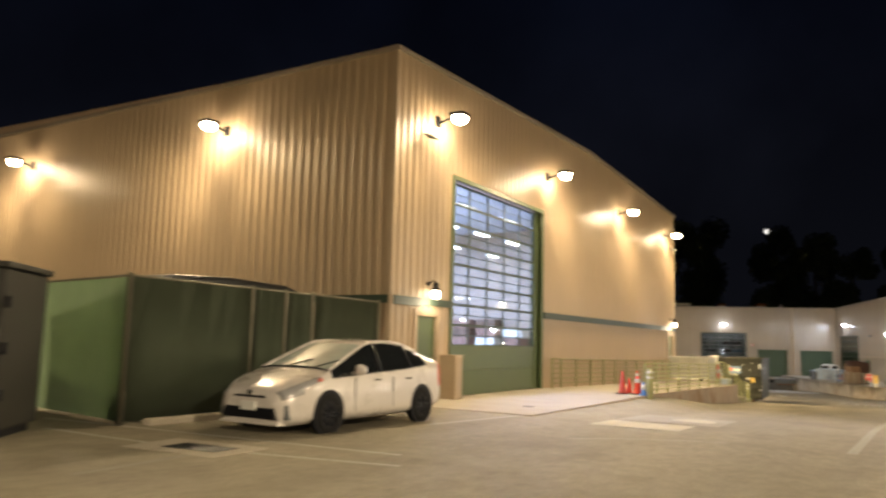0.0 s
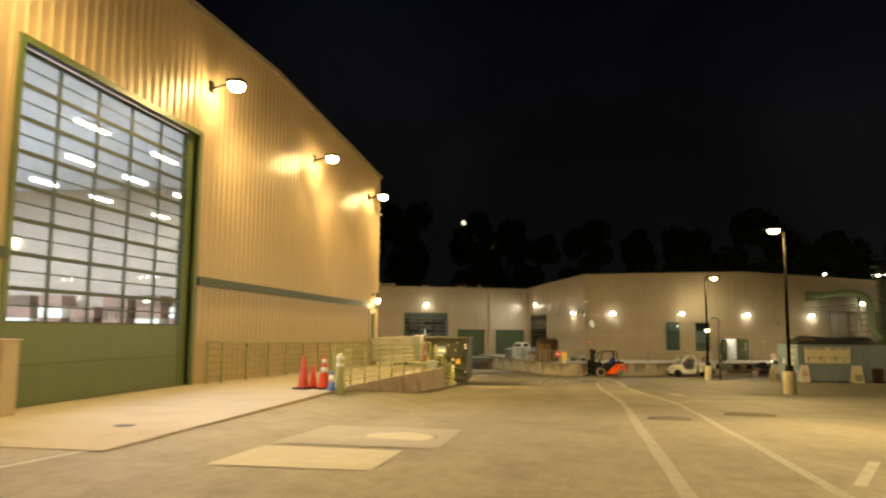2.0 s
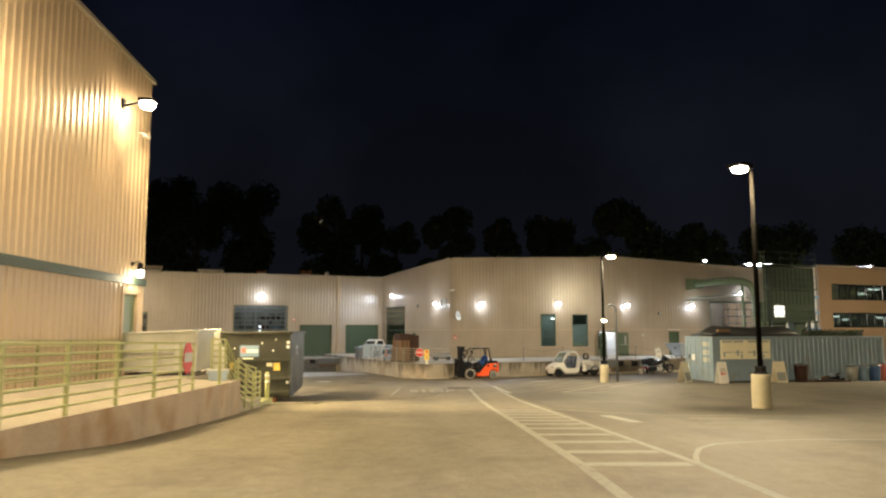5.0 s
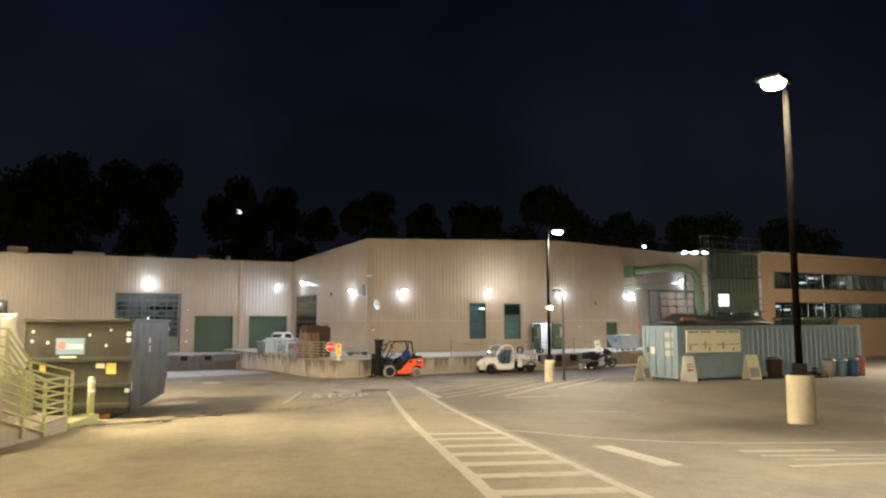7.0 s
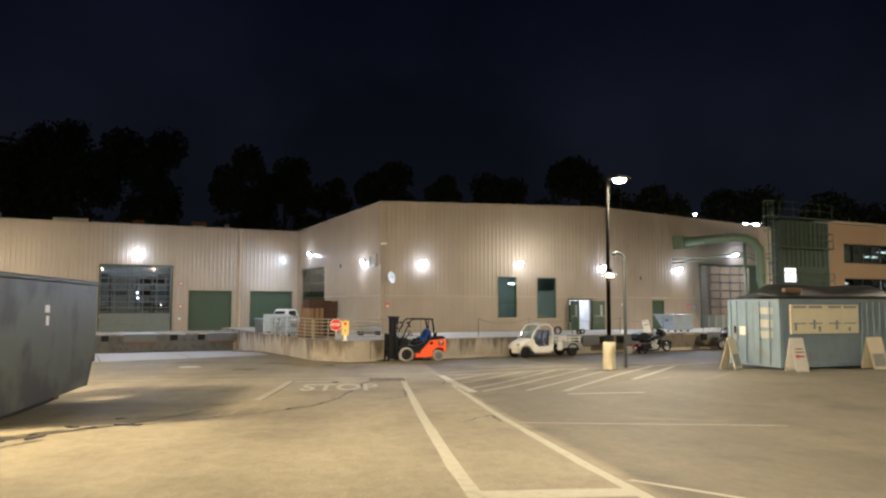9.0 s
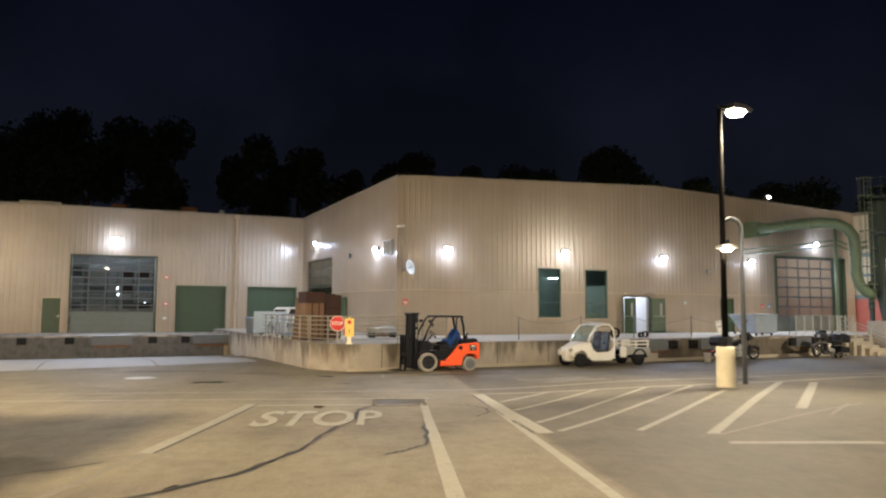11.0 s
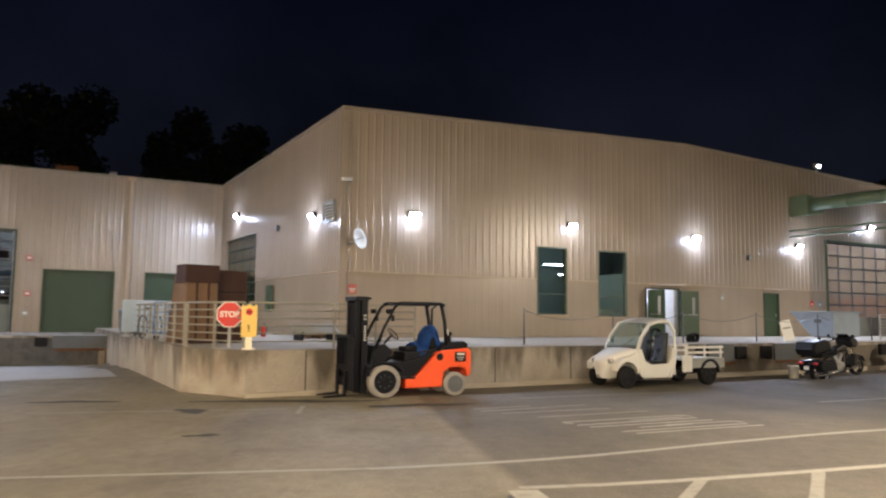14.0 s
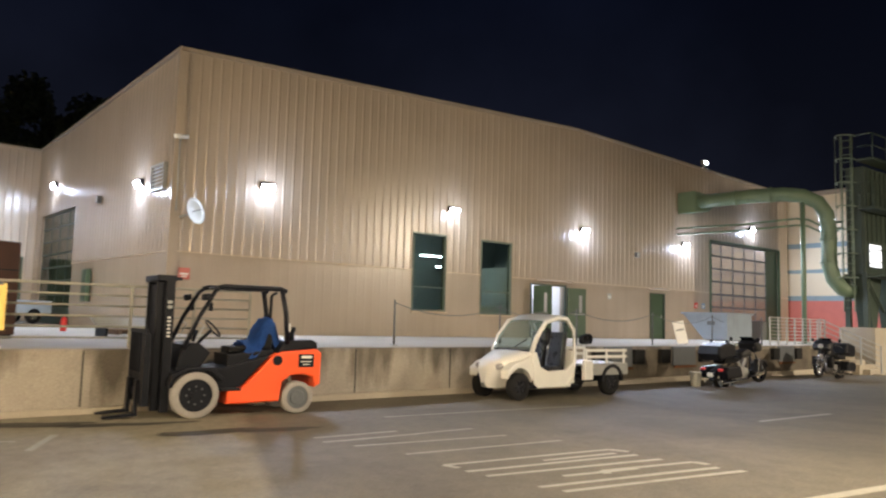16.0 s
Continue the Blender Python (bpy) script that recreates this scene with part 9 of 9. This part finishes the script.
# ---- dust collector with its duct ----
t = thing("extraction_duct", LOC, "large pale green extraction duct bending from the wall", "duct")
M_DUCT = material("duct_green_paint", (0.125, 0.185, 0.12), 0.45, vary=0.14, scale=1.5, bump=0.05, streak=0.4)
dpart("hood", M_DUCT, lambda bm: slab(bm, [(23.2, 4.62), (23.2, 5.60), (24.3, 5.55), (24.7, 5.0), (24.3, 4.75)], -1.0, -0.06, "y", 0.04))
dpart("tube", M_DUCT, lambda bm: pipe(bm, [(23.6, -0.85, 5.15), (24.0, -1.9, 5.2), (24.4, -3.2, 5.25), (24.8, -4.3, 5.25), (25.15, -5.0, 5.15), (25.45, -5.5, 4.85), (25.65, -5.75, 4.35), (25.7, -5.8, 3.6), (25.7, -5.8, 2.2), (25.75, -5.95, 1.55), (25.95, -6.2, 1.15), (26.3, -6.5, 1.0)], 0.31, 18))
for p, q in (((24.15, -2.4, 5.22), (24.18, -2.5, 5.22)), ((24.62, -3.8, 5.26), (24.65, -3.9, 5.26)), ((25.7, -5.8, 3.3), (25.7, -5.8, 3.22)), ((25.7, -5.8, 2.3), (25.7, -5.8, 2.22))):
    dpart("flange", M_DUCT, lambda bm: rod(bm, p, q, 0.345, 18))
dpart("support_post", M_DUCT, lambda bm: rod(bm, (25.1, -5.0, DOCK_Z), (25.1, -5.0, 4.9), 0.10, 12))
dpart("post_foot", M_DUCT, lambda bm: box(bm, 24.9, 25.3, -5.2, -4.8, DOCK_Z, DOCK_Z + 0.03))
for z in (4.0, 3.72):
    dpart("conduit", M_DUCT, lambda bm: pipe(bm, [(23.0, -0.15, z - 0.1), (24.2, -2.6, z), (24.95, -4.8, z + 0.15), (25.2, -5.2, z + 0.1), (25.5, -5.5, z - 0.12), (26.2, -6.2, z + 0.05)], 0.045, 8))
t = thing("dust_collector", LOC @ pose(26.1, -7.1, 0), "tall green steel dust collector with ladder and platforms", "dust collector")
GZ0 = -2.3
M_LADDER = material("ladder_green_paint", (0.17, 0.22, 0.16), 0.5, vary=0.15, bump=0.05)
M_TOWER = material("tower_green_paint", (0.042, 0.062, 0.048), 0.6, vary=0.2, scale=1.2, bump=0.08, streak=0.5)
dpart("housing", M_TOWER, lambda bm: box(bm, 0.0, 4.95, 0.0, 0.75, 1.75, 6.3, 0.03))
for x in (0.95, 3.2):
    dpart("hopper_cone", M_TOWER, lambda bm: slab(bm, [(x - 0.14, -0.9), (x - 0.16, -0.6), (x - 0.8, 1.75), (x + 0.8, 1.75), (x + 0.16, -0.6), (x + 0.14, -0.9)], 0.08, 0.68, "y", 0.02))
for x in (0.02, 4.93):
    for y in (0.02, 0.73):
        dpart("leg", M_TOWER, lambda bm: box(bm, x - 0.1, x + 0.1, y - 0.1, y + 0.1, GZ0, 1.78, 0.01))
for k in range(11):
    dpart("stiffener", M_TOWER, lambda bm: box(bm, 0.12 + 0.45 * k, 0.19 + 0.45 * k, -0.07, -0.003, 3.15, 6.2))
for y in (0.08, 0.62):
    dpart("side_stiffener", M_TOWER, lambda bm: box(bm, -0.07, -0.003, y, y + 0.06, 1.85, 6.2))
for z, x0 in ((1.70, -0.05), (4.45, -0.9), (6.45, -0.9)):
    dpart("platform", M_TOWER, lambda bm: box(bm, x0, 4.5, -0.75, -0.08, z - 0.10, z, 0.01))
    for h in (0.5, 1.0):
        dpart("platform_rail", M_TOWER, lambda bm: pipe(bm, [(x0 + 0.05, -0.1, z + h), (x0 + 0.05, -0.7, z + h), (4.45, -0.7, z + h), (4.45, -0.1, z + h)], 0.025, 6))
    for k in range(5):
        x = x0 + 0.05 + (4.4 - x0) * k / 4
        dpart("platform_post", M_TOWER, lambda bm: rod(bm, (x, -0.7, z), (x, -0.7, z + 1.0), 0.022, 6))
dpart("brace", M_TOWER, lambda bm: rod(bm, (0.1, -0.05, 1.6), (1.5, -0.05, 0.2), 0.05, 8))
dpart("brace", M_TOWER, lambda bm: rod(bm, (4.2, -0.05, 1.6), (2.8, -0.05, 0.2), 0.05, 8))
# The board is no lamp; its reflected brightness is put in as glow.
dpart("pale_board", G_PANEL, lambda bm: box(bm, 0.27, 1.38, -0.065, -0.04, 2.08, 3.02, 0.01), "square pale board, given a glow for the light it reflects")
dpart("panel_frame", M_TOWER, lambda bm: box(bm, 0.17, 1.48, -0.04, -0.003, 1.98, 3.12))
for s in (-0.21, 0.21):
    dpart("ladder_rail", M_LADDER, lambda bm: rod(bm, (-0.12, 0.62 + s, 0.2), (-0.12, 0.62 + s, 7.7), 0.028, 6))
for k in range(24):
    dpart("rung", M_LADDER, lambda bm: rod(bm, (-0.12, 0.41, 0.35 + 0.31 * k), (-0.12, 0.83, 0.35 + 0.31 * k), 0.014, 6))
for k in range(7):
    z = 1.6 + 1.0 * k
    dpart("cage_hoop", M_LADDER, lambda bm: pipe(bm, [(-0.12 - 0.62 * math.sin(a), 0.62 + 0.38 * math.cos(a), z) for a in [math.pi * q / 10 for q in range(11)]], 0.03, 5))
for a in (0.6, 1.57, 2.5):
    dpart("cage_strap", M_LADDER, lambda bm: rod(bm, (-0.12 - 0.62 * math.sin(a), 0.62 + 0.38 * math.cos(a), 1.6), (-0.12 - 0.62 * math.sin(a), 0.62 + 0.38 * math.cos(a), 7.6), 0.014, 5))
dpart("plinth", M_CONC, lambda bm: box(bm, -0.12, 4.5, -0.35, 1.0, GZ0 - 0.3, -0.45, 0.03))
w = [LOC @ Vector(p) for p in ((20.6, -5.9, DOCK_Z), (25.4, -5.7, DOCK_Z))]
rail_run("dock_railing", w, 1.05, 8, "grey steel railing at the head of the dock stairs", 0.7, M_GREYPAINT, "dock railings", 0.022)
w = [LOC @ Vector(p) for p in ((23.2, -6.55, DOCK_Z), (24.6, -8.2, -2.2))]
rail_run("dock_railing", w, 1.05, 5, "sloping steel railing down the dock stairs", 0.9, M_GREYPAINT, "dock railings", 0.022)
bm = B()
for i in range(6):
    box(bm, 23.2 + 0.24 * i, 24.6 + 0.24 * i, -6.85 - 0.28 * i, -6.55 - 0.28 * i, -2.6, DOCK_Z - 0.17 * (i + 1))
setting("stairs_2", bm, M_CONC, "concrete stairs at the end of the loading dock", "stairs", LOC)

# ---- office block beyond, its end wall painted in bands ----
M_OFFICE = material("office_tan_render", (0.29, 0.20, 0.128), 0.75, vary=0.1, scale=0.6, bump=0.08, streak=0.4)
t = thing("office_block", LOC @ pose(33.6, -5.3, 0), "tan two-storey office block with painted bands on its end wall", "building")
for z0, z1 in ((-2.6, 1.2), (2.55, 3.7), (5.15, 6.6)):
    dpart("wall", M_OFFICE, lambda bm: box(bm, 0, 46, 0, 0.3, z0, z1))
dpart("rear_wall", M_CREAMW, lambda bm: box(bm, 0, 46, 6.2, 6.4, -2.6, 6.6))
for x in (0.0, 45.7):
    dpart("side_wall", M_CREAMW, lambda bm: box(bm, x, x + 0.3, 0.3, 6.2, -2.6, 6.6))
for z0, z1, mat, lab in ((-2.6, 0.93, M_PINK, "red painted band"), (0.93, 1.2, M_BLUEB, "grey-blue painted band"), (2.42, 2.62, M_BLUEB, "grey-blue painted band"), (3.78, 4.05, M_BLUEB, "grey-blue painted band")):
    dpart("painted_band", mat, lambda bm: box(bm, -0.006, -0.002, 0.02, 6.18, z0, z1), lab)
for z0, z1 in ((1.2, 2.55), (3.7, 5.15)):
    dpart("wall", M_OFFICE, lambda bm: box(bm, 0, 1.6, 0, 0.3, z0, z1))
    dpart("wall", M_OFFICE, lambda bm: box(bm, 45.6, 46, 0, 0.3, z0, z1))
dpart("roof", M_ROOF, lambda bm: box(bm, -0.3, 46.3, -0.3, 6.7, 6.6, 6.8))
dpart("storey_floor", M_CREAMW, lambda bm: box(bm, 0.3, 45.7, 0.3, 6.2, 2.7, 2.85))
for z0, z1 in ((1.2, 2.55), (3.7, 5.15)):
    for k in range(20):
        x = 1.6 + 2.2 * k
        wd = dpart("window", M_BLACK, lambda bm: (box(bm, x, x + 0.06, 0.05, 0.2, z0, z1), box(bm, x + 1.05, x + 1.1, 0.05, 0.2, z0, z1), box(bm, x, x + 2.15, 0.05, 0.2, z1 - 0.06, z1), box(bm, x, x + 2.15, 0.05, 0.2, z0, z0 + 0.06)))
        bm = B()
        box(bm, x + 0.06, x + 2.15, 0.11, 0.118, z0 + 0.06, z1 - 0.06)
        pn = part("pane", bm, M_DGLASS, wd)
        pn.visible_shadow = False
for k, (x, z, s) in enumerate(((3.4, 4.6, 1), (8.0, 4.4, 1), (9.6, 4.85, 1), (14.0, 4.5, 1), (3.0, 2.1, 1), (4.2, 2.2, 1), (5.6, 1.9, 1), (10.5, 2.1, 1), (16, 2.2, 1))):
    dpart("ceiling_light", G_OFFICE, lambda bm: box(bm, x - 0.6, x + 0.6, 2.0, 2.25, z, z + 0.08), "glowing ceiling light")
for x, z in ((6, 4.8), (22, 4.8), (6, 2.3), (22, 2.3)):
    bulb("office_light", LOC @ Vector((33.2 + x, -2.5, z)), 260, (1.0, 0.92, 0.8), 0.3)

# far masts with white floodlights
for x, y, z, n in ((36.0, 100.0, 8.4, 3), (47.9, 100.0, 8.1, 2), (57.0, 100.0, 7.6, 3)):
    t = thing("flood_mast", pose(x, y, -2.4), "tall mast with white floodlights far behind the workshop", "flood mast", "flood masts")
    dpart("mast", M_BLACK, lambda bm: rod(bm, (0, 0, 0), (0, 0, z + 2.4), 0.12, 8, 0.08))
    dpart("crossarm", M_GREYPAINT, lambda bm: box(bm, -0.6 * n, 0.6 * n, -0.1, 0.1, z + 2.2, z + 2.35))
    for k in range(n):
        xx = (k - (n - 1) / 2) * 1.15
        dpart("lamp_head", G_FAR, lambda bm: box(bm, xx - 0.16, xx + 0.16, -0.45, -0.15, z + 2.12, z + 2.28, 0.05), "glowing white floodlight head")

# flood at the roof edge above the glazed door
t = thing("roof_floodlight", LOC @ pose(25.4, -0.05, gable(25.4) + 0.10), "small white floodlight on the workshop roof edge", "floodlight")
dpart("bracket", M_GREYPAINT, lambda bm: box(bm, -0.05, 0.05, -0.03, 0.05, 0.0, 0.16))
dpart("housing", M_GREYPAINT, lambda bm: box(bm, -0.22, 0.22, -0.12, 0.06, 0.16, 0.40, 0.02))
dpart("lens", G_FAR, lambda bm: box(bm, -0.10, 0.10, -0.15, -0.12, 0.22, 0.32, 0.01), "glowing white lens")
# work table behind the second window
t = thing("work_table", LOC @ pose(11.9, 1.0, -1.21), "white work table inside by the window", "table")
dpart("tabletop", M_WHITE, lambda bm: box(bm, -0.75, 0.75, -0.4, 0.4, 0.92, 0.97, 0.01))
dpart("cabinet", M_WHITE, lambda bm: box(bm, -0.7, 0.7, -0.3, 0.3, 0.97, 1.12, 0.01))
for x in (-0.68, 0.68):
    for y in (-0.33, 0.33):
        dpart("leg", M_STEEL, lambda bm: box(bm, x - 0.03, x + 0.03, y - 0.03, y + 0.03, 0, 0.92))

# roof kit on the wing
for u, v, w, h, mat, lab in ((-22, 17.5, 1.2, 0.6, M_ROOF, "boxy roof unit on the wing"), (-8.3, 17.0, 0.9, 0.5, M_RUST, "rust-red roof vent on the wing"), (-12.5, 17.2, 0.8, 0.45, M_RUST, "rust-red roof fan on the wing"), (-17.0, 19, 2.0, 0.5, M_DUMPW, "pale skylight box on the wing"), (-6.2, 16.8, 0.3, 0.45, M_GREYPAINT, "grey vent pipe on the wing")):
    t = thing("roof_vent", LOC @ pose(u, v, 6.22), lab, "roof vent", "roof vents")
    dpart("curb", M_GREYPAINT, lambda bm: box(bm, -w / 2, w / 2, -w / 2, w / 2, 0, h * 0.4))
    dpart("hood", mat, lambda bm: box(bm, -w * 0.58, w * 0.58, -w * 0.58, w * 0.58, h * 0.4, h, 0.05))

# ---- trees behind the roofs ----
def tree(x, y, h, r, seed):
    rng = random.Random(seed)
    t = thing("tree", pose(x, y, -2.5), "tall dark broadleaf tree standing in the night", "tree", "trees behind the workshop")
    bm = B()
    pipe(bm, [(0, 0, 0), (rng.uniform(-0.3, 0.3), 0.2, h * 0.3), (rng.uniform(-0.8, 0.8), 0, h * 0.65), (0, 0, h * 0.9)], [0.45, 0.36, 0.22, 0.06], 8)
    part("trunk", bm, M_BARK, t)
    clumps = []
    for k in range(20):
        a, f = rng.uniform(0, 6.28), rng.uniform(0.30, 0.90)
        rr = r * (1.0 - 0.9 * abs(f - 0.5)) * rng.uniform(0.25, 0.75)
        c = Vector((rr * math.cos(a), rr * math.sin(a), h * f))
        clumps.append((c, r * rng.uniform(0.24, 0.44)))
        if k < 7:
            bm = B()
            rod(bm, (0, 0, h * max(0.15, f - 0.2)), c, 0.12, 6, 0.04)
            part("limb", bm, M_BARK, t)
    # the crown: many small leaf sprays round the clumps
    g = np.random.default_rng(seed)
    n = 620
    quad = np.array(((-0.6, 0, 0), (-0.1, 0.42, 0.1), (0.6, 0.1, 0), (0.1, -0.42, 0.1)))
    out = []
    for c, cr in clumps:
        d = g.normal(size=(n, 3)) * (1, 1, 0.8)
        d *= (cr * g.uniform(0.25, 1.08, (n, 1)) / np.linalg.norm(d, axis=1, keepdims=True))
        ax = g.normal(size=(n, 3))
        ax /= np.linalg.norm(ax, axis=1, keepdims=True)
        bx = np.cross(ax, g.normal(size=(n, 3)))
        bx /= np.linalg.norm(bx, axis=1, keepdims=True)
        cx = np.cross(ax, bx)
        size = g.uniform(0.35, 0.8, (n, 1, 1))
        spray = (quad[None, :, 0:1] * ax[:, None] + quad[None, :, 1:2] * bx[:, None] + quad[None, :, 2:3] * cx[:, None]) * size
        out.append((spray + d[:, None] + np.array(c)[None, None]).reshape(-1, 3))
    verts = np.concatenate(out)
    me = bpy.data.meshes.new("crown")
    me.from_pydata(verts.tolist(), [], np.arange(len(verts)).reshape(-1, 4).tolist())
    me.materials.append(M_LEAF)
    crown = new("crown", me)
    crown.parent = t
    return t


for i, (x, y, h, r) in enumerate(((-60, 140, 29, 9), (-46, 142, 30, 8), (-38, 140, 31.5, 8), (-30, 141, 28.5, 7), (-17.5, 140, 26, 6), (-11, 141, 25, 5.5), (-6, 140, 23, 5), (3, 140, 25, 5), (12.3, 140, 22.8, 4.5), (21, 141, 23, 6), (29, 142, 26.5, 7), (36, 143, 26, 7), (46, 144, 23, 7), (60, 144, 22, 8), (-76, 130, 27, 10), (74, 140, 20, 8))):
    tree(x, y, h, r, 100 + i)
